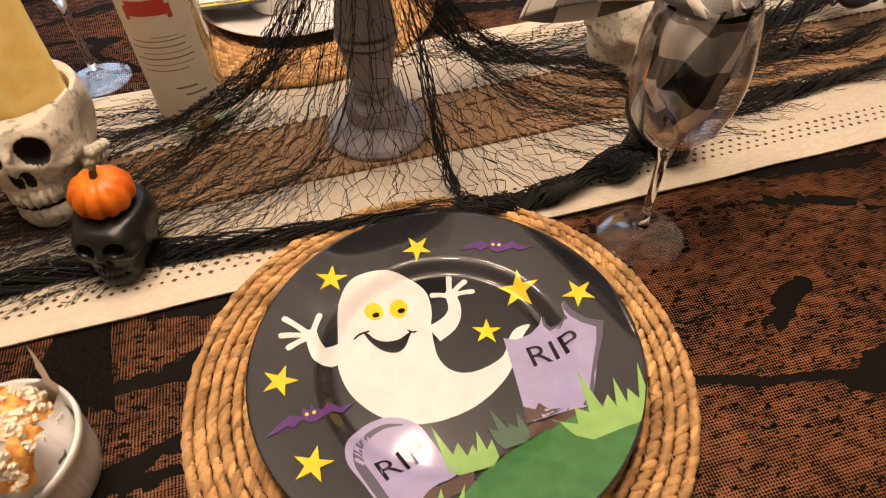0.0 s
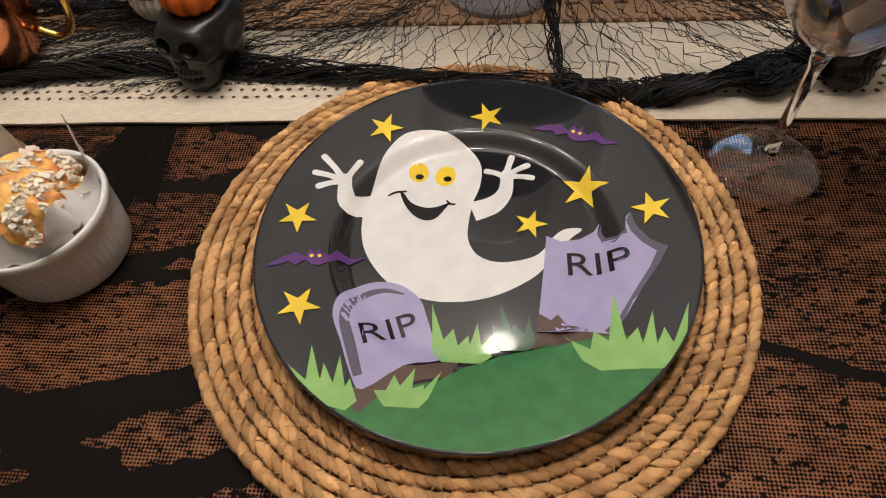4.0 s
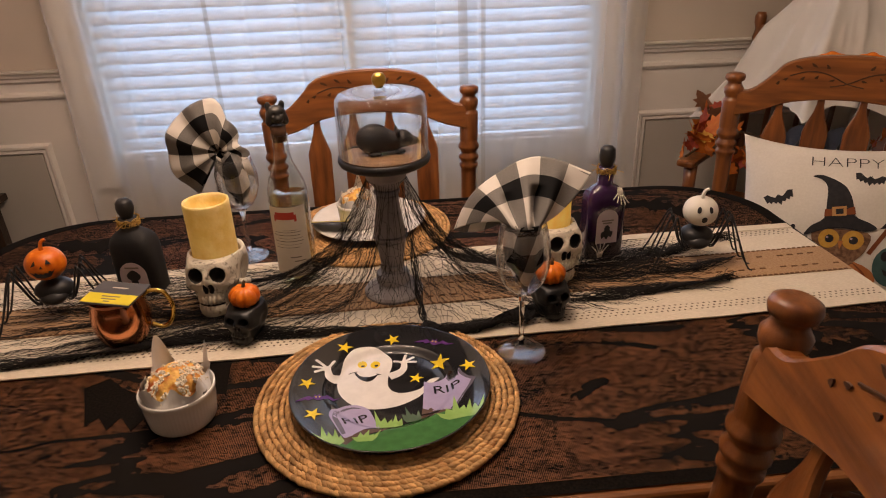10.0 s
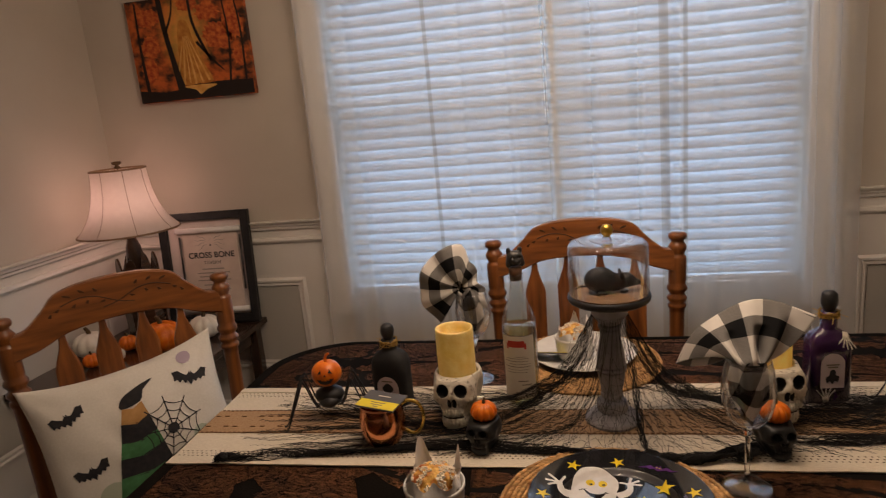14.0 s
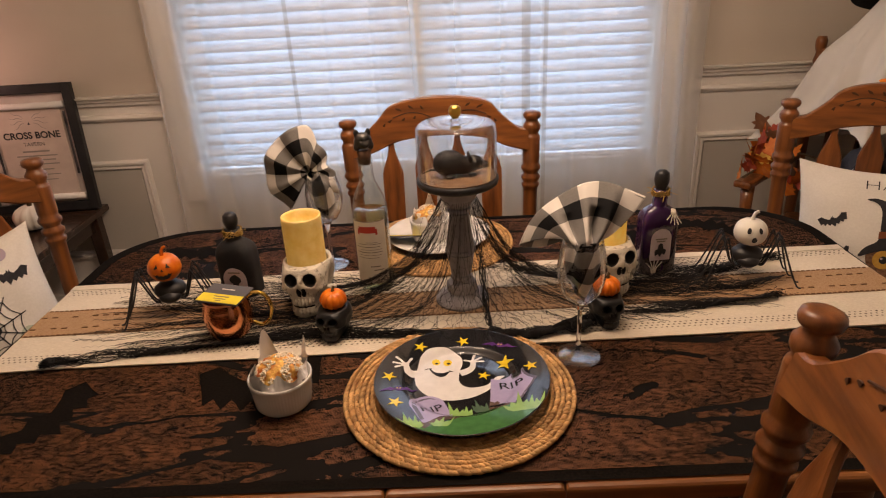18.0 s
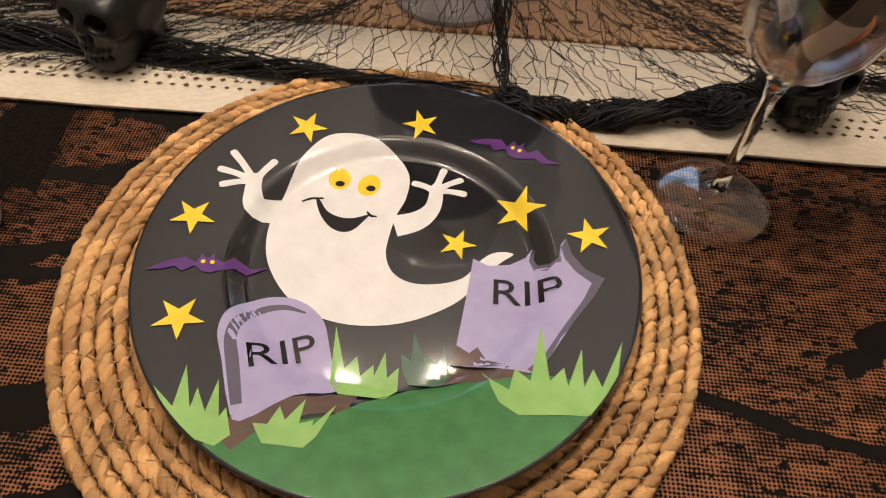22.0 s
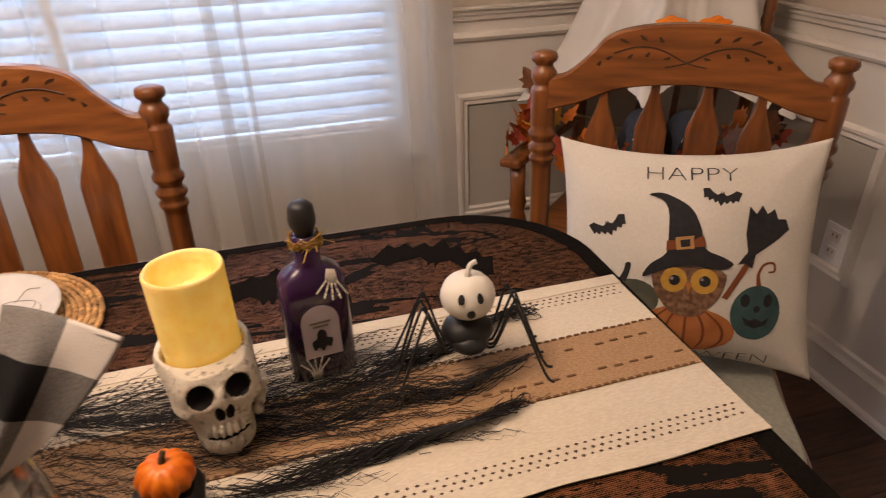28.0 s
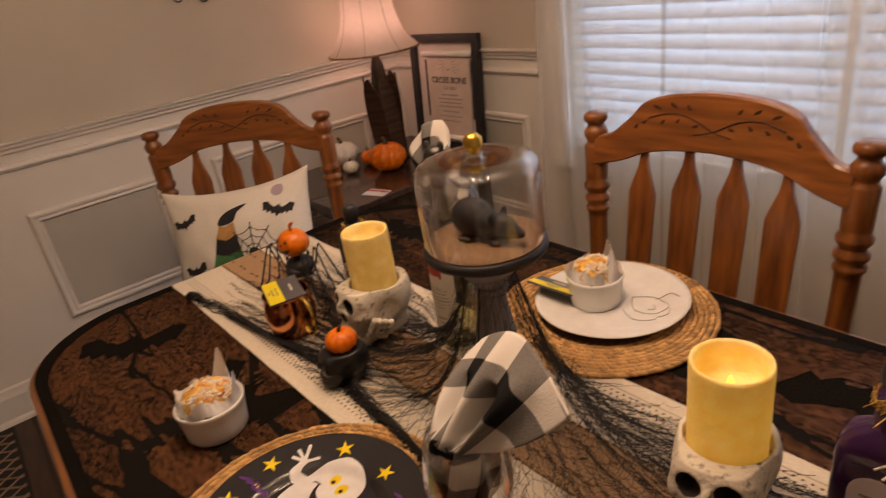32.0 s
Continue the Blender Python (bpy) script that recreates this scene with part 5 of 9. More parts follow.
def wax(name, glow):
    """Ivory wax with an inner light put in as emission: brightest round the middle of the candle."""
    mat = material(name, (0.76, 0.55, 0.19), 0.45, color2=(0.86, 0.71, 0.36), scale=42, bump=0.6, bump_scale=110, sub=0.3)
    nt = mat.node_tree
    n, link = nt.nodes, nt.links.new
    tc, mp, gr, rp = n.new("ShaderNodeTexCoord"), n.new("ShaderNodeMapping"), n.new("ShaderNodeTexGradient"), n.new("ShaderNodeValToRGB")
    gr.gradient_type = "SPHERICAL"
    mp.inputs["Location"].default_value = (0, 0, -0.78)
    mp.inputs["Scale"].default_value = (12, 12, 14)
    link(tc.outputs["Object"], mp.inputs[0])
    link(mp.outputs[0], gr.inputs[0])
    vo = n.new("ShaderNodeTexNoise")
    vo.inputs["Scale"].default_value = 60
    link(tc.outputs["Object"], vo.inputs["Vector"])
    rp.color_ramp.elements[0].color, rp.color_ramp.elements[1].color = (0.25, 0.12, 0.01, 1), (1.0, 0.56, 0.05, 1)
    mixv = n.new("ShaderNodeMath")
    mixv.operation = "MULTIPLY_ADD"
    mixv.inputs[1].default_value = 0.5
    link(vo.outputs[0], mixv.inputs[0])
    link(gr.outputs[0], mixv.inputs[2])
    link(mixv.outputs[0], rp.inputs[0])
    bsdf = n["Principled BSDF"]
    link(rp.outputs[0], bsdf.inputs["Emission Color"])
    bsdf.inputs["Emission Strength"].default_value = glow
    return mat


def skull_candle(x, y, turn, lean, glow, label):
    sk = thing("skull_candle_holder", pose(x, y, SKZ, 0, 0, turn), "aged white skull candle holder with dark eye sockets", "skull", "skull candle holders")
    ob = new("skull", skull_data)
    ob.parent = sk
    cd = thing("pillar_candle", pose(x, y, SKZ, 0, 0, turn) @ pose(0, 0.006, 0.0865, lean[0], lean[1], 0), label, "candle", "pillar candles")
    h = 0.108

    def dents(a, z):
        return 1 + 0.006 * math.sin(a * 7 + z * 160) * math.sin(z * 130) - 0.004 * abs(math.sin(a * 5 + z * 90))
    part("wax", lathe([(0, 0), (0.0365, 0), (0.0378, 0.003)] + [(0.0380, 0.003 + (h - 0.006) * i / 12) for i in range(1, 13)] + [(0.0372, h), (0.0352, h), (0.0335, h - 0.003), (0.0325, h - 0.012), (0.032, h - 0.032), (0, h - 0.034)], 48, wobble=dents), wax("ivory_wax", glow), cd, "hollow ivory wax shell", True)
    part("flame_tip", lathe([(0, 0), (0.003, 0.0), (0.004, 0.006), (0.002, 0.014), (0, 0.018)], 12), material("lit_flame_tip", (0.9, 0.6, 0.2), 0.4, emit=(1.0, 0.55, 0.1), strength=4.0 * glow), cd, smooth=True, m=pose(0, 0, h - 0.034))


skull_candle(-0.297, 0.302, -3, (0, 0), 0.17, "ivory flameless pillar candle standing in a skull")
skull_candle(0.297, 0.332, 14, (0, 0), 0.42, "glowing ivory flameless pillar candle standing in a skull")

M["pumpkin"] = material("orange_pumpkin", (0.62, 0.11, 0.004), 0.38, color2=(0.80, 0.21, 0.008), scale=60, bump=0.12)
M["pumpkin_white"] = material("white_painted_pumpkin", (0.70, 0.66, 0.57), 0.42, color2=(0.76, 0.72, 0.64), scale=30, bump=0.1)
M["stem"] = material("brown_stem", (0.06, 0.035, 0.015), 0.8, color2=(0.12, 0.07, 0.03), scale=80)


def pumpkin_body(r, squash=0.82, ribs=9, depth=0.20):
    prof = []
    for i in range(17):
        a = math.pi * i / 16
        dip = 0.12 * (math.exp(-(a / 0.35) ** 2) + math.exp(-((math.pi - a) / 0.35) ** 2))
        prof.append((max(0, r * math.sin(a)), r * squash * (1 - math.cos(a)) - r * squash * dip * (1 if a < 1.57 else -1) * -1 * (1 if a < 1.57 else 1)))
    prof[0] = (0, prof[1][1] + 0.0005)
    prof[-1] = (0, prof[-2][1] - 0.0005)
    return lathe(prof, 54, wobble=lambda a, z: 1 - depth * (1 - abs(math.cos(a * ribs / 2))) ** 2)


def pumpkin(name, m, r, mat, label, category="pumpkin", group="", squash=0.82, stem=None, stem_mat=None, ribs=9):
    pk = thing(name, m, label, category, group)
    part("fruit", pumpkin_body(r, squash, ribs), mat, pk, "", True)
    top = r * squash * 1.88
    pts = stem or [(0, 0, top - 0.1 * r), (0.05 * r, 0, top + 0.18 * r), (0.16 * r, 0.05 * r, top + 0.38 * r)]
    part("stem", tube(smooth_line(pts, 4), [0.14 * r - 0.05 * r * i / (4 * (len(pts) - 1)) for i in range(4 * (len(pts) - 1) + 1)], 8), stem_mat or M["stem"], pk, "", True)
    return pk


for x, y, turn in ((-0.233, 0.193, -14), (0.264, 0.196, 10)):
    sk = thing("small_skull_candle_holder", pose(x, y, SKZ, 0, 0, turn), "small glossy black skull holder with a pumpkin on it", "skull", "small black skulls")
    ob = new("skull", small_skull)
    ob.parent = sk
    ob.scale = (0.63, 0.60, 0.51)
    pumpkin("mini_pumpkin", pose(x + 0.001, y + 0.004, SKZ + 0.0530, 3, 0, 30), 0.0250, M["pumpkin"], "tiny orange pumpkin on a black skull holder", group="mini pumpkins", squash=0.74, ribs=11)

# ---------------------------------------------------------------- cake stand with dome and rat
M["grey_wood"] = material("grey_washed_wood", (0.24, 0.222, 0.232), 0.7, color2=(0.46, 0.435, 0.448), scale=22, stretch=(1, 1, 0.35), bump=0.3, bump_scale=90, rand=0.0)
M["tan_wood"] = material("tan_wood_board", (0.20, 0.115, 0.06), 0.5, color2=(0.29, 0.175, 0.095), scale=8, stretch=(1, 8, 1), bump=0.1)
M["gold"] = material("brushed_gold", (0.78, 0.50, 0.10), 0.28, 1.0, color2=(0.70, 0.44, 0.08), scale=60)
M["clear"] = glass("clear_glass")
SX, SY = 0.005, 0.302
RZ = TZ + 0.0052
stand = thing("cake_stand", pose(SX, SY, RZ), "grey-washed turned wooden cake stand with a dark-edged board", "cake stand")
part("pedestal", lathe([(0, 0), (0.051, 0), (0.0528, 0.002), (0.0528, 0.006), (0.050, 0.010), (0.043, 0.0145), (0.034, 0.0185), (0.0270, 0.0215), (0.0270, 0.0235), (0.0295, 0.025), (0.0302, 0.031), (0.0295, 0.039), (0.0275, 0.0415), (0.021, 0.0435), (0.0165, 0.0465), (0.0165, 0.0500), (0.0205, 0.0515), (0.0215, 0.0545), (0.0205, 0.0575), (0.0175, 0.0585), (0.0175, 0.0600), (0.0200, 0.0610), (0.0208, 0.068), (0.0230, 0.082), (0.0258, 0.098), (0.0268, 0.1035), (0.0235, 0.1042), (0.0235, 0.1060), (0.0285, 0.1070), (0.0296, 0.1100), (0.0285, 0.1130), (0.0235, 0.1140), (0.0235, 0.1156), (0.0275, 0.1165), (0.0265, 0.128), (0.0238, 0.145), (0.0208, 0.163), (0.0190, 0.180), (0.0186, 0.187), (0.0158, 0.1876), (0.0158, 0.1895), (0.0215, 0.1908), (0.0226, 0.194), (0.0215, 0.1972), (0.0165, 0.1980), (0.0165, 0.1998), (0.0210, 0.2008), (0.0245, 0.207), (0.0308, 0.2145), (0.0338, 0.220), (0.0342, 0.226), (0.0342, 0.2335), (0.0312, 0.2342), (0.0312, 0.2358), (0.0365, 0.2365), (0.0365, 0.242), (0, 0.242)], 112), M["grey_wood"], stand, "grey turned pedestal")
part("board_rim", lathe([(0.0000, 0.2422), (0.0669, 0.2422), (0.0745, 0.2470), (0.0764, 0.2520), (0.0750, 0.2580), (0.0697, 0.2585), (0.0000, 0.2585)], 64), M["black"], stand, "dark rounded rim", True)
part("board", lathe([(0.0000, 0.2587), (0.0714, 0.2587), (0.0714, 0.2602), (0.0000, 0.2602)], 64), M["tan_wood"], stand, "tan wooden board")
DZ = RZ + 0.2604
dome = thing("glass_dome", pose(SX, SY, DZ), "clear glass cake dome with a gold knob", "glass dome")
part("bell", lathe([(0.0725, 0.0), (0.0730, 0.001), (0.0730, 0.090), (0.0715, 0.101), (0.0665, 0.108), (0.058, 0.1115), (0.040, 0.1125), (0.018, 0.1105), (0.010, 0.1095), (0.0085, 0.112), (0.0085, 0.118), (0.0, 0.1185)], 72), M["clear"], dome, "clear glass bell", True, Matrix.Diagonal((1, 1, 0.893, 1)))
part("bell_inside", lathe([(0.0698, 0.001), (0.0700, 0.089), (0.0685, 0.098), (0.0640, 0.1045), (0.056, 0.1080), (0.018, 0.1075), (0, 0.107)], 72), M["clear"], dome, "", True, Matrix.Diagonal((1, 1, 0.893, 1)))
part("knob", lathe([(0, 0.1188), (0.007, 0.1188), (0.0075, 0.122), (0.0115, 0.125), (0.0136, 0.132), (0.0125, 0.140), (0.008, 0.1455), (0, 0.147)], 32), M["gold"], dome, "gold knob", True, pose(0, 0, 0.0086) @ Matrix.Diagonal((0.84, 0.84, 0.82, 1)))
for k in range(3):
    part("neck_ring", lathe([(0.0080, 0.0), (0.0098, 0.0012), (0.0080, 0.0024)], 24), M["clear"], dome, smooth=True, m=pose(0, 0, 0.0985 + k * 0.0024))
M["rat"] = material("matte_black_rubber", (0.008, 0.008, 0.009), 0.55, color2=(0.016, 0.016, 0.017), scale=30, stretch=(1, 1, 8), bump=0.5, bump_scale=160)


def rat_field(X, Y, Z):
    d = ell(X, Y, Z, (-0.018, 0, 0.0225), (0.027, 0.0205, 0.0222))
    d = smin(d, ell(X, Y, Z, (0.006, 0, 0.0165), (0.020, 0.0150, 0.0155)), 0.006)
    d = smin(d, ell(X, Y, Z, (0.025, 0, 0.0190), (0.0165, 0.0118, 0.0135)), 0.004)
    d = smin(d, ell(X, Y, Z, (0.042, 0, 0.0140), (0.0100, 0.0055, 0.0060)), 0.006)
    for s in (-1, 1):
        d = smin(d, ell(X, Y, Z, (0.018, s * 0.0105, 0.0312), (0.0028, 0.0060, 0.0062)), 0.002)
        d = smin(d, ell(X, Y, Z, (0.020, s * 0.013, 0.003), (0.008, 0.004, 0.003)), 0.003)
        d = smin(d, ell(X, Y, Z, (-0.018, s * 0.017, 0.003), (0.010, 0.005, 0.003)), 0.003)
    return np.maximum(d, 0.0008 - Z)


rat = thing("toy_rat", pose(SX + 0.004, SY + 0.002, DZ + 0.0002, 0, 0, 8) @ Matrix.Diagonal((1.08, 1.08, 1.08, 1)), "black rubber toy rat under a glass dome", "toy rat")
part("body", blob(rat_field, (-0.05, -0.027, -0.003), (0.056, 0.027, 0.046), 0.0014, 1), M["rat"], rat, "", True)
part("tail", tube(smooth_line([(-0.042, 0, 0.012), (-0.050, -0.001, 0.013), (-0.058, -0.003, 0.011), (-0.065, -0.006, 0.009)], 6), [0.0022 - 0.0016 * i / 18 for i in range(19)], 6), M["rat"], rat, "", True)

# ---------------------------------------------------------------- bottles
M["bottle_glass"] = glass("bottle_glass", (0.94, 0.96, 0.95))
M["wine"] = glass("pale_white_wine", (0.90, 0.86, 0.60))
M["label"] = material("cream_paper_label", (0.64, 0.58, 0.47), 0.6, color2=(0.70, 0.64, 0.53), scale=25)
M["red_ink"] = material("red_label_ink", (0.42, 0.035, 0.025), 0.5, color2=(0.48, 0.05, 0.03), scale=40)
M["print_grey"] = material("grey_label_ink", (0.20, 0.17, 0.13), 0.6)
M["cork"] = material("dark_cork", (0.10, 0.045, 0.022), 0.8, color2=(0.16, 0.08, 0.04), scale=120)
M["pewter"] = material("dark_pewter", (0.05, 0.048, 0.045), 0.35, 0.8, color2=(0.10, 0.095, 0.09), scale=60, bump=0.3)


def wrapped(name, r, a0, a1, z0, z1, mat, parent, label="", n=24, zs=None):
    """A sheet bent round an upright cylinder, from angle a0 to a1 (degrees)."""
    bm = bmesh.new()
    rows = []
    for i in range(n + 1):
        a = radians(a0 + (a1 - a0) * i / n)
        rows.append([bm.verts.new((r * math.cos(a), r * math.sin(a), z)) for z in (z0, z1)])
    for p, q in zip(rows, rows[1:]):
        bm.faces.new((p[0], q[0], q[1], p[1]))
    return part(name, bm, mat, parent, label, True)


BX, BY = -0.173, 0.378
wine = thing("wine_bottle", pose(BX, BY, RZ) @ Matrix.Diagonal((0.94, 0.94, 1, 1)), "clear wine bottle with cream label, half full, cat-head stopper", "bottle")
part("glass", lathe([(0, 0.006), (0.030, 0.002), (0.0365, 0.0005), (0.0378, 0.004), (0.0378, 0.165), (0.0365, 0.184), (0.031, 0.204), (0.023, 0.220), (0.0165, 0.234), (0.0148, 0.250), (0.0142, 0.272), (0.0160, 0.273), (0.0160, 0.281), (0.0142, 0.2815)], 48), M["bottle_glass"], wine, "clear glass", True)
part("wine", lathe([(0, 0.008), (0.0345, 0.006), (0.0350, 0.010), (0.0350, 0.172), (0.0, 0.172)], 40), M["wine"], wine, "pale white wine", True)
LA = -90 - 8
wrapped("paper_label", 0.0381, LA - 62, LA + 62, 0.022, 0.160, M["label"], wine, "cream printed label")
for z in (0.0235, 0.1585):
    wrapped("label_line", 0.0383, LA - 60, LA + 60, z, z + 0.0014, M["print_grey"], wine)
ban = wrapped("red_banner", 0.0383, LA - 30, LA + 26, 0.135, 0.149, M["red_ink"], wine, "red banner")
for a0, a1 in ((-36, -29), (25, 32)):
    wrapped("banner_tail", 0.0383, LA + a0, LA + a1, 0.131, 0.144, M["red_ink"], wine)
for z, a0, a1, h in ((0.110, -40, 40, 0.0010), (0.104, -46, 36, 0.0012), (0.098, -30, 44, 0.0008), (0.092, -44, 44, 0.0014), (0.086, -36, 40, 0.0008), (0.080, -42, 30, 0.0010), (0.114, -10, 30, 0.0008), (0.060, 0, 32, 0.0022), (0.052, 10, 44, 0.0022), (0.034, -12, 22, 0.0030)):
    wrapped("print_bar", 0.0383, LA + a0, LA + a1, z, z + h, M["print_grey"], wine, n=10)
part("cork", lathe([(0, 0.268), (0.0125, 0.268), (0.0135, 0.283), (0.0145, 0.295), (0, 0.295)], 24), M["cork"], wine, "", True)


def cat_field(X, Y, Z):
    d = ell(X, Y, Z, (0, 0, 0.018), (0.0185, 0.016, 0.0165))
    d = smin(d, ell(X, Y, Z, (0, -0.013, 0.013), (0.0085, 0.007, 0.006)), 0.004)
    for s in (-1, 1):
        d = smin(d, ell(X, Y, Z, (s * 0.0125, 0.001, 0.034), (0.0055, 0.004, 0.0075)), 0.003)
        d = smin(d, ell(X, Y, Z, (s * 0.015, -0.003, 0.008), (0.006, 0.007, 0.008)), 0.004)
        d = smax(d, -ell(X, Y, Z, (s * 0.0072, -0.0155, 0.0215), (0.0034, 0.004, 0.0026)), 0.001)
    d = smax(d, -ell(X, Y, Z, (0, -0.020, 0.0095), (0.005, 0.004, 0.0022)), 0.001)
    return np.maximum(d, -Z)


part("stopper", blob(cat_field, (-0.026, -0.026, -0.003), (0.026, 0.022, 0.046), 0.0013, 1), M["pewter"], wine, "pewter cat-head stopper", True, m=pose(0, 0, 0.2955, 0, 0, 20))


def box_bottle(x, y, turn, w, d, shoulder, neck, top, mat, label, neck_r=0.0155):
    """A flat-sided bottle with rounded shoulders and a ball stopper."""
    bt = thing("potion_bottle", pose(x, y, RZ, 0, 0, turn), label, "bottle", "potion bottles")
    bm = bmesh.new()
    rings = []
    n = 40
    for z, kx, ky, sq in ((0, 0.9, 0.9, 4), (0.003, 1, 1, 5), (shoulder - 0.024, 1, 1, 5), (shoulder - 0.013, 0.98, 0.98, 4.5), (shoulder - 0.005, 0.925, 0.92, 4), (shoulder + 0.002, 0.81, 0.82, 3.2), (shoulder + 0.007, 0.65, 0.70, 2.6), (shoulder + 0.0105, 0.50, 0.60, 2.2), (shoulder + 0.013, 0, 0, 2), (neck, 0, 0, 2)):
        ring = []
        for i in range(n):
            a = math.tau * i / n
            c, s = math.cos(a), math.sin(a)
            q = (abs(c) ** sq + abs(s) ** sq) ** (-1 / sq)
            px_, py_ = (w / 2 * kx * c * q, d / 2 * ky * s * q) if kx else (neck_r * c, neck_r * s)
            ring.append(bm.verts.new((px_, py_, z)))
        rings.append(ring)
    for p, q in zip(rings, rings[1:]):
        for i in range(n):
            bm.faces.new((p[i], p[(i + 1) % n], q[(i + 1) % n], q[i]))
    bm.faces.new(rings[0][::-1])
    bm.faces.new(rings[-1])
    part("glass_body", bm, mat, bt, "", True)
    part("stopper", lathe([(0, neck), (0.012, neck), (0.014, neck + 0.006), (0.0175, neck + 0.013), (0.0185, neck + 0.020), (0.0165, top - 0.006), (0.010, top - 0.001), (0, top)], 24), M["black"], bt, "black ball stopper", True, Matrix.Diagonal((0.82, 0.82, 1, 1)))
    return bt


M["raffia"] = material("golden_raffia", (0.36, 0.20, 0.035), 0.7, color2=(0.50, 0.31, 0.07), scale=90)
M["purple_glass"] = material("purple_lacquered_glass", (0.026, 0.007, 0.042), 0.16, color2=(0.040, 0.010, 0.062), scale=14, spec=0.7, coat=0.5)
M["label_pale"] = material("pale_lilac_label", (0.50, 0.42, 0.44), 0.6, color2=(0.56, 0.49, 0.50), scale=30)


def raffia(parent, z, r, seed, n=26, spread=0.008):
    q = random.Random(seed)
    bm = bmesh.new()
    for _ in range(n):
        a0, ln = q.uniform(0, math.tau), q.uniform(1.5, 5)
        pts = [((r + q.uniform(0.0005, 0.004)) * math.cos(a0 + ln * t / 8), (r + q.uniform(0.0005, 0.004)) * math.sin(a0 + ln * t / 8), z + q.uniform(-spread, spread)) for t in range(9)]
        join(bm, tube(pts, 0.0007, 3, caps=False))
    for _ in range(14):
        a = q.uniform(0, math.tau)
        p = Vector((r * math.cos(a), r * math.sin(a), z))
        join(bm, tube([p, p + Vector((q.uniform(-0.012, 0.012) + 0.006 * math.cos(a), q.uniform(-0.012, 0.012) + 0.006 * math.sin(a), q.uniform(-0.012, 0.010)))], 0.0006, 3, caps=False))
    tagged(part("raffia_tie", bm, M["raffia"], parent, "golden raffia tie"), kind="stuff")


def arch(w, h, n=10):
    return [(-w / 2, 0), (w / 2, 0), (w / 2, h - w / 2)] + [(w / 2 * math.cos(math.pi * i / n), h - w / 2 + w / 2 * math.sin(math.pi * i / n)) for i in range(1, n)] + [(-w / 2, h - w / 2)]


def flat_print(name, outline, mat, parent, y, z, label="", thick=0.0004):
    """A flat print standing on a face that looks towards -y."""
    return part(name, slab(outline, thick), mat, parent, label, m=pose(0, y, z, 90, 0, 0))


def bone_hand(parent, m, s=1.0):
    bm = bmesh.new()
    for i in range(5):
        a = radians(-40 + i * 20)
        for j in range(3):
            p = Vector((0.010 * math.sin(a) + j * 0.0065 * math.sin(a), -0.001, 0.006 + (0.010 + j * 0.0065) * math.cos(a)))
            q = p + Vector((0.0055 * math.sin(a), 0, 0.0055 * math.cos(a)))
            join(bm, tube([p, (p + q) / 2, q], [0.0013, 0.0009, 0.0013], 5))
        join(bm, tube([(0.002 * (i - 2), -0.001, 0), (0.010 * math.sin(a), -0.001, 0.006 + 0.0095 * math.cos(a))], 0.0011, 5))
    bmesh.ops.scale(bm, vec=(s, s, s), verts=bm.verts[:])
    part("bone_hand", bm, M["bone"], parent, "small bone hand", True, m)


black_b = box_bottle(-0.457, 0.375, -8, 0.078, 0.056, 0.113, 0.146, 0.182, M["black_matte"], "matte black potion bottle with a skull label", 0.016)
raffia(black_b, 0.140, 0.0165, 3)
flat_print("paper_label", arch(0.050, 0.062), M["label_pale"], black_b, -0.0283, 0.008, "arched pale label")
flat_print("printed_skull", smooth_line([(-0.011, 0.030), (-0.012, 0.038), (0, 0.047), (0.012, 0.038), (0.011, 0.030), (0.006, 0.026), (0.006, 0.020), (-0.006, 0.020), (-0.006, 0.026)], 3, True), M["black"], black_b, -0.0288, 0.008, "black printed skull")
for z, w in ((0.0125, 0.030), (0.006, 0.022), (0.050, 0.026)):
    flat_print("print_bar", [(-w / 2, z), (w / 2, z), (w / 2, z + 0.003), (-w / 2, z + 0.003)], M["print_grey"], black_b, -0.0288, 0.008)
purple_b = box_bottle(0.414, 0.392, 6, 0.077, 0.048, 0.136, 0.182, 0.222, M["purple_glass"], "purple glass potion bottle with a ghost label", 0.0145)
raffia(purple_b, 0.176, 0.015, 7)
flat_print("paper_label", arch(0.043, 0.070), M["label_pale"], purple_b, -0.0243, 0.034, "arched pale label")
flat_print("printed_ghost", smooth_line([(-0.010, 0.008), (-0.012, 0.020), (-0.006, 0.024), (-0.005, 0.032), (0, 0.036), (0.005, 0.032), (0.006, 0.024), (0.012, 0.021), (0.009, 0.010), (0.004, 0.013), (0, 0.006), (-0.005, 0.012)], 3, True), M["black"], purple_b, -0.0248, 0.036, "black printed ghost")
for z, w in ((0.046, 0.024), (0.041, 0.018)):
    flat_print("print_bar", [(-w / 2, z), (w / 2, z), (w / 2, z + 0.0028), (-w / 2, z + 0.0028)], M["print_grey"], purple_b, -0.0248, 0.034)
bone_hand(purple_b, pose(-0.012, -0.0260, 0.006), 0.9)
bone_hand(purple_b, pose(0.020, -0.022, 0.146, 140, 20, 10), 1.0)

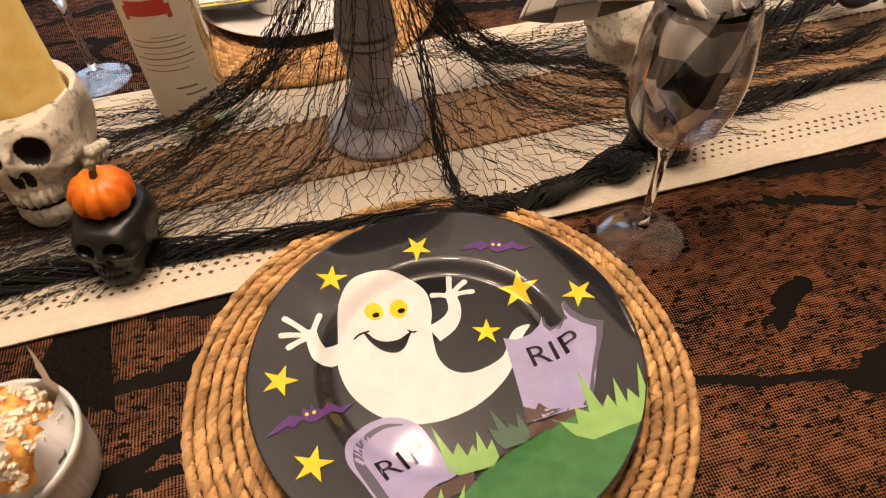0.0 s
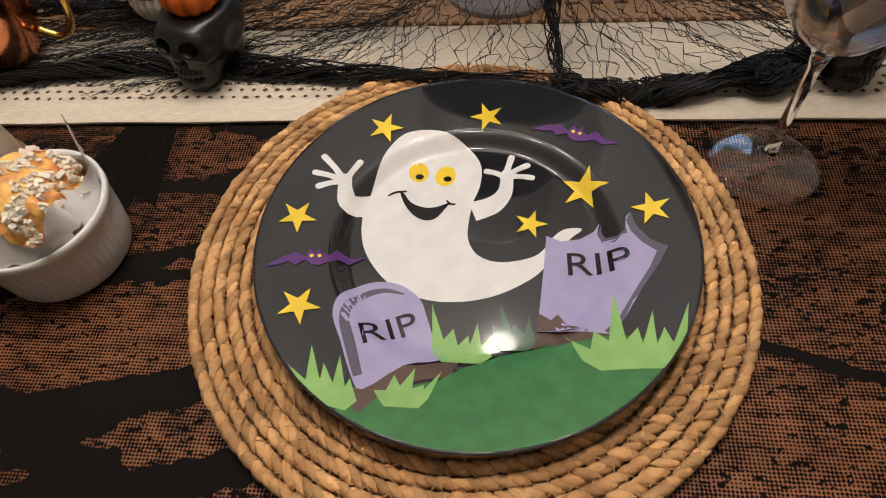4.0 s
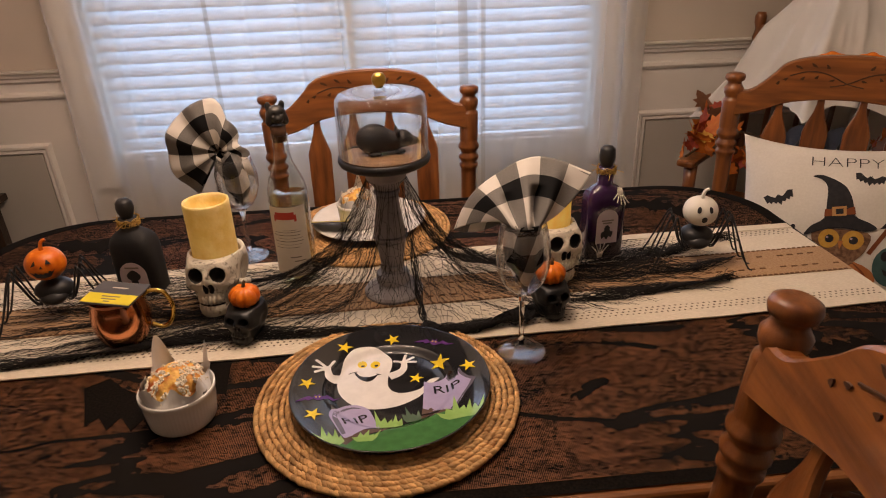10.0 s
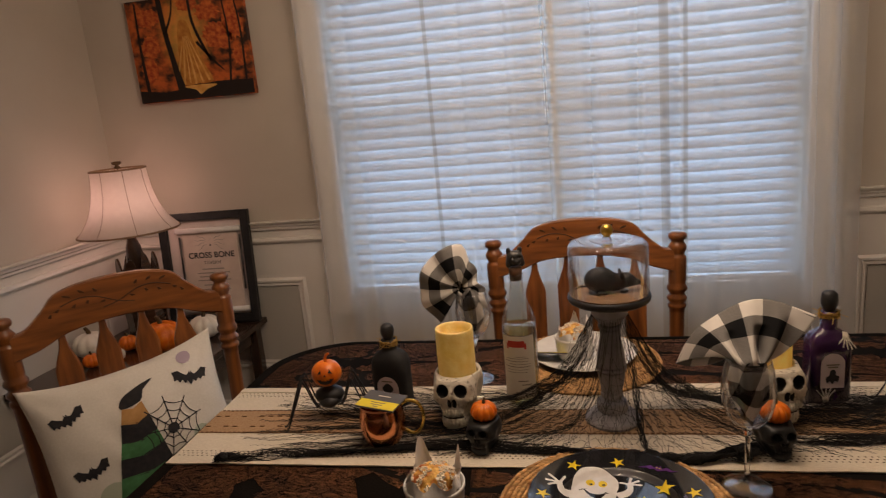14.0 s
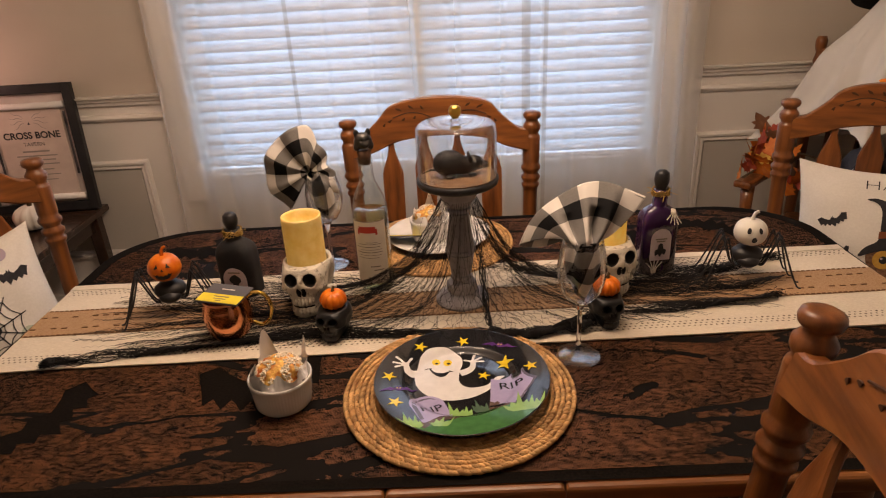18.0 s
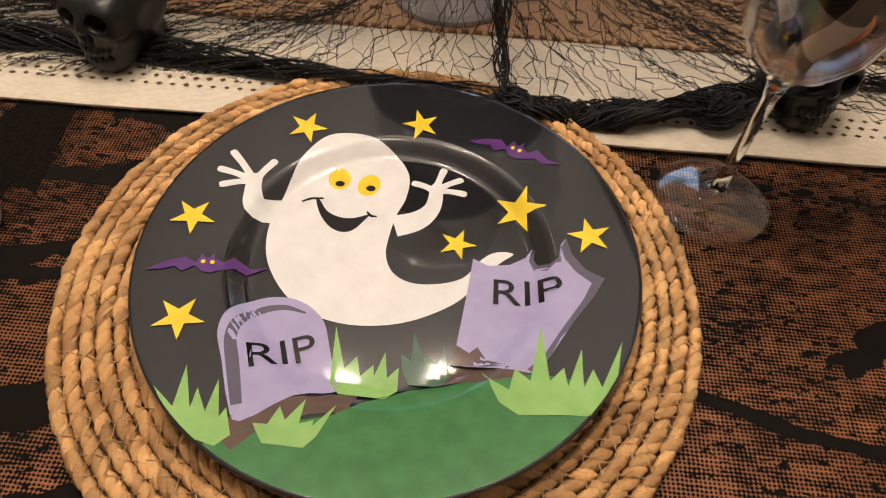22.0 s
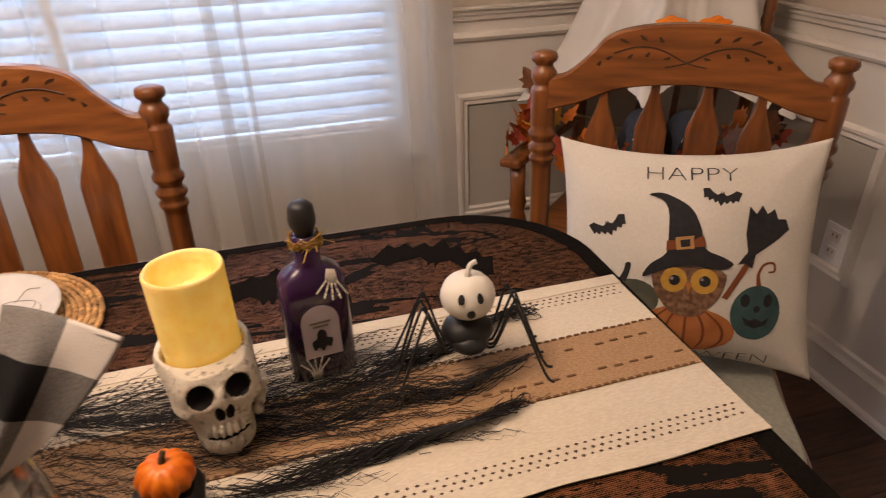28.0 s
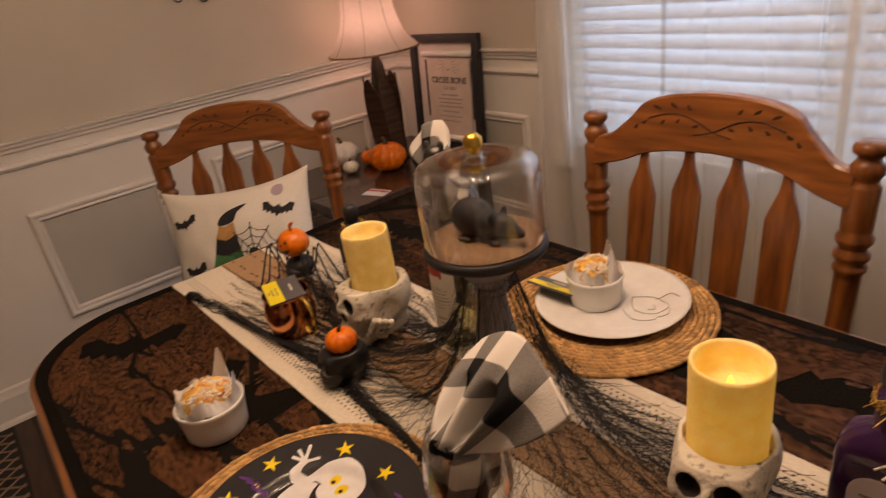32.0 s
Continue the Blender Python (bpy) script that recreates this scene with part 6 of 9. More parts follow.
# ---------------------------------------------------------------- copper mug with a tea packet
M["copper"] = material("hammered_copper", (0.72, 0.28, 0.13), 0.16, 1.0, color2=(0.80, 0.34, 0.17), scale=30, bump=0.35, bump_scale=38)
M["brass"] = material("polished_brass", (0.80, 0.52, 0.13), 0.15, 1.0)
mug = thing("copper_mug", pose(-0.432, 0.205, RZ, 0, 0, 0), "hammered copper mug with a brass handle", "mug")
part("cup", lathe([(0, 0), (0.026, 0), (0.030, 0.002), (0.038, 0.014), (0.0435, 0.032), (0.0445, 0.048), (0.042, 0.066), (0.0395, 0.078), (0.0405, 0.084), (0.0395, 0.084), (0.0385, 0.078), (0.041, 0.064), (0.0432, 0.048), (0.042, 0.032), (0.036, 0.014), (0.0, 0.004)], 48), M["copper"], mug, "", True)
part("handle", tube(smooth_line([(0.039, 0, 0.078), (0.054, 0, 0.086), (0.072, 0, 0.080), (0.081, 0, 0.056), (0.075, 0, 0.030), (0.060, 0, 0.018), (0.043, 0, 0.026)], 6), 0.0036, 10), M["brass"], mug, "brass handle", True, m=pose(0, 0, 0, 0, 0, 4) @ Matrix.Diagonal((1.0, 1, 1, 1)))
M["yellow_card"] = material("yellow_card", (0.72, 0.58, 0.02), 0.5, color2=(0.78, 0.63, 0.03), scale=30)
M["grey_card"] = material("dark_grey_card", (0.075, 0.07, 0.075), 0.5, color2=(0.09, 0.085, 0.09), scale=30)


def tea_packet(m, label):
    tg = thing("tea_packet", m, label, "tea packet", "tea packets")
    part("card", box(0.082, 0.062, 0.0035, 0.0006), M["grey_card"], tg, "dark grey card")
    part("band", box(0.0822, 0.026, 0.0005, at=(0, -0.0165, 0.0021)), M["yellow_card"], tg, "yellow band")
    for y, w in ((-0.011, 0.030), (-0.018, 0.024), (-0.024, 0.010)):
        part("print_bar", box(w, 0.0024, 0.0003, at=(0, y, 0.0025)), M["print_grey"], tg)
    part("print_bar", box(0.026, 0.003, 0.0003, at=(0, 0.014, 0.0019)), M["label"], tg)


tea_packet(pose(-0.428, 0.200, RZ + 0.0885, 3, 2, -14), "dark grey tea packet with a yellow band on a mug")
tea_packet(pose(-0.128, 0.560, MAT_TOP + 0.024, -20, 8, 15), "dark grey tea packet with a yellow band on a plate")

# ---------------------------------------------------------------- wire spiders with pumpkin heads
def spider(x, y, turn, mat, face, label, stem_mat):
    sp = thing("pumpkin_spider", pose(x, y, RZ, 0, 0, turn), label, "spider figure", "pumpkin spiders")
    part("abdomen", lathe([(0, -0.022), (0.012, -0.019), (0.021, -0.009), (0.024, 0), (0.021, 0.010), (0.012, 0.019), (0, 0.022)], 24), M["black"], sp, "black painted body", True, m=pose(0, 0.006, 0.052) @ Matrix.Diagonal((1.32, 1.15, 0.95, 1)))
    part("thorax", lathe([(0, -0.017), (0.009, -0.015), (0.016, -0.007), (0.018, 0), (0.016, 0.007), (0.009, 0.015), (0, 0.017)], 24), M["black"], sp, "", True, m=pose(0, -0.010, 0.044) @ Matrix.Diagonal((1.2, 1.05, 0.8, 1)))
    head = part("head", pumpkin_body(0.0315, 0.90, 8, 0.035), mat, sp, "pumpkin head with a painted face", True, m=pose(0, 0.002, 0.074))
    part("stem", tube(smooth_line([(0, 0, 0.050), (0.001, 0, 0.061), (0.004, 0, 0.068), (0.010, 0, 0.071)], 4), [0.0042, 0.004, 0.0037, 0.0034, 0.0032, 0.003, 0.003, 0.003, 0.003, 0.003, 0.003, 0.003, 0.003], 8), stem_mat, head, "", True)

    def on_head(u, v):
        a, e = u / 0.0315, (v - 0.028) / 0.028
        e = max(-1.3, min(1.3, e))
        n = Vector((math.sin(a) * math.cos(e), -math.cos(a) * math.cos(e), math.sin(e)))
        return Vector((0.0322 * n.x, 0.0322 * n.y, 0.0284 + 0.0292 * n.z)), n
    for o in face:
        on_surface("painted_face", [(a * 0.00125, 0.032 + b * 0.00125) for a, b in o], on_head, M["black"], head, 0.003, lift=0.0006)
    for s in (-1, 1):
        for i, (a, reach) in enumerate(((-26, 0.104), (-11, 0.100), (6, 0.096), (24, 0.104))):
            c, q = math.cos(radians(a)), math.sin(radians(a))
            pts = [(s * 0.014 * c, 0.0 + 0.014 * q, 0.046), (s * 0.030 * c, 0.030 * q, 0.036), (s * 0.050 * c, 0.050 * q, 0.090), (s * 0.058 * c, 0.058 * q, 0.092), (s * (reach - 0.012) * c, (reach - 0.012) * q, 0.012), (s * reach * c, reach * q, 0.0016)]
            part("wire_leg", tube(smooth_line(pts, 4), 0.0017, 6), M["black"], sp, "black wire leg", True)
    return sp


JACK = [[(-13, 3), (-6, 5), (-8, 11)], [(6, 5), (13, 3), (9, 11)], [(-2, 0), (2, 0), (0, 4)], [(-15, -4), (-10, -6), (-8, -4), (-5, -7), (-2, -6), (0, -8), (3, -6), (6, -7), (8, -4), (11, -6), (15, -4), (9, -13), (0, -15), (-9, -13)]]
GHOSTLY = [[(-10 + 3.2 * math.cos(t), 6 + 4.6 * math.sin(t)) for t in (math.tau * i / 14 for i in range(14))], [(8 + 3.2 * math.cos(t), 6 + 4.6 * math.sin(t)) for t in (math.tau * i / 14 for i in range(14))], [(-1 + 4 * math.cos(t), -8 + 4.8 * math.sin(t)) for t in (math.tau * i / 14 for i in range(14))]]
spider(-0.575, 0.298, 15, M["pumpkin"], JACK, "black wire spider with an orange jack-o-lantern head", M["pumpkin"])
spider(0.582, 0.338, -8, M["pumpkin_white"], GHOSTLY, "black wire spider with a white pumpkin head", M["pumpkin_white"])

# ---------------------------------------------------------------- wine glasses with buffalo-check napkins
def solid_glass(name):
    """Thick clear glass that bends what stands behind it."""
    mat = bpy.data.materials.new(name)
    mat.use_nodes = True
    n = mat.node_tree.nodes
    n.remove(n["Principled BSDF"])
    gl = n.new("ShaderNodeBsdfGlass")
    gl.inputs["IOR"].default_value, gl.inputs["Roughness"].default_value = 1.46, 0.0
    mat.node_tree.links.new(gl.outputs[0], n["Material Output"].inputs[0])
    return mat


M["stem_glass"] = solid_glass("thick_clear_glass")


def wine_glass(x, y, label, h=0.216, r=0.0392):
    wg = thing("wine_glass", pose(x, y, TZ + 0.0028), label, "wine glass", "wine glasses")
    ft = part("foot", lathe([(0, 0), (0.036, 0), (0.0378, 0.0008), (0.0368, 0.0022), (0.026, 0.0036), (0.014, 0.0056), (0.0075, 0.0088), (0.0052, 0.013), (0, 0.013)], 56), M["clear"], wg, "clear glass foot", True)
    st = part("stem", lathe([(0, 0.0131), (0.0050, 0.0131), (0.0040, 0.030), (0.0037, 0.060), (0.0042, 0.086), (0.0062, 0.098), (0.0105, 0.1045), (0, 0.106)], 24), M["stem_glass"], wg, "", True)
    ft.visible_shadow = st.visible_shadow = False
    part("bowl", lathe([(0, 0.1062), (0.012, 0.1068), (0.024, 0.1145), (0.0335, 0.130), (r - 0.0008, 0.152), (r, 0.167), (r - 0.0008, 0.180), (0.0352, 0.200), (0.0315, h), (0.0308, h), (0.0344, 0.199), (r - 0.0020, 0.180), (r - 0.0012, 0.167), (r - 0.0020, 0.153), (0.0325, 0.1315), (0.0232, 0.1165), (0, 0.1092)], 64), M["clear"], wg, "thin glass bowl", True)
    return wg


def check_material():
    mat = bpy.data.materials.new("buffalo_check_flannel")
    mat.use_nodes = True
    n, link = mat.node_tree.nodes, mat.node_tree.links.new
    bsdf = n["Principled BSDF"]
    bsdf.inputs["Roughness"].default_value, bsdf.inputs["Specular IOR Level"].default_value = 0.95, 0.06
    uv, sep = n.new("ShaderNodeUVMap"), n.new("ShaderNodeSeparateXYZ")
    uv.uv_map = "UVMap"
    link(uv.outputs[0], sep.inputs[0])
    add = None
    for k in (0, 1):
        fr, gt = n.new("ShaderNodeMath"), n.new("ShaderNodeMath")
        fr.operation, gt.operation = "FRACT", "GREATER_THAN"
        gt.inputs[1].default_value = 0.5
        link(sep.outputs[k], fr.inputs[0])
        link(fr.outputs[0], gt.inputs[0])
        if add is None:
            add = gt
        else:
            sm = n.new("ShaderNodeMath")
            link(add.outputs[0], sm.inputs[0])
            link(gt.outputs[0], sm.inputs[1])
            add = sm
    tc, nz = n.new("ShaderNodeTexCoord"), n.new("ShaderNodeTexNoise")
    nz.inputs["Scale"].default_value, nz.inputs["Detail"].default_value = 700, 3
    link(tc.outputs["Object"], nz.inputs["Vector"])
    half = n.new("ShaderNodeMath")
    half.operation, half.inputs[1].default_value = "MULTIPLY", 0.5
    link(add.outputs[0], half.inputs[0])
    fuzz = n.new("ShaderNodeMath")
    fuzz.operation, fuzz.inputs[1].default_value = "MULTIPLY_ADD", 0.22
    link(nz.outputs[0], fuzz.inputs[0])
    link(half.outputs[0], fuzz.inputs[2])
    rp = n.new("ShaderNodeValToRGB")
    e = rp.color_ramp.elements
    e[0].position, e[0].color = 0.0, (0.012, 0.012, 0.013, 1)
    e[1].position, e[1].color = 1.0, (0.66, 0.62, 0.56, 1)
    for p, c in ((0.22, (0.014, 0.0135, 0.0135, 1)), (0.5, (0.10, 0.095, 0.088, 1)), (0.72, (0.27, 0.255, 0.235, 1)), (0.95, (0.60, 0.56, 0.50, 1))):
        k = e.new(p)
        k.color = c
    link(fuzz.outputs[0], rp.inputs[0])
    link(rp.outputs[0], bsdf.inputs["Base Color"])
    bp = n.new("ShaderNodeBump")
    bp.inputs["Strength"].default_value, bp.inputs["Distance"].default_value = 0.5, 0.001
    link(nz.outputs[0], bp.inputs["Height"])
    link(bp.outputs[0], bsdf.inputs["Normal"])
    return mat


M["check"] = check_material()


def cloth_sheet(name, place, nu, nv, us, vs, parent, label="", thick=0.0016, du=0.0, dv=0.0):
    """A sheet of checked cloth; place(u, v) with u, v in 0..1; us, vs: how many checks run along each."""
    bm = bmesh.new()
    uvl = bm.loops.layers.uv.new("UVMap")
    grid = [[bm.verts.new(place(i / nu, j / nv)) for i in range(nu + 1)] for j in range(nv + 1)]
    for j in range(nv):
        for i in range(nu):
            f = bm.faces.new((grid[j][i], grid[j][i + 1], grid[j + 1][i + 1], grid[j + 1][i]))
            for lp, (a, b) in zip(f.loops, ((i, j), (i + 1, j), (i + 1, j + 1), (i, j + 1))):
                lp[uvl].uv = (a / nu * us + du, b / nv * vs + dv)
    ob = part(name, bm, M["check"], parent, label, True)
    so = ob.modifiers.new("thickness", "SOLIDIFY")
    so.thickness = thick
    return ob


G1 = Vector((0.195, 0.091, TZ + 0.0028))
wine_glass(G1.x, G1.y, "clear wine glass holding a black and white checked napkin")
nap1 = thing("checked_napkin", pose(*G1), "black and white buffalo-check napkin fanned out of a wine glass", "napkin", "checked napkins")


def bend(v, knots):
    """A value between knots (place, value), eased."""
    for (a, x), (b, y) in zip(knots, knots[1:]):
        if v <= b:
            t = max(0, (v - a) / (b - a))
            t = t * t * (3 - 2 * t)
            return x + (y - x) * t
    return knots[-1][1]


def fan1(u, v):
    """Gathered in the glass's mouth, spread to a broad fan that leans far back, and turned under behind its ridge."""
    deg = -84 + 144 * u
    th = radians(deg)
    front = v < 0.5
    s = (v / 0.5) ** 0.68 if front else ((1 - v) / 0.5) ** 0.8
    edge = Vector((0.00142 * deg + 4.2e-6 * deg * deg, 0.061 - 0.00047 * deg - 1.5e-6 * deg * deg + 0.004 * math.sin(3.1 * th + 0.4), 0.290 - 1.02e-5 * (deg - 24) ** 2 + 0.003 * math.sin(4.5 * th)))
    mid = 4 * s * (1 - s)
    if front:
        mouth = Vector((0.027 * math.sin(1.15 * th), -0.0245 * math.cos(1.15 * th), 0.2165))
        p = mouth.lerp(edge, s)
        low = min(1, s / 0.62)
        low = 4 * low * (1 - low)
        crease = math.exp(-((deg - 21) / 7.5) ** 2) + 0.55 * math.exp(-((deg + 20) / 8) ** 2)
        roll = math.exp(-((deg - 36) / 9) ** 2) + 0.7 * math.exp(-((deg - 5) / 9) ** 2) + 0.8 * math.exp(-((deg + 42) / 14) ** 2)
        p.y += 0.025 * low * crease - 0.013 * mid * roll
        p.z += 0.006 * mid * roll - 0.008 * low * crease - 0.014 * mid * max(0, math.sin(th)) ** 2 + 0.006 * mid * max(0, -math.sin(th))
    else:
        mouth = Vector((0.022 * math.sin(th), 0.020, 0.212))
        p = mouth.lerp(edge, s)
        p.y += 0.010 * mid + 0.006 * mid * math.sin(5 * th)
        p.z -= 0.012 * mid
    return p


cloth_sheet("fan", fan1, 110, 56, 3.27, 2.86, nap1, "checked flannel fan", du=0.60, dv=0.56)


def tail1(u, v):
    """The gathered folds that sink from the mouth into the bowl."""
    a = math.tau * u + 1.3 * v
    r = bend(v, ((0, 0.011), (0.35, 0.0275), (0.7, 0.0295), (1, 0.0262))) * (1 - 0.17 * abs(math.sin(2.5 * a + 2.2 * v)) - 0.08 * math.sin(7 * a))
    return Vector((r * math.cos(a), r * math.sin(a), 0.122 + 0.097 * v + 0.010 * math.sin(2 * a + 1) * (1 - v)))


cloth_sheet("tucked_end", tail1, 80, 24, 3.0, 1.9, nap1, du=0.55, dv=0.35)
G2 = Vector((-0.287, 0.494, TZ + 0.0028))
wine_glass(G2.x, G2.y, "clear wine glass with a fanned checked napkin in it", 0.212, 0.041)
nap2 = thing("checked_napkin", pose(*G2), "black and white buffalo-check napkin folded to a pleated rosette", "napkin", "checked napkins")


def fan2(u, v):
    """A pleated rosette that faces the room and leans over the glass's rim."""
    deg = 238 - 283 * u
    th = radians(deg)
    reach = bend(238 - deg, ((0, 0.100), (55, 0.097), (110, 0.096), (148, 0.101), (175, 0.066), (215, 0.042), (255, 0.056), (283, 0.080)))
    pleat = math.sin(u * math.tau * 6)
    r = 0.006 + (reach - 0.006) * v
    x, z = r * math.cos(th), r * math.sin(th)
    y = -0.006 - 0.020 * math.sin(math.pi * v * 0.8) + 0.020 * v + 0.0060 * pleat * v ** 0.7 + 0.010 * max(0, u - 0.6)
    return Vector((-0.024 + x + 0.0012 * pleat * v, y, 0.224 + z * 0.99))


cloth_sheet("rosette", fan2, 150, 20, 5.0, 1.62, nap2, "pleated checked rosette", dv=0.30)
cloth_sheet("rosette_back", lambda u, v: fan2(u, v * 0.96) * 1.0 + Vector((0.001, 0.016 * (1 - v) + 0.005, -0.002)), 120, 10, 5.0, 1.62, nap2, dv=0.30)


def tuck2(u, v):
    a = math.tau * u
    r = bend(v, ((0, 0.012), (0.35, 0.029), (0.7, 0.031), (1, 0.020))) * (1 - 0.22 * abs(math.sin(2 * a + 3 * v)) - 0.06 * math.sin(7 * a))
    return Vector((r * math.cos(a) - 0.010 * v * v, r * math.sin(a), 0.122 + 0.100 * v + 0.010 * math.sin(2 * a + 3 * v)))


cloth_sheet("tucked_end", tuck2, 72, 20, 3.0, 1.6, nap2)

# ---------------------------------------------------------------- black gauze net draped from the stand
M["net"] = material("black_gauze_thread", (0.012, 0.011, 0.011), 0.85)


class Threads:
    """Many thin three-sided threads gathered into one mesh."""

    def __init__(self):
        self.v, self.f = [], []

    def add(self, pts, r):
        n = len(pts)
        if n < 2:
            return
        p = np.asarray(pts, float)
        d = np.gradient(p, axis=0)
        d /= np.linalg.norm(d, axis=1, keepdims=True) + 1e-9
        s = np.cross(d, (0.2, 0.3, 0.93))
        s /= np.linalg.norm(s, axis=1, keepdims=True) + 1e-9
        u = np.cross(s, d)
        k = len(self.v)
        ring = np.stack([p + r * (math.cos(a) * s + math.sin(a) * u) for a in (0.5, 0.5 + math.tau / 3, 0.5 + 2 * math.tau / 3)], 1)
        self.v.extend(ring.reshape(-1, 3).tolist())
        for i in range(n - 1):
            for j in range(3):
                a, b = k + 3 * i + j, k + 3 * i + (j + 1) % 3
                self.f.append((a, b, b + 3, a + 3))

    def make(self, name, mat, parent, label):
        me = bpy.data.meshes.new(name)
        me.from_pydata(self.v, [], self.f)
        me.materials.append(mat)
        ob = new(name, me)
        ob.parent = parent
        return tagged(ob, label, kind="stuff")


net = thing("gauze_net", None, "torn black gauze net draped from the cake stand over the runner", "net drape")
rn = random.Random(11)
NZ = RZ + 0.0008


def ground(x, y):
    """Height of the crumpled net over the runner."""
    return NZ + 0.004 * max(0, noise.noise((x * 16, y * 22, 1.0))) + 0.0035 * max(0, noise.noise((x * 45, y * 60, 4.0))) + 0.0008


def drape_path(phi, ex, ey, seed, n=34):
    """A thread from under the board, down the tent and out over the table to (ex, ey)."""
    r0 = 0.030
    ax, ay = SX + r0 * math.cos(phi), SY + r0 * math.sin(phi)
    far = math.hypot(ex - ax, ey - ay)
    tau = 0.040 + 0.050 * math.cos(phi) ** 2 + 0.010 * math.sin(7 * phi)
    n = max(18, int(far / 0.0065))
    pts = []
    for i in range(n + 1):
        t = (i / n) ** 1.25
        x, y = ax + (ex - ax) * t, ay + (ey - ay) * t
        d = far * t
        w = min(1, d / 0.08)
        x += w * 0.012 * noise.noise((x * 18, y * 18, seed * 0.37)) + w * 0.0035 * math.sin(d * 420 + (seed % 2) * math.pi)
        y += w * 0.014 * noise.noise((x * 15 + 9, y * 18, seed * 0.31)) + w * 0.0035 * math.cos(d * 420 + (seed % 2) * math.pi)
        z = ground(x, y) + 0.222 * math.exp(-d / tau) * (1 - 0.3 * w * abs(noise.noise((x * 9, y * 9, 2))))
        pts.append((x, y, z))
    return pts


ends = []
for i in range(90):
    ends.append((-0.70 + rn.uniform(-0.05, 0.16), 0.165 + 0.245 * i / 90))
for i in range(110):
    ends.append((-0.62 + 1.2 * i / 110, 0.428 + rn.uniform(-0.03, 0.02)))
for i in range(80):
    ends.append((0.60 + rn.uniform(-0.2, 0.06), 0.415 - 0.20 * i / 80))
for i in range(150):
    ends.append((0.46 - 1.1 * i / 150, 0.160 + 0.02 * noise.noise((i * 0.3, 2, 5)) + (0.04 * max(0, (0.46 - 1.1 * i / 150) - 0.15) / 0.3)))
ends.sort(key=lambda e: math.atan2(e[1] - SY, e[0] - SX))
paths = []
strands, rungs = Threads(), Threads()
for i, (ex, ey) in enumerate(ends):
    even = -math.pi + math.tau * (i + 0.5) / len(ends)
    true = math.atan2((ey - SY) * 1.4, ex - SX)
    p = drape_path(0.65 * even + 0.35 * true, ex, ey, i)
    skip = 0 if i % 6 == 0 else int(len(p) * rn.choice((0.14, 0.22, 0.32, 0.42, 0.52)))
    paths.append((p, skip))
    strands.add(p[skip:], rn.choice((0.00024, 0.00028, 0.00034, 0.00044)))


def tie(a_path, b_path, k0, k1, step, chance):
    """Cross threads between two neighbouring threads."""
    p, q = a_path[0], b_path[0]
    lo = max(a_path[1] / len(p), b_path[1] / len(q))
    m = min(len(p), len(q))
    for k in range(1, m - 1, step):
        f = k / m
        if f < lo or f < k0 or f > k1 or rn.random() > chance:
            continue
        a = p[int(f * len(p))]
        b = q[max(0, min(len(q) - 1, int(f * len(q)) + rn.choice((-1, 0, 0, 1))))]
        if math.dist(a, b) < 0.04:
            mid = tuple((u + v) / 2 + rn.uniform(-0.0012, 0.0012) for u, v in zip(a, b))
            rungs.add([a, mid, b], 0.00028)


for p, q in zip(paths, paths[1:] + paths[:1]):
    tie(p, q, 0.0, 1.0, 1, 0.55)
whole = paths[::6]
for p, q in zip(whole, whole[1:] + whole[:1]):
    tie(p, q, 0.0, 0.55, 1, 0.95)
strands.make("strand", M["net"], net, "long black threads")
rungs.make("cross_thread", M["net"], net, "cross threads of the torn net")


def bunch(line, count, spread, seed, thick=0.0006, lift=0.004):
    """A gathered rope of many loose threads along a line."""
    q = random.Random(seed)
    base = smooth_line(line, 8)
    tb = Threads()
    for c in range(count):
        ph, ph2, rr = q.uniform(0, 9), q.uniform(0, 9), spread * q.uniform(0.2, 1.0)
        a, b = q.randrange(0, max(1, len(base) // 3)), len(base) - q.randrange(0, max(1, len(base) // 3))
        pts = []
        for i in range(a, b):
            x, y, z = base[i]
            w = i * 0.55
            pts.append((x + rr * math.sin(w + ph), y + rr * math.cos(w * 0.9 + ph2), max(NZ + 0.0006, z + lift * 0.5 + 0.8 * rr * math.sin(w * 1.3 + ph2))))
        tb.add(pts, thick * q.uniform(0.7, 1.3))
    tb.make("gathered_edge", M["net"], net, "gathered dark edge of the net")


Zb = NZ + 0.004
bunch([(-0.735, 0.118, Zb), (-0.66, 0.135, Zb + 0.002), (-0.55, 0.150, Zb), (-0.42, 0.168, Zb), (-0.30, 0.185, Zb), (-0.16, 0.178, Zb), (-0.04, 0.170, Zb), (0.05, 0.172, Zb)], 60, 0.010, 1)
bunch([(-0.745, 0.116, Zb), (-0.73, 0.124, Zb + 0.003), (-0.70, 0.128, Zb), (-0.66, 0.134, Zb)], 40, 0.008, 2)
bunch([(-0.12, 0.172, Zb), (-0.04, 0.163, Zb), (0.03, 0.158, Zb), (0.07, 0.150, Zb + 0.004), (0.11, 0.152, Zb), (0.15, 0.162, Zb), (0.20, 0.166, Zb + 0.003), (0.25, 0.176, Zb)], 90, 0.009, 21, 0.0006)
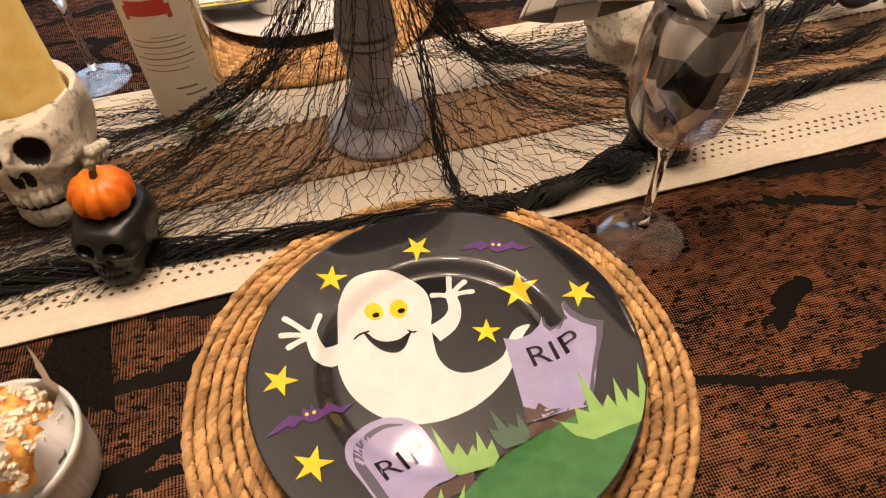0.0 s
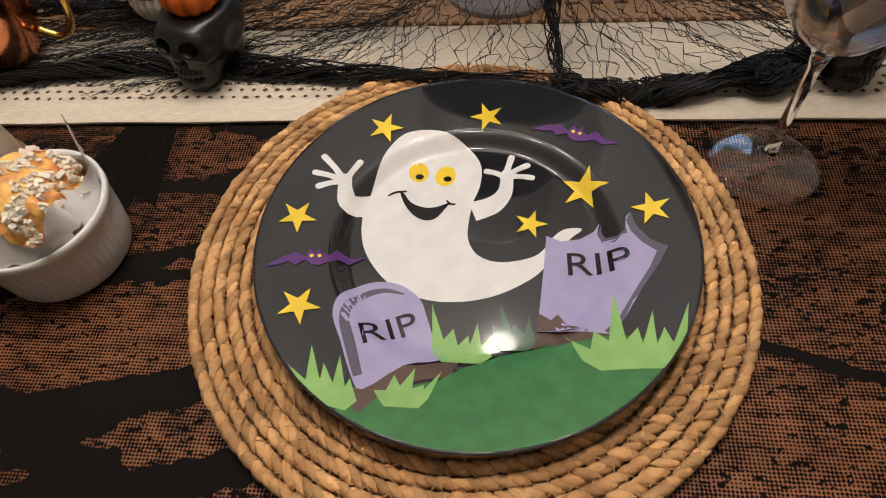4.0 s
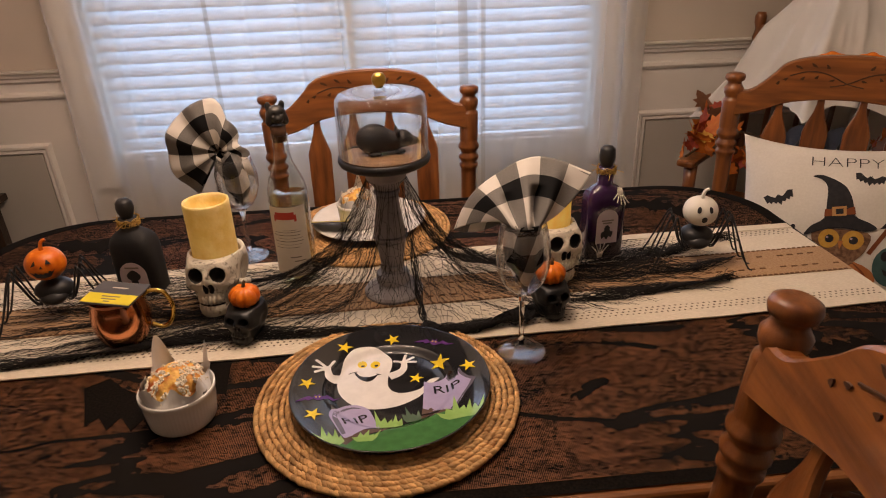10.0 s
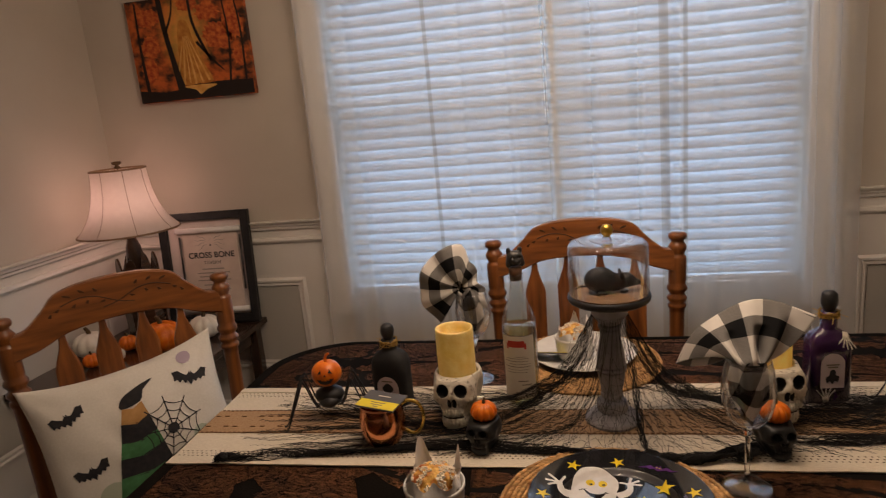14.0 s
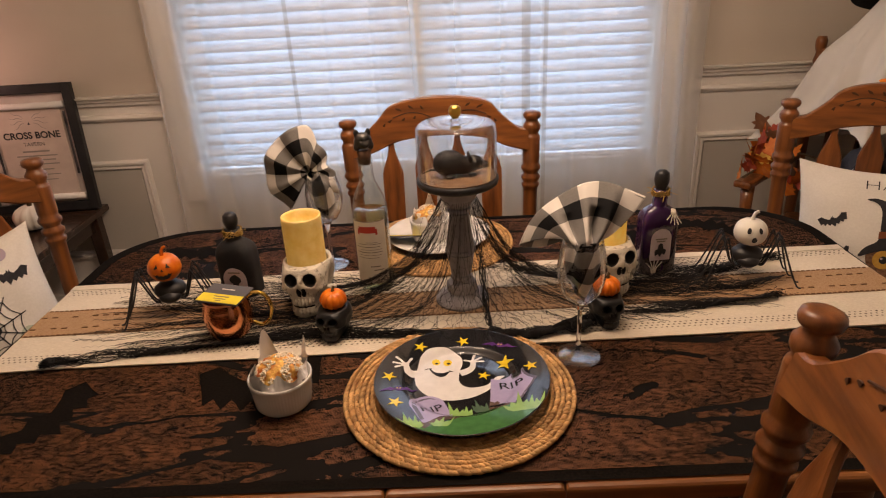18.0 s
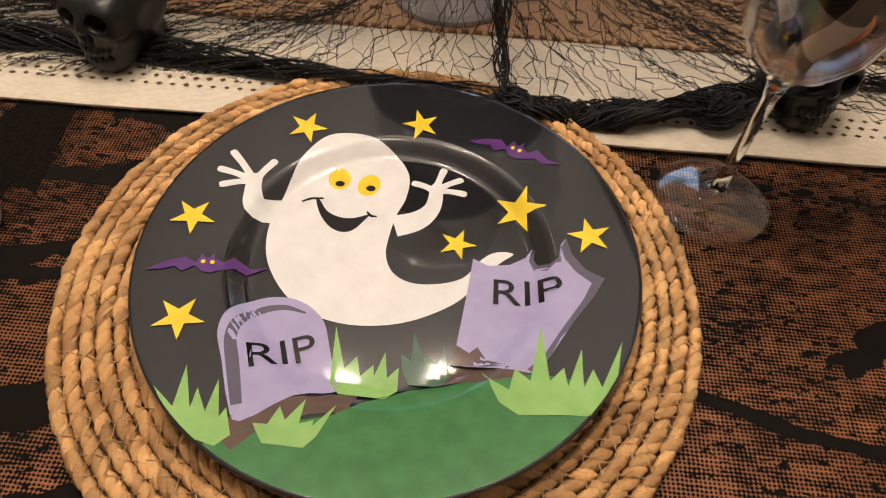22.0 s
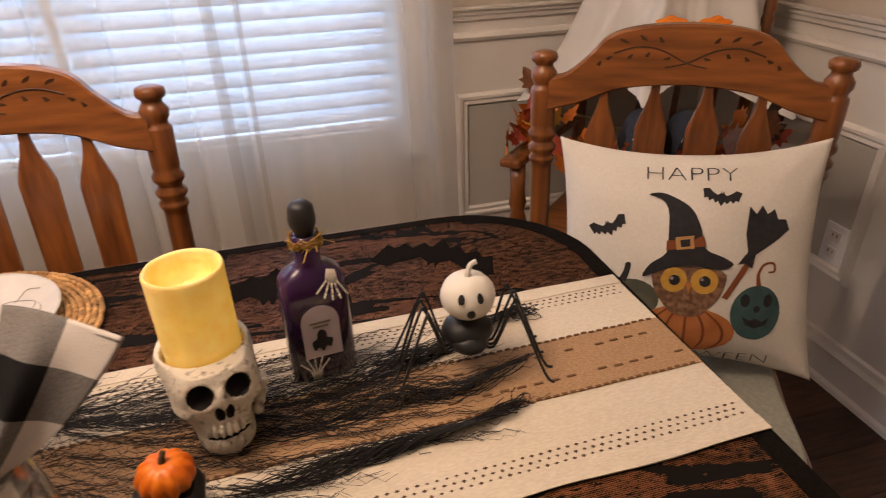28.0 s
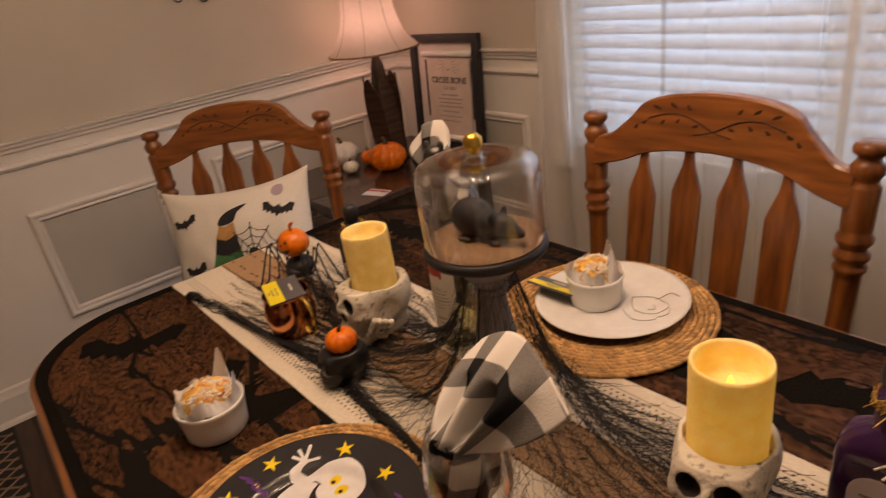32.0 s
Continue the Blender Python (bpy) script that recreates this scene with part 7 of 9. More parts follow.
for kx, ky, kr, ks in ((0.060, 0.153, 0.014, 31), (0.205, 0.163, 0.015, 32), (-0.735, 0.120, 0.012, 33)):
    kn = Threads()
    kq = random.Random(ks)
    for c in range(46):
        th0, ph0, tw = kq.uniform(0, 6.28), kq.uniform(-1.2, 1.2), kq.uniform(2, 5)
        rr = kr * kq.uniform(0.5, 1.0)
        kn.add([(kx + rr * 1.3 * math.cos(th0 + tw * q / 12) * math.cos(ph0 + q * 0.1), ky + rr * math.sin(th0 + tw * q / 12) * math.cos(ph0 + q * 0.1), max(NZ + 0.0006, Zb + 0.006 + rr * 0.7 * math.sin(ph0 + q * 0.1))) for q in range(13)], 0.0007)
    kn.make("knotted_tuft", M["net"], net, "knotted tuft of black gauze")
bunch([(0.030, 0.268, NZ + 0.222), (0.040, 0.236, NZ + 0.12), (0.046, 0.205, NZ + 0.05), (0.052, 0.176, NZ + 0.012), (0.075, 0.158, Zb), (0.11, 0.154, Zb), (0.15, 0.160, Zb)], 26, 0.007, 3, 0.0005)
bunch([(0.045, 0.160, Zb), (0.09, 0.150, Zb), (0.14, 0.152, Zb + 0.002), (0.18, 0.166, Zb + 0.006), (0.23, 0.186, Zb + 0.006), (0.27, 0.205, Zb)], 90, 0.010, 4)
bunch([(0.19, 0.168, Zb + 0.004), (0.205, 0.160, Zb + 0.012), (0.225, 0.170, Zb + 0.006), (0.215, 0.182, Zb + 0.006), (0.195, 0.172, Zb + 0.006)], 60, 0.009, 5)
bunch([(0.30, 0.222, Zb), (0.40, 0.225, Zb), (0.50, 0.238, Zb), (0.58, 0.246, Zb), (0.625, 0.262, Zb)], 60, 0.011, 6)
bunch([(0.36, 0.330, Zb), (0.47, 0.350, Zb), (0.58, 0.385, Zb), (0.66, 0.418, Zb), (0.70, 0.410, Zb)], 60, 0.016, 7)
bunch([(0.32, 0.300, Zb), (0.45, 0.300, Zb), (0.56, 0.300, Zb), (0.66, 0.330, Zb)], 46, 0.020, 8, 0.0005)
bunch([(-0.03, 0.31, NZ + 0.20), (-0.10, 0.30, NZ + 0.08), (-0.19, 0.28, NZ + 0.02), (-0.30, 0.25, Zb), (-0.42, 0.235, Zb), (-0.56, 0.23, Zb)], 18, 0.022, 9, 0.0004)
bunch([(-0.62, 0.33, Zb), (-0.50, 0.30, Zb), (-0.40, 0.27, Zb), (-0.33, 0.26, Zb)], 40, 0.022, 10, 0.0005)
bunch([(0.035, 0.31, NZ + 0.20), (0.075, 0.33, NZ + 0.10), (0.125, 0.36, NZ + 0.03), (0.19, 0.39, Zb), (0.28, 0.41, Zb)], 18, 0.016, 12, 0.0004)

# ---------------------------------------------------------------- chandelier over the table
ch = thing("chandelier", pose(*CHANDELIER), "dark metal chandelier with five lit frosted bulbs", "chandelier")
part("rod", tube([(0, 0, 0.04), (0, 0, ZC - CHANDELIER.z - 0.02)], 0.006, 10), M["black"], ch)
part("canopy", lathe([(0, 0), (0.05, 0), (0.06, -0.012), (0.02, -0.03), (0, -0.03)], 24), M["black"], ch, smooth=True, m=pose(0, 0, ZC - CHANDELIER.z))
part("hub", lathe([(0, -0.03), (0.02, -0.02), (0.03, 0.0), (0.02, 0.03), (0.01, 0.05), (0, 0.05)], 24), M["black"], ch, smooth=True)
M["bulb"] = material("lit_frosted_bulb", (0.9, 0.85, 0.75), 0.5, emit=(1.0, 0.80, 0.55), strength=22.0)
for p in BULBS:
    d = p - CHANDELIER
    part("arm", tube(smooth_line([(d.x * 0.08, d.y * 0.08, 0), (d.x * 0.5, d.y * 0.5, -0.04), (d.x * 0.9, d.y * 0.9, 0.0), (d.x, d.y, 0.045)], 5), 0.005, 8), M["black"], ch, smooth=True)
    bulb = part("bulb", lathe([(0, -0.034), (0.018, -0.03), (0.031, -0.012), (0.033, 0.004), (0.026, 0.022), (0.014, 0.034), (0.013, 0.044), (0, 0.044)], 24), M["bulb"], ch, "lit frosted bulb", True, m=pose(*d))
    bulb.visible_shadow = False

# ---------------------------------------------------------------- pillows
M["pillow"] = material("white_linen_pillow", (0.66, 0.62, 0.55), 0.9, color2=(0.71, 0.67, 0.60), scale=200, bump=0.35, bump_scale=600)
FAB = {
    "ink": material("printed_black", (0.016, 0.015, 0.018), 0.9, color2=(0.026, 0.024, 0.026), scale=90),
    "orange": material("printed_orange", (0.40, 0.13, 0.035), 0.9, color2=(0.50, 0.19, 0.06), scale=30),
    "dark_orange": material("printed_dark_orange", (0.20, 0.055, 0.015), 0.9),
    "teal": material("printed_teal", (0.03, 0.075, 0.075), 0.9, color2=(0.05, 0.11, 0.105), scale=40),
    "moss": material("printed_moss", (0.07, 0.075, 0.055), 0.9, color2=(0.12, 0.12, 0.085), scale=40),
    "owl": material("printed_owl_brown", (0.11, 0.05, 0.025), 0.9, color2=(0.28, 0.16, 0.09), scale=110),
    "gold": material("printed_gold", (0.52, 0.27, 0.035), 0.9, color2=(0.60, 0.36, 0.07), scale=80),
    "green": material("printed_green", (0.04, 0.14, 0.05), 0.9, color2=(0.06, 0.20, 0.08), scale=60),
    "tan": material("printed_tan", (0.40, 0.21, 0.07), 0.9, color2=(0.48, 0.27, 0.10), scale=60),
    "lilac": material("printed_lilac", (0.38, 0.30, 0.36), 0.9),
    "pale_green": material("printed_pale_green", (0.42, 0.46, 0.36), 0.9),
}
PW, PH, PT = 0.222, 0.208, 0.075


def pillow_point(x, y, side=1):
    """A point of the plump pillow's face; x, y in metres from its middle."""
    u, v = max(-1, min(1, x / PW)), max(-1, min(1, y / PH))
    bulge = ((1 - abs(u) ** 2.2) * (1 - abs(v) ** 2.2)) ** 0.72
    pinch = 1 - 0.085 * (1 - abs(v) ** 2.2) * abs(u) ** 4
    pinch_v = 1 - 0.15 * (1 - abs(u) ** 2.2) * abs(v) ** 4
    d = min(math.hypot(1 - abs(u), 1 - abs(v)), 1)
    fan = math.atan2(1 - abs(v), 1 - abs(u) + 1e-6)
    crease = 0.011 * noise.noise((u * 2.0, v * 2.0, 3)) + 0.0045 * noise.noise((u * 5, v * 3.5, 1)) + 0.0150 * math.sin(fan * 9 + 3 * u) * max(0, 0.75 - d) * (d > 0.02)
    return Vector((u * PW * pinch, v * PH * pinch_v, side * (PT * bulge + 0.002 + crease * bulge)))


def on_pillow(x, y):
    e = 0.002
    p, a, b = pillow_point(x, y), pillow_point(x + e, y), pillow_point(x, y + e)
    n = (a - p).cross(b - p)
    n = n.normalized() if n.length > 1e-12 else Vector((0, 0, 1))
    return p, n


def pillow(m, label):
    pl = thing("throw_pillow", m, label, "pillow", "halloween pillows")
    bm = bmesh.new()
    n = 44
    faces = []
    for side in (1, -1):
        g = [[bm.verts.new(pillow_point(PW * (2 * i / n - 1), PH * (2 * j / n - 1), side)) for i in range(n + 1)] for j in range(n + 1)]
        for j in range(n):
            for i in range(n):
                q = (g[j][i], g[j][i + 1], g[j + 1][i + 1], g[j + 1][i])
                bm.faces.new(q if side > 0 else q[::-1])
        faces.append(g)
    a, b = faces
    for j in range(n):
        for i in (0, n):
            bm.faces.new((a[j][i], a[j + 1][i], b[j + 1][i], b[j][i]))
    for i in range(n):
        for j in (0, n):
            bm.faces.new((a[j][i], a[j][i + 1], b[j][i + 1], b[j][i]))
    bmesh.ops.recalc_face_normals(bm, faces=bm.faces[:])
    part("cover", bm, M["pillow"], pl, "white linen cover", True)
    return pl


def cloth_print(pl, name, outline, ink_name, label="", lift=0.001, smooth=0, step=0.012):
    """A print on the pillow, its outline in units of the half width and half height."""
    o = smooth_line(outline, smooth, True) if smooth else outline
    return on_surface(name, [(x * PW, y * PH) for x, y in o], on_pillow, FAB[ink_name], pl, step, label, (), lift)


def oval(cx, cy, rx, ry, n=22):
    return [(cx + rx * math.cos(math.tau * i / n), cy + ry * math.sin(math.tau * i / n)) for i in range(n)]


def pillow_text(pl, body, size, x, y, m=None):
    ob = text_outline(body, size, FAB["ink"], pl, Matrix.Identity(4), "printed_lettering", 0.0, 0.0009)
    for v in ob.data.vertices:
        p, nrm = on_pillow(v.co.x * 1.25 + x * PW, v.co.y + y * PH)
        v.co = p + nrm * 0.0016
    return ob




def frame_of(center, right, up):
    r = Vector(right).normalized()
    n = r.cross(Vector(up)).normalized()
    u = n.cross(r)
    m = Matrix.Identity(4)
    for i, c in enumerate((r, u, n)):
        for k in range(3):
            m[k][i] = c[k]
    return Matrix.Translation(center) @ m


pr = pillow(frame_of((1.062, 0.592, 0.682), (0.884, -0.467, 0.04), (0.157, 0.33, 0.93)), "white pillow printed with a witch-hat owl and pumpkins")
pillow_text(pr, "HAPPY", 0.040, -0.01, 0.72)
pillow_text(pr, "HALLOWEEN", 0.036, 0.05, -0.86)
for cx, cy, w, tn in ((-0.60, 0.25, 0.30, 22), (0.20, 0.52, 0.28, -8)):
    cloth_print(pr, "printed_bat", turned(bat_outline(w), (cx, cy, tn, 1)), "ink", "black printed bat")
cloth_print(pr, "printed_pumpkin", oval(-0.40, -0.33, 0.20, 0.17), "moss", "grey-green printed pumpkin", 0.0008)
cloth_print(pr, "printed_stem", stroke([(-0.48, -0.18), (-0.45, -0.10), (-0.44, -0.04)], (0.03, 0.022, 0.022)), "ink", "", 0.0010)
cloth_print(pr, "printed_pumpkin", oval(-0.01, -0.58, 0.37, 0.22), "orange", "orange printed pumpkin", 0.0012)
for k in (-0.24, -0.12, 0.0, 0.12, 0.24):
    cloth_print(pr, "printed_rib", stroke([(k * 0.5, -0.38), (k * 1.05, -0.52), (k * 1.1, -0.66), (k * 0.7, -0.78)], (0.006, 0.010, 0.010, 0.004)), "dark_orange", "", 0.0016, 0, 0.02)
cloth_print(pr, "printed_owl", [(-0.22, -0.05), (0.22, -0.05), (0.24, -0.22), (0.16, -0.36), (0.08, -0.44), (-0.08, -0.44), (-0.18, -0.34), (-0.25, -0.20)], "owl", "brown printed owl", 0.0018, 4)
for cx in (-0.105, 0.11):
    cloth_print(pr, "printed_eye", oval(cx, -0.145, 0.095, 0.105), "gold", "golden owl eye", 0.0022)
    cloth_print(pr, "printed_pupil", oval(cx + 0.005, -0.145, 0.040, 0.045, 14), "ink", "", 0.0026)
    cloth_print(pr, "printed_glint", oval(cx - 0.015, -0.130, 0.012, 0.014, 8), "lilac", "", 0.0030, 0, 0.03)
cloth_print(pr, "printed_beak", [(-0.02, -0.16), (0.03, -0.16), (0.005, -0.26)], "orange", "", 0.0028)
cloth_print(pr, "printed_hat", [(-0.33, -0.13), (-0.28, -0.02), (-0.17, 0.07), (-0.16, 0.25), (-0.17, 0.42), (-0.23, 0.50), (-0.31, 0.53), (-0.22, 0.55), (-0.10, 0.50), (0.0, 0.42), (0.06, 0.28), (0.10, 0.12), (0.22, 0.06), (0.30, 0.0), (0.20, -0.04), (0.0, -0.02), (-0.18, -0.06)], "ink", "black printed witch hat", 0.0032, 3)
cloth_print(pr, "printed_hat_band", [(-0.17, 0.09), (0.10, 0.14), (0.08, 0.22), (-0.17, 0.17)], "dark_orange", "", 0.0036)
cloth_print(pr, "printed_buckle", [(-0.10, 0.10), (0.02, 0.12), (0.01, 0.22), (-0.11, 0.20)], "tan", "tan buckle", 0.0040)
cloth_print(pr, "printed_buckle_hole", [(-0.07, 0.125), (-0.008, 0.137), (-0.014, 0.192), (-0.078, 0.18)], "ink", "", 0.0044)
cloth_print(pr, "printed_broomstick", stroke([(0.26, -0.28), (0.34, -0.12), (0.42, 0.04)], (0.022, 0.022, 0.022)), "dark_orange", "", 0.0010)
cloth_print(pr, "printed_broom", [(0.33, 0.0), (0.40, 0.10), (0.38, 0.24), (0.40, 0.46), (0.45, 0.40), (0.49, 0.47), (0.53, 0.40), (0.58, 0.44), (0.61, 0.36), (0.67, 0.36), (0.70, 0.28), (0.62, 0.20), (0.52, 0.12), (0.46, 0.08), (0.44, -0.03), (0.38, 0.01)], "ink", "black printed broom", 0.0012)
cloth_print(pr, "printed_pumpkin", oval(0.50, -0.40, 0.19, 0.235), "teal", "teal printed pumpkin", 0.0012)
for o in (oval(0.41, -0.29, 0.035, 0.055, 12), oval(0.58, -0.29, 0.035, 0.055, 12), oval(0.50, -0.36, 0.025, 0.03, 10), [(0.40, -0.43), (0.46, -0.46), (0.50, -0.44), (0.55, -0.47), (0.61, -0.43), (0.58, -0.50), (0.50, -0.53), (0.43, -0.50)]):
    cloth_print(pr, "printed_face", o, "ink", "", 0.0018)
cloth_print(pr, "printed_vine", stroke([(0.50, -0.17), (0.49, -0.08), (0.53, 0.0), (0.60, 0.01), (0.61, -0.05), (0.57, -0.06)], (0.02, 0.012, 0.010, 0.009, 0.008, 0.007)), "dark_orange", "", 0.0012)

pl = pillow(frame_of((-1.105, 0.372, 0.655), (0.70, 0.70, 0.08), (-0.25, 0.22, 0.93)), "white pillow printed with bats, a web and a striped witch hat")
for cx, cy, w, tn in ((-0.62, 0.52, 0.36, 14), (0.62, 0.50, 0.40, -12), (-0.55, -0.12, 0.36, 10)):
    cloth_print(pl, "printed_bat", turned(bat_outline(w), (cx, cy, tn, 1)), "ink", "black printed bat")
cloth_print(pl, "printed_moon", oval(0.62, 0.78, 0.08, 0.09), "lilac", "pale lilac printed moon")
cloth_print(pl, "printed_dot", oval(-0.42, -0.45, 0.15, 0.15), "pale_green", "", 0.0008)
cloth_print(pl, "printed_dot", oval(0.55, -0.18, 0.10, 0.12), "pale_green", "", 0.0008)
hat_bands = [("tan", -0.86, -0.62, 0.55, 0.34), ("ink", -0.62, -0.50, 0.34, 0.30), ("green", -0.50, -0.30, 0.30, 0.26), ("ink", -0.30, -0.10, 0.26, 0.22), ("green", -0.10, 0.06, 0.22, 0.18), ("ink", 0.06, 0.26, 0.18, 0.14), ("tan", 0.26, 0.42, 0.14, 0.10)]
for k, (c, y0, y1, w0, w1) in enumerate(hat_bands):
    cx0, cx1 = -0.10 + 0.06 * k / 6, -0.10 + 0.06 * (k + 1) / 6
    cloth_print(pl, "printed_hat_stripe", [(cx0 - w0, y0), (cx0, y0 - 0.05), (cx0 + w0, y0 + 0.02), (cx1 + w1, y1 + 0.02), (cx1, y1 - 0.03), (cx1 - w1, y1)], c, "striped witch hat band", 0.0014)
cloth_print(pl, "printed_hat_tip", [(-0.14, 0.42), (0.06, 0.44), (0.12, 0.56), (0.24, 0.66), (0.06, 0.62), (-0.10, 0.54)], "ink", "", 0.0016, 3)
for i in range(9):
    a = math.tau * i / 9 + 0.2
    cloth_print(pl, "printed_web", stroke([(0.28 + 0.03 * math.cos(a), 0.02 + 0.03 * math.sin(a)), (0.28 + 0.33 * math.cos(a), 0.02 + 0.38 * math.sin(a))], (0.006, 0.006), 3), "ink", "", 0.0018, 0, 0.03)
for rr in (0.10, 0.19, 0.28):
    for i in range(9):
        a, b = math.tau * i / 9 + 0.2, math.tau * (i + 1) / 9 + 0.2
        p, q = (0.28 + rr * math.cos(a), 0.02 + rr * 1.15 * math.sin(a)), (0.28 + rr * math.cos(b), 0.02 + rr * 1.15 * math.sin(b))
        mid = (0.28 + rr * 0.86 * math.cos((a + b) / 2), 0.02 + rr * 0.99 * math.sin((a + b) / 2))
        cloth_print(pl, "printed_web", stroke([p, mid, q], (0.005, 0.005, 0.005), 3), "ink", "", 0.0020, 0, 0.03)
cloth_print(pl, "printed_spider", oval(0.28, 0.02, 0.06, 0.06), "ink", "", 0.0022)

M["cushion"] = material("grey_green_seat_cushion", (0.27, 0.27, 0.225), 0.9, color2=(0.33, 0.33, 0.28), scale=120, bump=0.3, bump_scale=500)
seat_o = smooth_line([(-0.205, -0.19), (0, -0.215), (0.205, -0.19), (0.215, 0.0), (0.185, 0.165), (0, 0.175), (-0.185, 0.165), (-0.215, 0.0)], 6, True)
for m in (pose(0.989, 0.520, 0.4802, 0, 0, -29.6), pose(-0.992, 0.282, 0.4802, 0, 0, 45)):
    tagged(part("seat_cushion", slab(seat_o, 0.028, 0.010, 3), M["cushion"], None, "", True, m), "thin grey-green seat cushion on a dining chair", "cushion", "seat cushions")

# ---------------------------------------------------------------- rocking chair with a sheet ghost
RA = -46.6
rock_m = pose(1.357, 1.232, 0, 0, 0, RA)
ghost_m = pose(1.447, 1.258, 0, 0, 0, -27)
rk = thing("rocking_chair", rock_m, "brown wooden rocking chair standing in the corner", "rocking chair")
RPOST = [(0, 0), (0.016, 0), (0.019, 0.1), (0.020, 0.5), (0.0185, 0.88), (0.020, 0.89), (0.014, 0.90), (0.019, 0.915), (0.014, 0.935), (0.013, 0.945), (0.019, 0.965), (0.020, 0.985), (0.014, 1.0), (0, 1.0)]
for s in (-1, 1):
    turned_post((s * 0.215, 0.12, 0.062), (s * 0.243, 0.215, 1.06), RPOST, "back_post", rk)
    turned_post((s * 0.235, -0.24, 0.062), (s * 0.245, -0.25, 0.62), LEG, "front_leg", rk)
    part("arm", box(0.06, 0.46, 0.024, 0.008, at=(s * 0.252, -0.06, 0.632)), M["oak"], rk)
    part("rocker", tube(smooth_line([(s * 0.23, -0.42, 0.085), (s * 0.23, -0.25, 0.045), (s * 0.23, 0.0, 0.030), (s * 0.23, 0.25, 0.045), (s * 0.23, 0.40, 0.085)], 6), 0.017, 8), M["oak"], rk, smooth=True)
part("seat", box(0.46, 0.44, 0.03, 0.01, at=(0, -0.06, 0.40)), M["oak_flat"], rk)
part("top_rail", box(0.47, 0.022, 0.10, 0.008, at=(0, 0.205, 0.97)), M["oak_flat"], rk)
for x in (-0.15, -0.05, 0.05, 0.15):
    part("spindle", tube([(x, 0.13, 0.412), (x, 0.195, 0.93)], 0.009, 8), M["oak"], rk)

M["sheet"] = material("white_cotton_sheet", (0.64, 0.62, 0.58), 0.9, color2=(0.70, 0.68, 0.64), scale=8, bump=0.2, bump_scale=300)
M["denim"] = material("dark_denim", (0.022, 0.026, 0.038), 0.9, color2=(0.035, 0.040, 0.055), scale=200, bump=0.3)
M["rubber"] = material("white_sneaker_rubber", (0.66, 0.64, 0.60), 0.5)


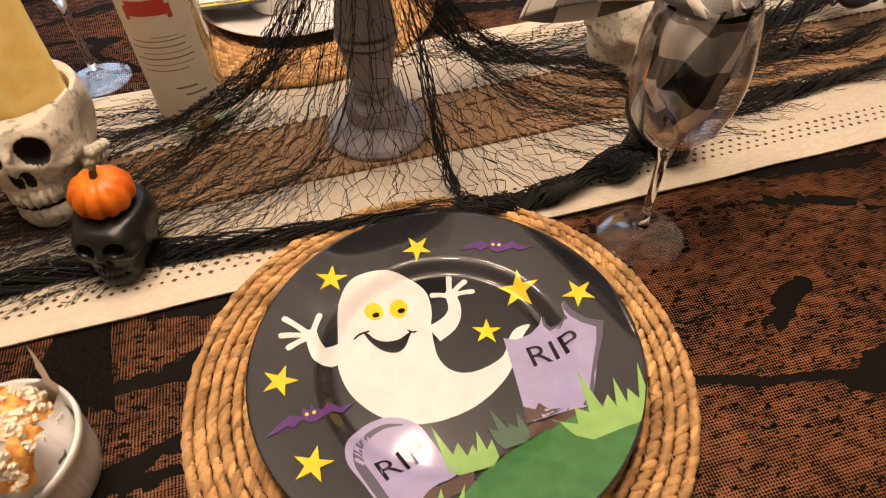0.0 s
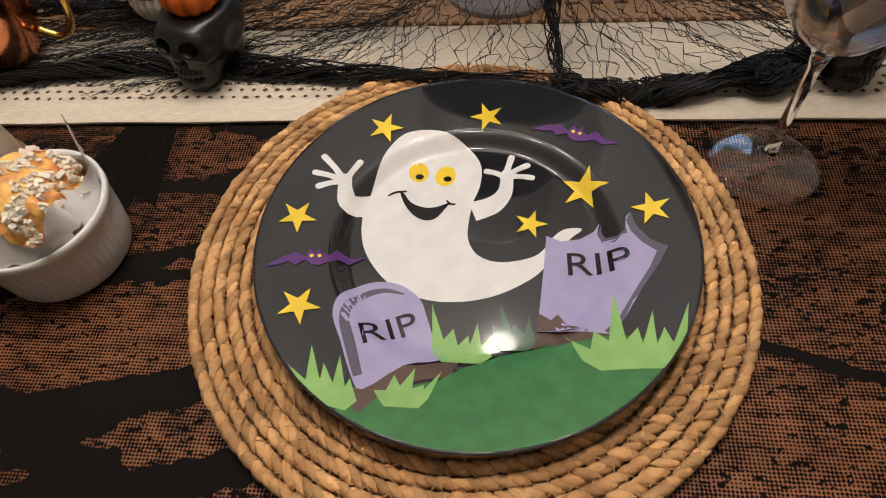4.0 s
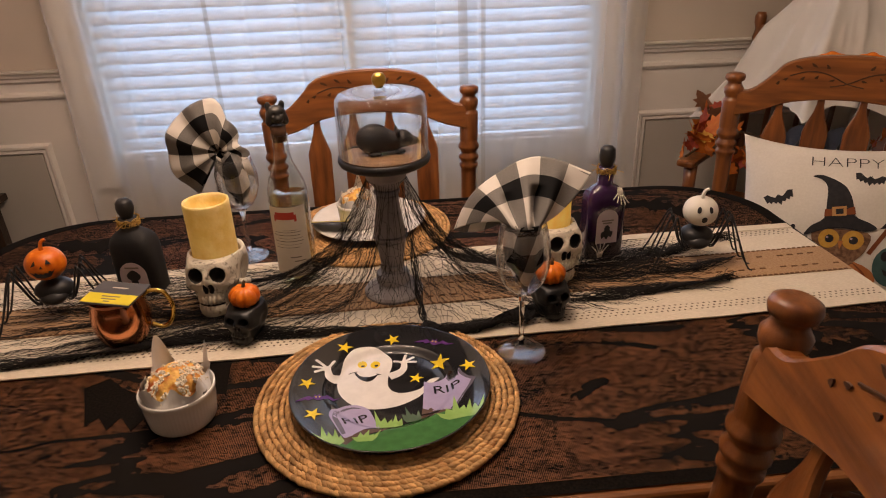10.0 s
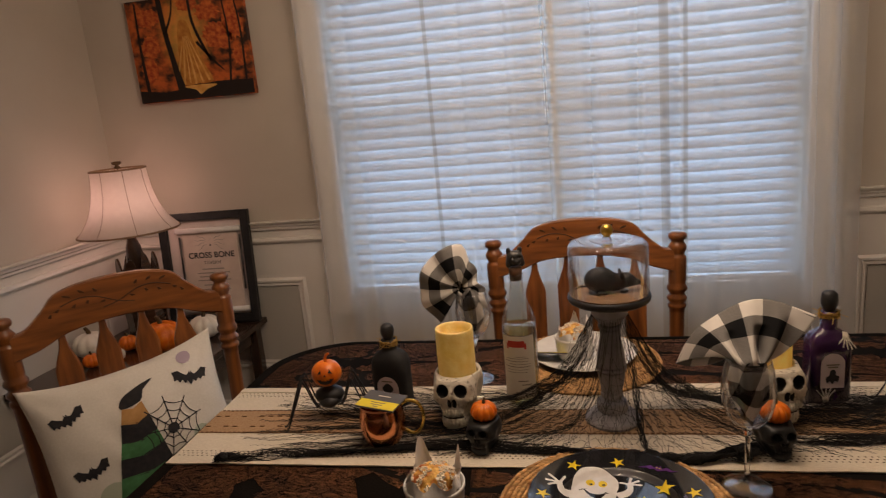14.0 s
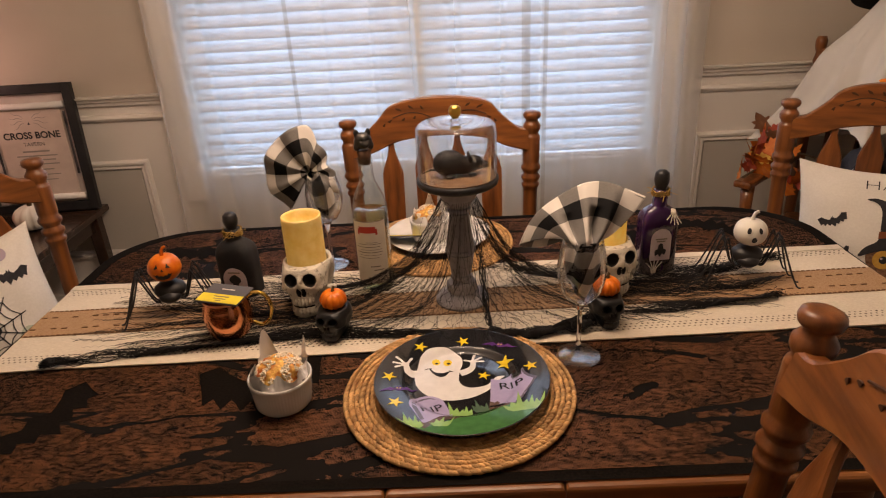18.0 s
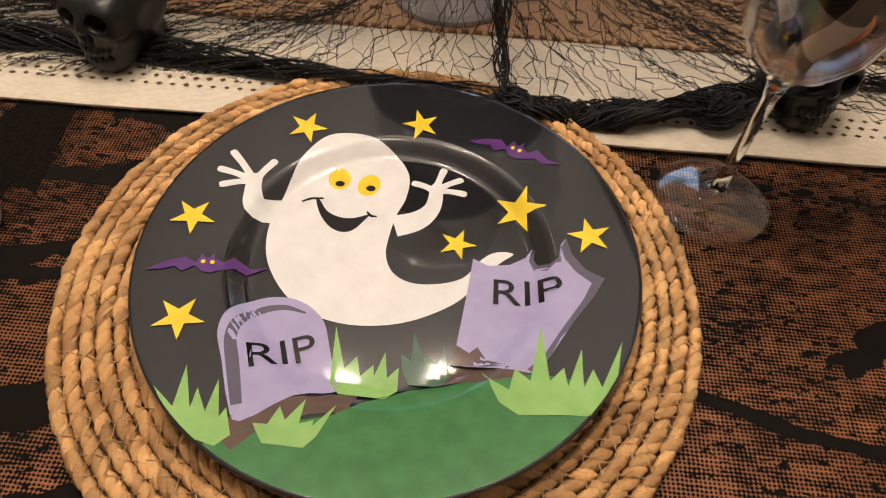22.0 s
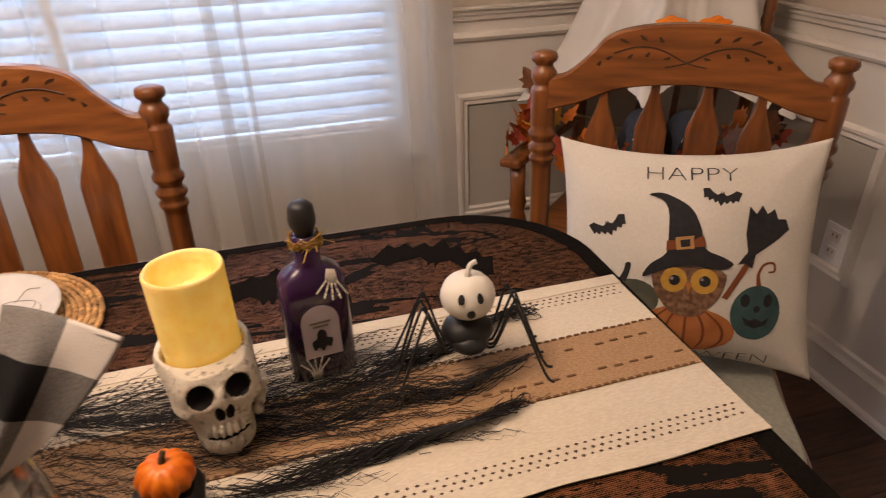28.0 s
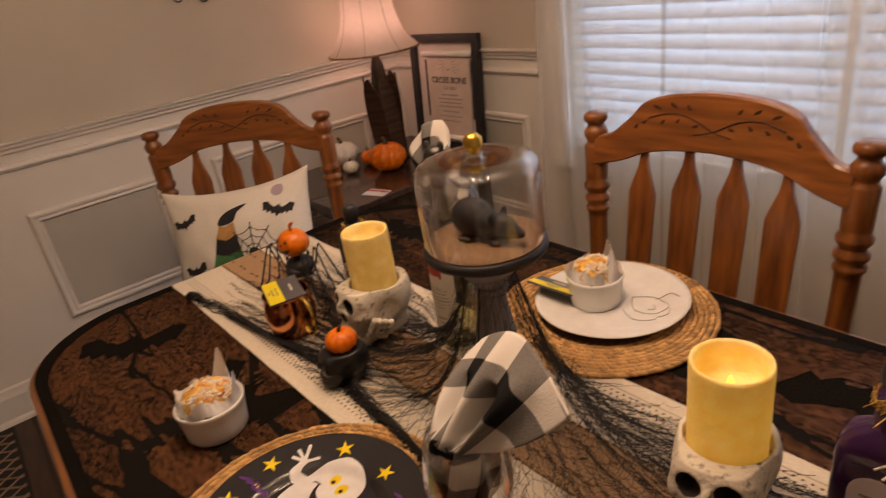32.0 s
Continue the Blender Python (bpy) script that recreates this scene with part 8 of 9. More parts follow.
def ghost_mesh():
    """A sheet over a head and shoulders, with two eye holes, trousers and striped shoes below."""
    bm = bmesh.new()
    n, rows = 168, 46
    grid = []
    for j in range(rows + 1):
        t = j / rows
        ring = []
        for i in range(n):
            a = math.tau * i / n
            side, front = abs(math.sin(a)), -math.cos(a)     # a = 0 looks to -y
            if t < 0.22:
                k = t / 0.22
                r = 0.088 * math.sqrt(max(0, 1 - (1 - k) ** 2))
                z = 1.275 - 0.085 * k * k
                rx = ry = r
            else:
                k = (t - 0.22) / 0.78
                rx = 0.088 + 0.215 * k ** 0.9
                ry = 0.088 + 0.135 * k
                z = 1.190 - (0.38 + 0.07 * side ** 2) * k
            low = max(0, t - 0.2) / 0.8
            broad = (1 - abs(math.sin(2.5 * a + 0.75 + 0.5 * math.sin(2 * a)))) ** 2.2 - 0.28
            fine = (1 - abs(math.sin(5.5 * a + 1.1 + 0.9 * t))) ** 2 - 0.27
            fold = 1 + 0.42 * broad * low ** 0.8 + 0.15 * fine * low ** 0.6 + 0.03 * math.sin(a * 9 + 14 * t) * low
            shoulder = (0.030 + 0.022 * (math.sin(a) > 0)) * side ** 3 * math.exp(-((t - 0.50) / 0.12) ** 2)
            wrinkle = 0.016 * low * noise.noise((5.5 * math.sin(a), 5.5 * math.cos(a), 4.5 * t)) + 0.007 * low * noise.noise((14 * math.sin(a), 14 * math.cos(a), 9 * t))
            ring.append(bm.verts.new(((rx * fold + shoulder + wrinkle) * math.sin(a), -(ry * fold + wrinkle) * math.cos(a) + 0.02, z - 0.05 * broad * low ** 3)))
        grid.append(ring)
    for p, q in zip(grid, grid[1:]):
        for i in range(n):
            j = (i + 1) % n
            if p is grid[0]:
                bm.faces.new((p[i], p[j], q[j], q[i]))
            else:
                bm.faces.new((p[i], p[j], q[j], q[i]))
    bmesh.ops.remove_doubles(bm, verts=bm.verts[:], dist=1e-5)
    bmesh.ops.recalc_face_normals(bm, faces=bm.faces[:])
    for s in (-1, 1):
        eye = slab(oval(0, 0, 0.016, 0.023, 18), 0.004)
        mark = len(bm.faces)
        join(bm, eye, pose(s * 0.026 - 0.007, -0.0715, 1.203, 82, 0, s * 16 - 4))
        bm.faces.ensure_lookup_table()
        for f in bm.faces[mark:]:
            f.material_index = 1

    def add(other, m, idx):
        mark = len(bm.faces)
        join(bm, other, m)
        bm.faces.ensure_lookup_table()
        for f in bm.faces[mark:]:
            f.material_index = idx
    for s in (-1, 1):
        sx = s * 0.056 - 0.012
        add(tube(smooth_line([(sx, 0.0, 0.60), (sx, -0.16, 0.70), (sx, -0.25, 0.715), (sx, -0.275, 0.66)], 5), 0.046, 12), None, 2)
        shoe = blob(lambda X, Y, Z: np.maximum(smin(ell(X, Y, Z, (0, -0.03, 0.02), (0.036, 0.085, 0.034)), ell(X, Y, Z, (0, 0.03, 0.05), (0.034, 0.05, 0.05)), 0.02), 0.001 - Z), (-0.05, -0.13, -0.01), (0.05, 0.1, 0.11), 0.006, 1)
        add(shoe, pose(sx, -0.285, 0.668, -62, 0, 0) @ pose(0, 0, -0.03), 1)
        add(blob(lambda X, Y, Z: ell(X, Y, Z, (0, 0, 0), (0.034, 0.012, 0.022)), (-0.05, -0.03, -0.03), (0.05, 0.03, 0.03), 0.005, 1), pose(sx, -0.345, 0.612, 20, 0, 0), 3)
        add(box(0.074, 0.006, 0.012, 0.002), pose(sx, -0.338, 0.592, 20, 0, 0), 1)
        for k in range(6):
            add(tube([(-0.024, 0, 0), (0, -0.004, 0.003), (0.024, 0, 0)], 0.0026, 5), pose(sx, -0.346 + 0.006 * k, 0.640 + 0.014 * k, 0, 14 * (-1) ** k, 0), 3)
        for d in (-1, 1):
            add(tube(smooth_line([(0, -0.004, 0), (d * 0.020, -0.012, 0.012), (d * 0.032, -0.008, -0.004), (d * 0.012, -0.006, -0.010), (0, -0.004, 0)], 4), 0.0024, 5), pose(sx, -0.318, 0.722), 3)
    return mesh_of("ghost", bm, [M["sheet"], M["black_matte"], M["denim"], M["rubber"]], True)


ghost = new("ghost_figure", ghost_mesh())
ghost.matrix_basis = ghost_m @ pose(0, 0.055, 0.0)
tagged(ghost, "white sheet ghost figure with black eye holes in striped sneakers", "ghost figure")

M["felt"] = material("black_felt", (0.012, 0.012, 0.012), 0.95, color2=(0.020, 0.019, 0.019), scale=200, bump=0.3)


def web_material():
    mat = material("black_hat_cloth_with_web", (0.016, 0.016, 0.017), 0.8, color2=(0.022, 0.022, 0.022), scale=80)
    n, link = mat.node_tree.nodes, mat.node_tree.links.new
    tc, vo, rp = n.new("ShaderNodeTexCoord"), n.new("ShaderNodeTexVoronoi"), n.new("ShaderNodeValToRGB")
    vo.feature = "DISTANCE_TO_EDGE"
    vo.inputs["Scale"].default_value = 75
    rp.color_ramp.elements[0].position, rp.color_ramp.elements[1].position = 0.02, 0.06
    rp.color_ramp.elements[0].color, rp.color_ramp.elements[1].color = (0.33, 0.33, 0.32, 1), (0.016, 0.016, 0.017, 1)
    link(tc.outputs["Object"], vo.inputs["Vector"])
    link(vo.outputs["Distance"], rp.inputs[0])
    link(rp.outputs[0], n["Principled BSDF"].inputs["Base Color"])
    return mat


hat_m = ghost_m @ pose(0, 0.070, 1.216, -22, 0, 0)
hat = thing("witch_hat", hat_m, "black witch hat with silver web print on a ghost", "witch hat")
part("brim", lathe([(0, 0.012), (0.085, 0.012), (0.10, 0.006), (0.150, -0.004), (0.172, -0.012), (0.173, -0.016), (0.150, -0.010), (0.10, -0.001), (0.0, -0.001)], 56, wobble=lambda a, z: 1 + 0.02 * math.sin(3 * a)), M["felt"], hat, "wide black felt brim", True)
cone = bmesh.new()
rings = []
for k in range(15):
    t = k / 14
    r = 0.070 * (1 - t) ** 0.92 * (1 + 0.05 * math.sin(t * 26)) + 0.002
    rings.append([cone.verts.new((r * math.cos(math.tau * i / 32) + 0.012 * math.sin(t * 4), r * math.sin(math.tau * i / 32) + 0.03 * t * t, 0.0125 + 0.200 * t)) for i in range(32)])
for p, q in zip(rings, rings[1:]):
    for i in range(32):
        cone.faces.new((p[i], p[(i + 1) % 32], q[(i + 1) % 32], q[i]))
cone.faces.new(rings[-1])
bmesh.ops.recalc_face_normals(cone, faces=cone.faces[:])
part("crown", cone, web_material(), hat, "pointed crown with web print", True)

LEAF_MATS = [material("autumn_leaf_" + n, c, 0.6, color2=d, scale=50) for n, c, d in (("orange", (0.50, 0.11, 0.01), (0.62, 0.20, 0.02)), ("red", (0.26, 0.03, 0.015), (0.40, 0.07, 0.02)), ("brown", (0.12, 0.045, 0.015), (0.20, 0.08, 0.03)), ("yellow", (0.55, 0.29, 0.03), (0.62, 0.38, 0.07)), ("dark", (0.035, 0.018, 0.010), (0.07, 0.035, 0.02)))]


def leaf_mesh(size, idx):
    """A lobed autumn leaf, folded along its midrib."""
    half = [(0, 0), (0.10, 0.06), (0.30, 0.02), (0.24, 0.20), (0.46, 0.28), (0.30, 0.42), (0.40, 0.62), (0.20, 0.62), (0.14, 0.80), (0, 1.0)]
    bm = bmesh.new()
    mid = [bm.verts.new((0, y * size, 0)) for _, y in half]
    for s in (-1, 1):
        edge = [bm.verts.new((s * x * size, y * size, 0.12 * x * size)) if x else mid[i] for i, (x, y) in enumerate(half)]
        for i in range(len(half) - 1):
            vs = []
            for v in (mid[i], edge[i], edge[i + 1], mid[i + 1]):
                if v not in vs:
                    vs.append(v)
            if len(vs) > 2:
                bm.faces.new(vs)
    return mesh_of("leaf", bm, LEAF_MATS[idx])


LEAVES = [leaf_mesh(0.075, i) for i in range(5)]
rl = random.Random(21)


def leaves(parent, center, spread, count, kinds, scale=1.0):
    for _ in range(count):
        ob = new("leaf", LEAVES[rl.choice(kinds)])
        ob.parent = parent
        k = scale * rl.uniform(0.7, 1.25)
        ob.matrix_basis = Matrix.Translation(Vector(center) + Vector([rl.uniform(-s, s) for s in spread])) @ pose(0, 0, 0, rl.uniform(20, 150), rl.uniform(-60, 60), rl.uniform(0, 360)) @ Matrix.Diagonal((k, k, k, 1))


garland = thing("leaf_garland", rock_m, "orange and red autumn leaf garland on a rocking chair", "garland")
part("vine", tube(smooth_line([(-0.262, -0.26, 0.652), (-0.255, -0.15, 0.660), (-0.26, 0.0, 0.655), (-0.21, 0.10, 0.66), (0.0, 0.09, 0.63), (0.20, 0.08, 0.66), (0.26, -0.03, 0.655), (0.255, -0.20, 0.66)], 5), 0.004, 6), M["stem"], garland)
leaves(garland, (-0.25, -0.14, 0.67), (0.04, 0.12, 0.04), 22, (0, 0, 1, 3))
leaves(garland, (0.25, -0.14, 0.69), (0.05, 0.13, 0.06), 26, (0, 1, 1, 2))
leaves(garland, (0.0, -0.16, 0.62), (0.18, 0.03, 0.05), 20, (0, 1, 1, 2))
leaves(garland, (-0.28, -0.05, 0.72), (0.03, 0.10, 0.04), 8, (0, 1, 2))
leaves(garland, (0.29, 0.0, 0.72), (0.03, 0.10, 0.05), 10, (1, 2, 4))
M["orange_felt"] = material("bright_orange_tulle", (0.80, 0.20, 0.01), 0.8, color2=(0.86, 0.28, 0.02), scale=40, bump=0.4)
bow = thing("orange_bow", ghost_m @ pose(0.01, -0.185, 0.955), "bright orange fabric bow on a ghost figure", "bow")
for s in (-1, 1):
    part("loop", blob(lambda X, Y, Z: ell(X, Y, Z, (0.045, 0, 0), (0.048, 0.022, 0.036)) + 0.004 * np.sin(Z * 300) * np.cos(X * 120), (-0.01, -0.04, -0.05), (0.105, 0.04, 0.05), 0.005, 1), M["orange_felt"], bow, "", True, m=pose(0, 0, 0, 0, 0, 0 if s > 0 else 180))
part("knot", blob(lambda X, Y, Z: ell(X, Y, Z, (0, 0, 0), (0.018, 0.024, 0.026)), (-0.03, -0.04, -0.04), (0.03, 0.04, 0.04), 0.005, 1), M["orange_felt"], bow, "", True)

# outlet on the east wall
out = thing("wall_outlet", pose(X1 - 0.0085, 0.935, 0.395, 0, 0, -90), "white double wall outlet on the wainscot", "outlet", "", "structure")
part("cover_plate", box(0.072, 0.006, 0.115, 0.002, at=(0, -0.003, 0)), M["white_metal"], out)
for z in (-0.024, 0.024):
    rec = part("receptacle", box(0.034, 0.004, 0.030, 0.0015, at=(0, -0.0075, z)), M["wainscot"], out)
    for x in (-0.007, 0.007):
        part("slot", box(0.0022, 0.001, 0.009, at=(x, -0.0100, z + 0.003)), M["black"], rec)

# ---------------------------------------------------------------- pictures
M["mat_board"] = material("white_mat_board", (0.72, 0.70, 0.66), 0.8)
M["photo_dark"] = material("dark_print", (0.02, 0.02, 0.022), 0.3, color2=(0.16, 0.15, 0.15), scale=14)


def framed(name, m, w, h, border, label, inner, rod_mat=None, depth=0.02):
    """A framed picture that hangs on a wall and looks towards -y; its middle at m."""
    fr = thing(name, m, label, "picture", "")
    for s in (-1, 1):
        part("frame_side", box(border, depth, h, 0.002, at=(s * (w - border) / 2, -depth / 2, 0)), rod_mat or M["black"], fr)
        part("frame_rail", box(w - 2 * border - 0.0005, depth, border, 0.002, at=(0, -depth / 2, s * (h - border) / 2)), rod_mat or M["black"], fr)
    part("mat_board", box(w - 2 * border - 0.001, 0.004, h - 2 * border - 0.001, at=(0, -0.006, 0)), inner, fr)
    return fr


def bars(parent, rows, mat, y=-0.0084):
    for x, z, w, h in rows:
        part("print_bar", box(w, 0.0006, h, at=(x, y, z)), mat, parent)


a2 = framed("framed_picture", pose(1.316, Y1 - 0.0005, 1.480 + 0.17), 0.425, 0.34, 0.028, "black framed print with white mat on the wall", M["mat_board"])
part("print", box(0.26, 0.001, 0.20, at=(0, -0.0086, 0.02)), M["photo_dark"], a2, "dark print")
bars(a2, [(0, -0.100, 0.20, 0.012)], M["photo_dark"])
a3 = framed("framed_picture", pose(X1 - 0.0005, 1.110, 1.335 + 0.19, 0, 0, -90), 0.470, 0.38, 0.024, "black framed white print with lines of text", M["mat_board"])
for s in (-1, 1):
    bars(a3, [(0, s * 0.130, 0.37, 0.004), (s * 0.185, 0, 0.004, 0.26)], M["photo_dark"])
bars(a3, [(0, -0.108, 0.14, 0.012), (0, -0.075, 0.26, 0.016), (0, -0.035, 0.22, 0.016), (0, 0.01, 0.28, 0.02), (0, 0.06, 0.24, 0.02)], M["photo_dark"])
a4 = framed("framed_picture", pose(X1 - 0.0005, 0.47, 1.365 + 0.19, 0, 0, -90), 0.42, 0.38, 0.024, "black framed print on the wall", M["mat_board"])
part("print", box(0.24, 0.001, 0.20, at=(0, -0.0086, 0)), M["photo_dark"], a4, "dark print")


def forest_material():
    """An autumn wood: glowing orange leaves, darker towards the edges."""
    mat = material("painted_autumn_wood", (0.025, 0.009, 0.004), 0.6, color2=(0.55, 0.12, 0.02), scale=20, stretch=(1, 1, 1.3), detail=8, lo=0.38, hi=0.62)
    n, link = mat.node_tree.nodes, mat.node_tree.links.new
    tc, mp, gr, mx = n.new("ShaderNodeTexCoord"), n.new("ShaderNodeMapping"), n.new("ShaderNodeTexGradient"), n.new("ShaderNodeMix")
    mx.data_type = "RGBA"
    gr.gradient_type = "SPHERICAL"
    mp.inputs["Scale"].default_value = (8.0, 1, 5.2)
    mp.inputs["Location"].default_value = (0.1, 0, -0.26)
    link(tc.outputs["Object"], mp.inputs[0])
    link(mp.outputs[0], gr.inputs[0])
    old = n["Principled BSDF"].inputs["Base Color"].links[0].from_socket
    link(gr.outputs[0], mx.inputs[0])
    link(old, mx.inputs[6])
    mx.inputs[7].default_value = (0.80, 0.42, 0.08, 1)
    link(mx.outputs[2], n["Principled BSDF"].inputs["Base Color"])
    return mat


art = thing("canvas_picture", pose(-1.547, Y1 - 0.001, 1.703), "canvas print of an autumn wood with sun rays", "picture")
part("canvas", box(0.52, 0.028, 0.405, 0.002, at=(0, -0.014, 0)), forest_material(), art, "orange autumn wood")
M["trunk_paint"] = material("painted_trunk", (0.012, 0.006, 0.004), 0.7)
for pts, w in (([(-0.062, -0.16), (-0.080, -0.05), (-0.098, 0.08), (-0.105, 0.195)], (0.018, 0.012, 0.011, 0.012)), ([(0.09, -0.06), (0.055, 0.02), (0.030, 0.10), (0.026, 0.195)], (0.005, 0.006, 0.006, 0.006)), ([(-0.215, -0.17), (-0.22, 0.0), (-0.215, 0.19)], (0.008, 0.006, 0.004)), ([(0.16, -0.15), (0.18, 0.02), (0.17, 0.19)], (0.005, 0.004, 0.003)), ([(0.23, -0.15), (0.235, 0.05), (0.22, 0.19)], (0.005, 0.004, 0.003)), ([(-0.10, 0.06), (-0.06, 0.13), (-0.045, 0.19)], (0.006, 0.004, 0.003)), ([(0.035, 0.02), (0.10, -0.06), (0.14, -0.1)], (0.006, 0.005, 0.002))):
    part("painted_tree", slab(stroke(pts, w), 0.0006), M["trunk_paint"], art, "", m=pose(0, -0.0288, 0, 90, 0, 0))
part("painted_ground", slab([(-0.258, -0.20), (0.258, -0.20), (0.258, -0.145), (0.1, -0.14), (-0.02, -0.155), (-0.14, -0.165), (-0.258, -0.15)], 0.0006), M["trunk_paint"], art, "", m=pose(0, -0.0285, 0, 90, 0, 0))
M["glow_paint"] = material("painted_golden_glow", (0.36, 0.11, 0.015), 0.7, color2=(0.62, 0.29, 0.055), scale=34, lo=0.3, hi=0.7)
M["ray"] = material("painted_light_ray", (0.78, 0.46, 0.13), 0.7, color2=(0.55, 0.24, 0.04), scale=26)
M["red_leaves"] = material("painted_red_leaves", (0.30, 0.035, 0.008), 0.7, color2=(0.62, 0.16, 0.03), scale=60, lo=0.35, hi=0.65)
rc = random.Random(77)
for cx, cz, rx_, rz_ in ((0.130, 0.035, 0.066, 0.058), (0.205, 0.075, 0.045, 0.070), (0.10, 0.130, 0.060, 0.040), (-0.175, 0.020, 0.045, 0.050), (-0.195, -0.075, 0.040, 0.050), (0.215, -0.050, 0.036, 0.040), (-0.165, 0.130, 0.060, 0.040), (0.02, 0.165, 0.050, 0.026)):
    o = [(cx + rx_ * k * math.cos(t), cz + rz_ * k * math.sin(t)) for t, k in ((math.tau * i / 34, rc.uniform(0.72, 1.08)) for i in range(34))]
    part("painted_foliage", slab(o, 0.0004), M["red_leaves"], art, "", m=pose(0, -0.0283, 0, 90, 0, 0))
part("painted_glow", slab(smooth_line([(-0.030, 0.105), (0.006, 0.100), (0.022, 0.03), (0.052, -0.06), (0.085, -0.135), (0.02, -0.142), (-0.050, -0.140), (-0.052, -0.05), (-0.046, 0.04)], 4, True), 0.0004), M["glow_paint"], art, "", m=pose(0, -0.0285, 0, 90, 0, 0))
for a, w, ln in ((-17, 0.0036, 0.20), (-9, 0.0050, 0.215), (-2, 0.0030, 0.21), (5, 0.0055, 0.215), (13, 0.0040, 0.215), (21, 0.0050, 0.22)):
    c, k = math.sin(radians(a)), -math.cos(radians(a))
    part("painted_ray", slab(stroke([(-0.012 + 0.03 * c, 0.075 + 0.03 * k), (-0.012 + 0.1 * c, 0.075 + 0.1 * k), (-0.012 + ln * c, 0.075 + ln * k)], (0.0010, w * 0.6, w)), 0.0004), M["ray"], art, "", m=pose(0, -0.0287, 0, 90, 0, 0))
part("painted_reflection", slab(smooth_line([(-0.05, -0.150), (0.03, -0.147), (0.10, -0.152), (0.05, -0.168), (0.02, -0.185), (0.0, -0.166)], 4, True), 0.0004), M["ray"], art, "", m=pose(0, -0.0293, 0, 90, 0, 0))

# wreath on the west wall
wr = thing("leaf_wreath", pose(X0 + 0.004, 0.76, 1.60, 0, 0, 90), "autumn leaf wreath with curled dark metal scrolls", "wreath")
part("ring", tube([(0.19 * math.cos(math.tau * i / 40), -0.022, 0.22 * math.sin(math.tau * i / 40)) for i in range(40)], 0.014, 8, True), M["stem"], wr, smooth=True)
for i in range(120):
    a = rl.uniform(0, math.tau)
    r = rl.uniform(0.82, 1.14)
    ob = new("leaf", LEAVES[rl.choice((1, 2, 2, 3, 3, 4, 4, 0))])
    ob.parent = wr
    k = rl.uniform(0.8, 1.3)
    ob.matrix_basis = pose(0.19 * r * math.cos(a), -0.034 - rl.uniform(0, 0.02), 0.22 * r * math.sin(a), rl.uniform(50, 130), rl.uniform(-40, 40), rl.uniform(0, 360)) @ Matrix.Diagonal((k, k, k, 1))
for i in range(16):
    a = math.tau * i / 16 + 0.1
    c = Vector((0.245 * math.cos(a), -0.02, 0.29 * math.sin(a)))
    pts = [(c.x + (0.030 - 0.0055 * t * 0.5) * math.cos(a + math.pi + t * 0.75), -0.02, c.z + (0.030 - 0.0055 * t * 0.5) * math.sin(a + math.pi + t * 0.75)) for t in range(9)]
    part("scroll", tube(smooth_line(pts, 3), 0.0030, 6), M["black"], wr, "curled dark metal scroll", True)

# ---------------------------------------------------------------- side table with lamp, sign and pumpkins
SZ = 0.54
M["dark_wood"] = material("dark_walnut", (0.030, 0.016, 0.010), 0.22, color2=(0.060, 0.032, 0.020), scale=7, stretch=(1, 8, 1), coat=0.3)
st = thing("side_table", pose(-1.715, 1.225, 0), "dark polished wooden side table along the wall", "side table")
part("tabletop", box(0.62, 0.78, 0.026, 0.004, at=(0, 0, SZ - 0.013)), M["dark_wood"], st, "polished dark top")
part("apron", box(0.54, 0.66, 0.07, 0.003, at=(0, 0, SZ - 0.062)), M["dark_wood"], st)
for x in (-0.265, 0.265):
    for y in (-0.335, 0.335):
        part("leg", box(0.045, 0.045, SZ - 0.027, 0.004, at=(x, y, (SZ - 0.027) / 2 + 0.0004)), M["dark_wood"], st)

LX, LY = -1.795, 1.345


def shade_material():
    """Cream silk that lets the bulb's light through."""
    mat = material("cream_silk_shade", (0.62, 0.54, 0.46), 0.9, color2=(0.70, 0.62, 0.53), scale=40)
    n, link = mat.node_tree.nodes, mat.node_tree.links.new
    tr, mx = n.new("ShaderNodeBsdfTranslucent"), n.new("ShaderNodeMixShader")
    tr.inputs[0].default_value = (0.80, 0.72, 0.66, 1)
    mx.inputs[0].default_value = 0.5
    link(n["Principled BSDF"].outputs[0], mx.inputs[1])
    link(tr.outputs[0], mx.inputs[2])
    link(mx.outputs[0], n["Material Output"].inputs[0])
    return mat


M["shade"] = shade_material()
M["seam"] = material("tan_shade_seam", (0.30, 0.21, 0.15), 0.9)
lampt = thing("table_lamp", pose(LX, LY, SZ + 0.0005), "lit table lamp with a cream bell shade and dark leaf base", "lamp")
shade_prof = [(0.100, 0.712), (0.104, 0.660), (0.112, 0.610), (0.126, 0.560), (0.150, 0.510), (0.186, 0.466)]
part("shade", lathe(smooth_line(shade_prof, 4), 64, wobble=lambda a, z: 1 + 0.018 * abs(math.cos(a * 4))), M["shade"], lampt, "cream panelled bell shade", True).visible_shadow = False
for i in range(8):
    a = math.tau * i / 8
    part("seam", tube([(r * 1.019 * math.cos(a), r * 1.019 * math.sin(a), z) for r, z in smooth_line(shade_prof, 4)], 0.0013, 4), M["seam"], lampt)
for r, z in ((0.100, 0.712), (0.186, 0.466)):
    part("trim", tube([(r * 1.015 * math.cos(math.tau * i / 48), r * 1.015 * math.sin(math.tau * i / 48), z) for i in range(48)], 0.004, 6, True), M["tan_wood"], lampt, "tan shade trim")
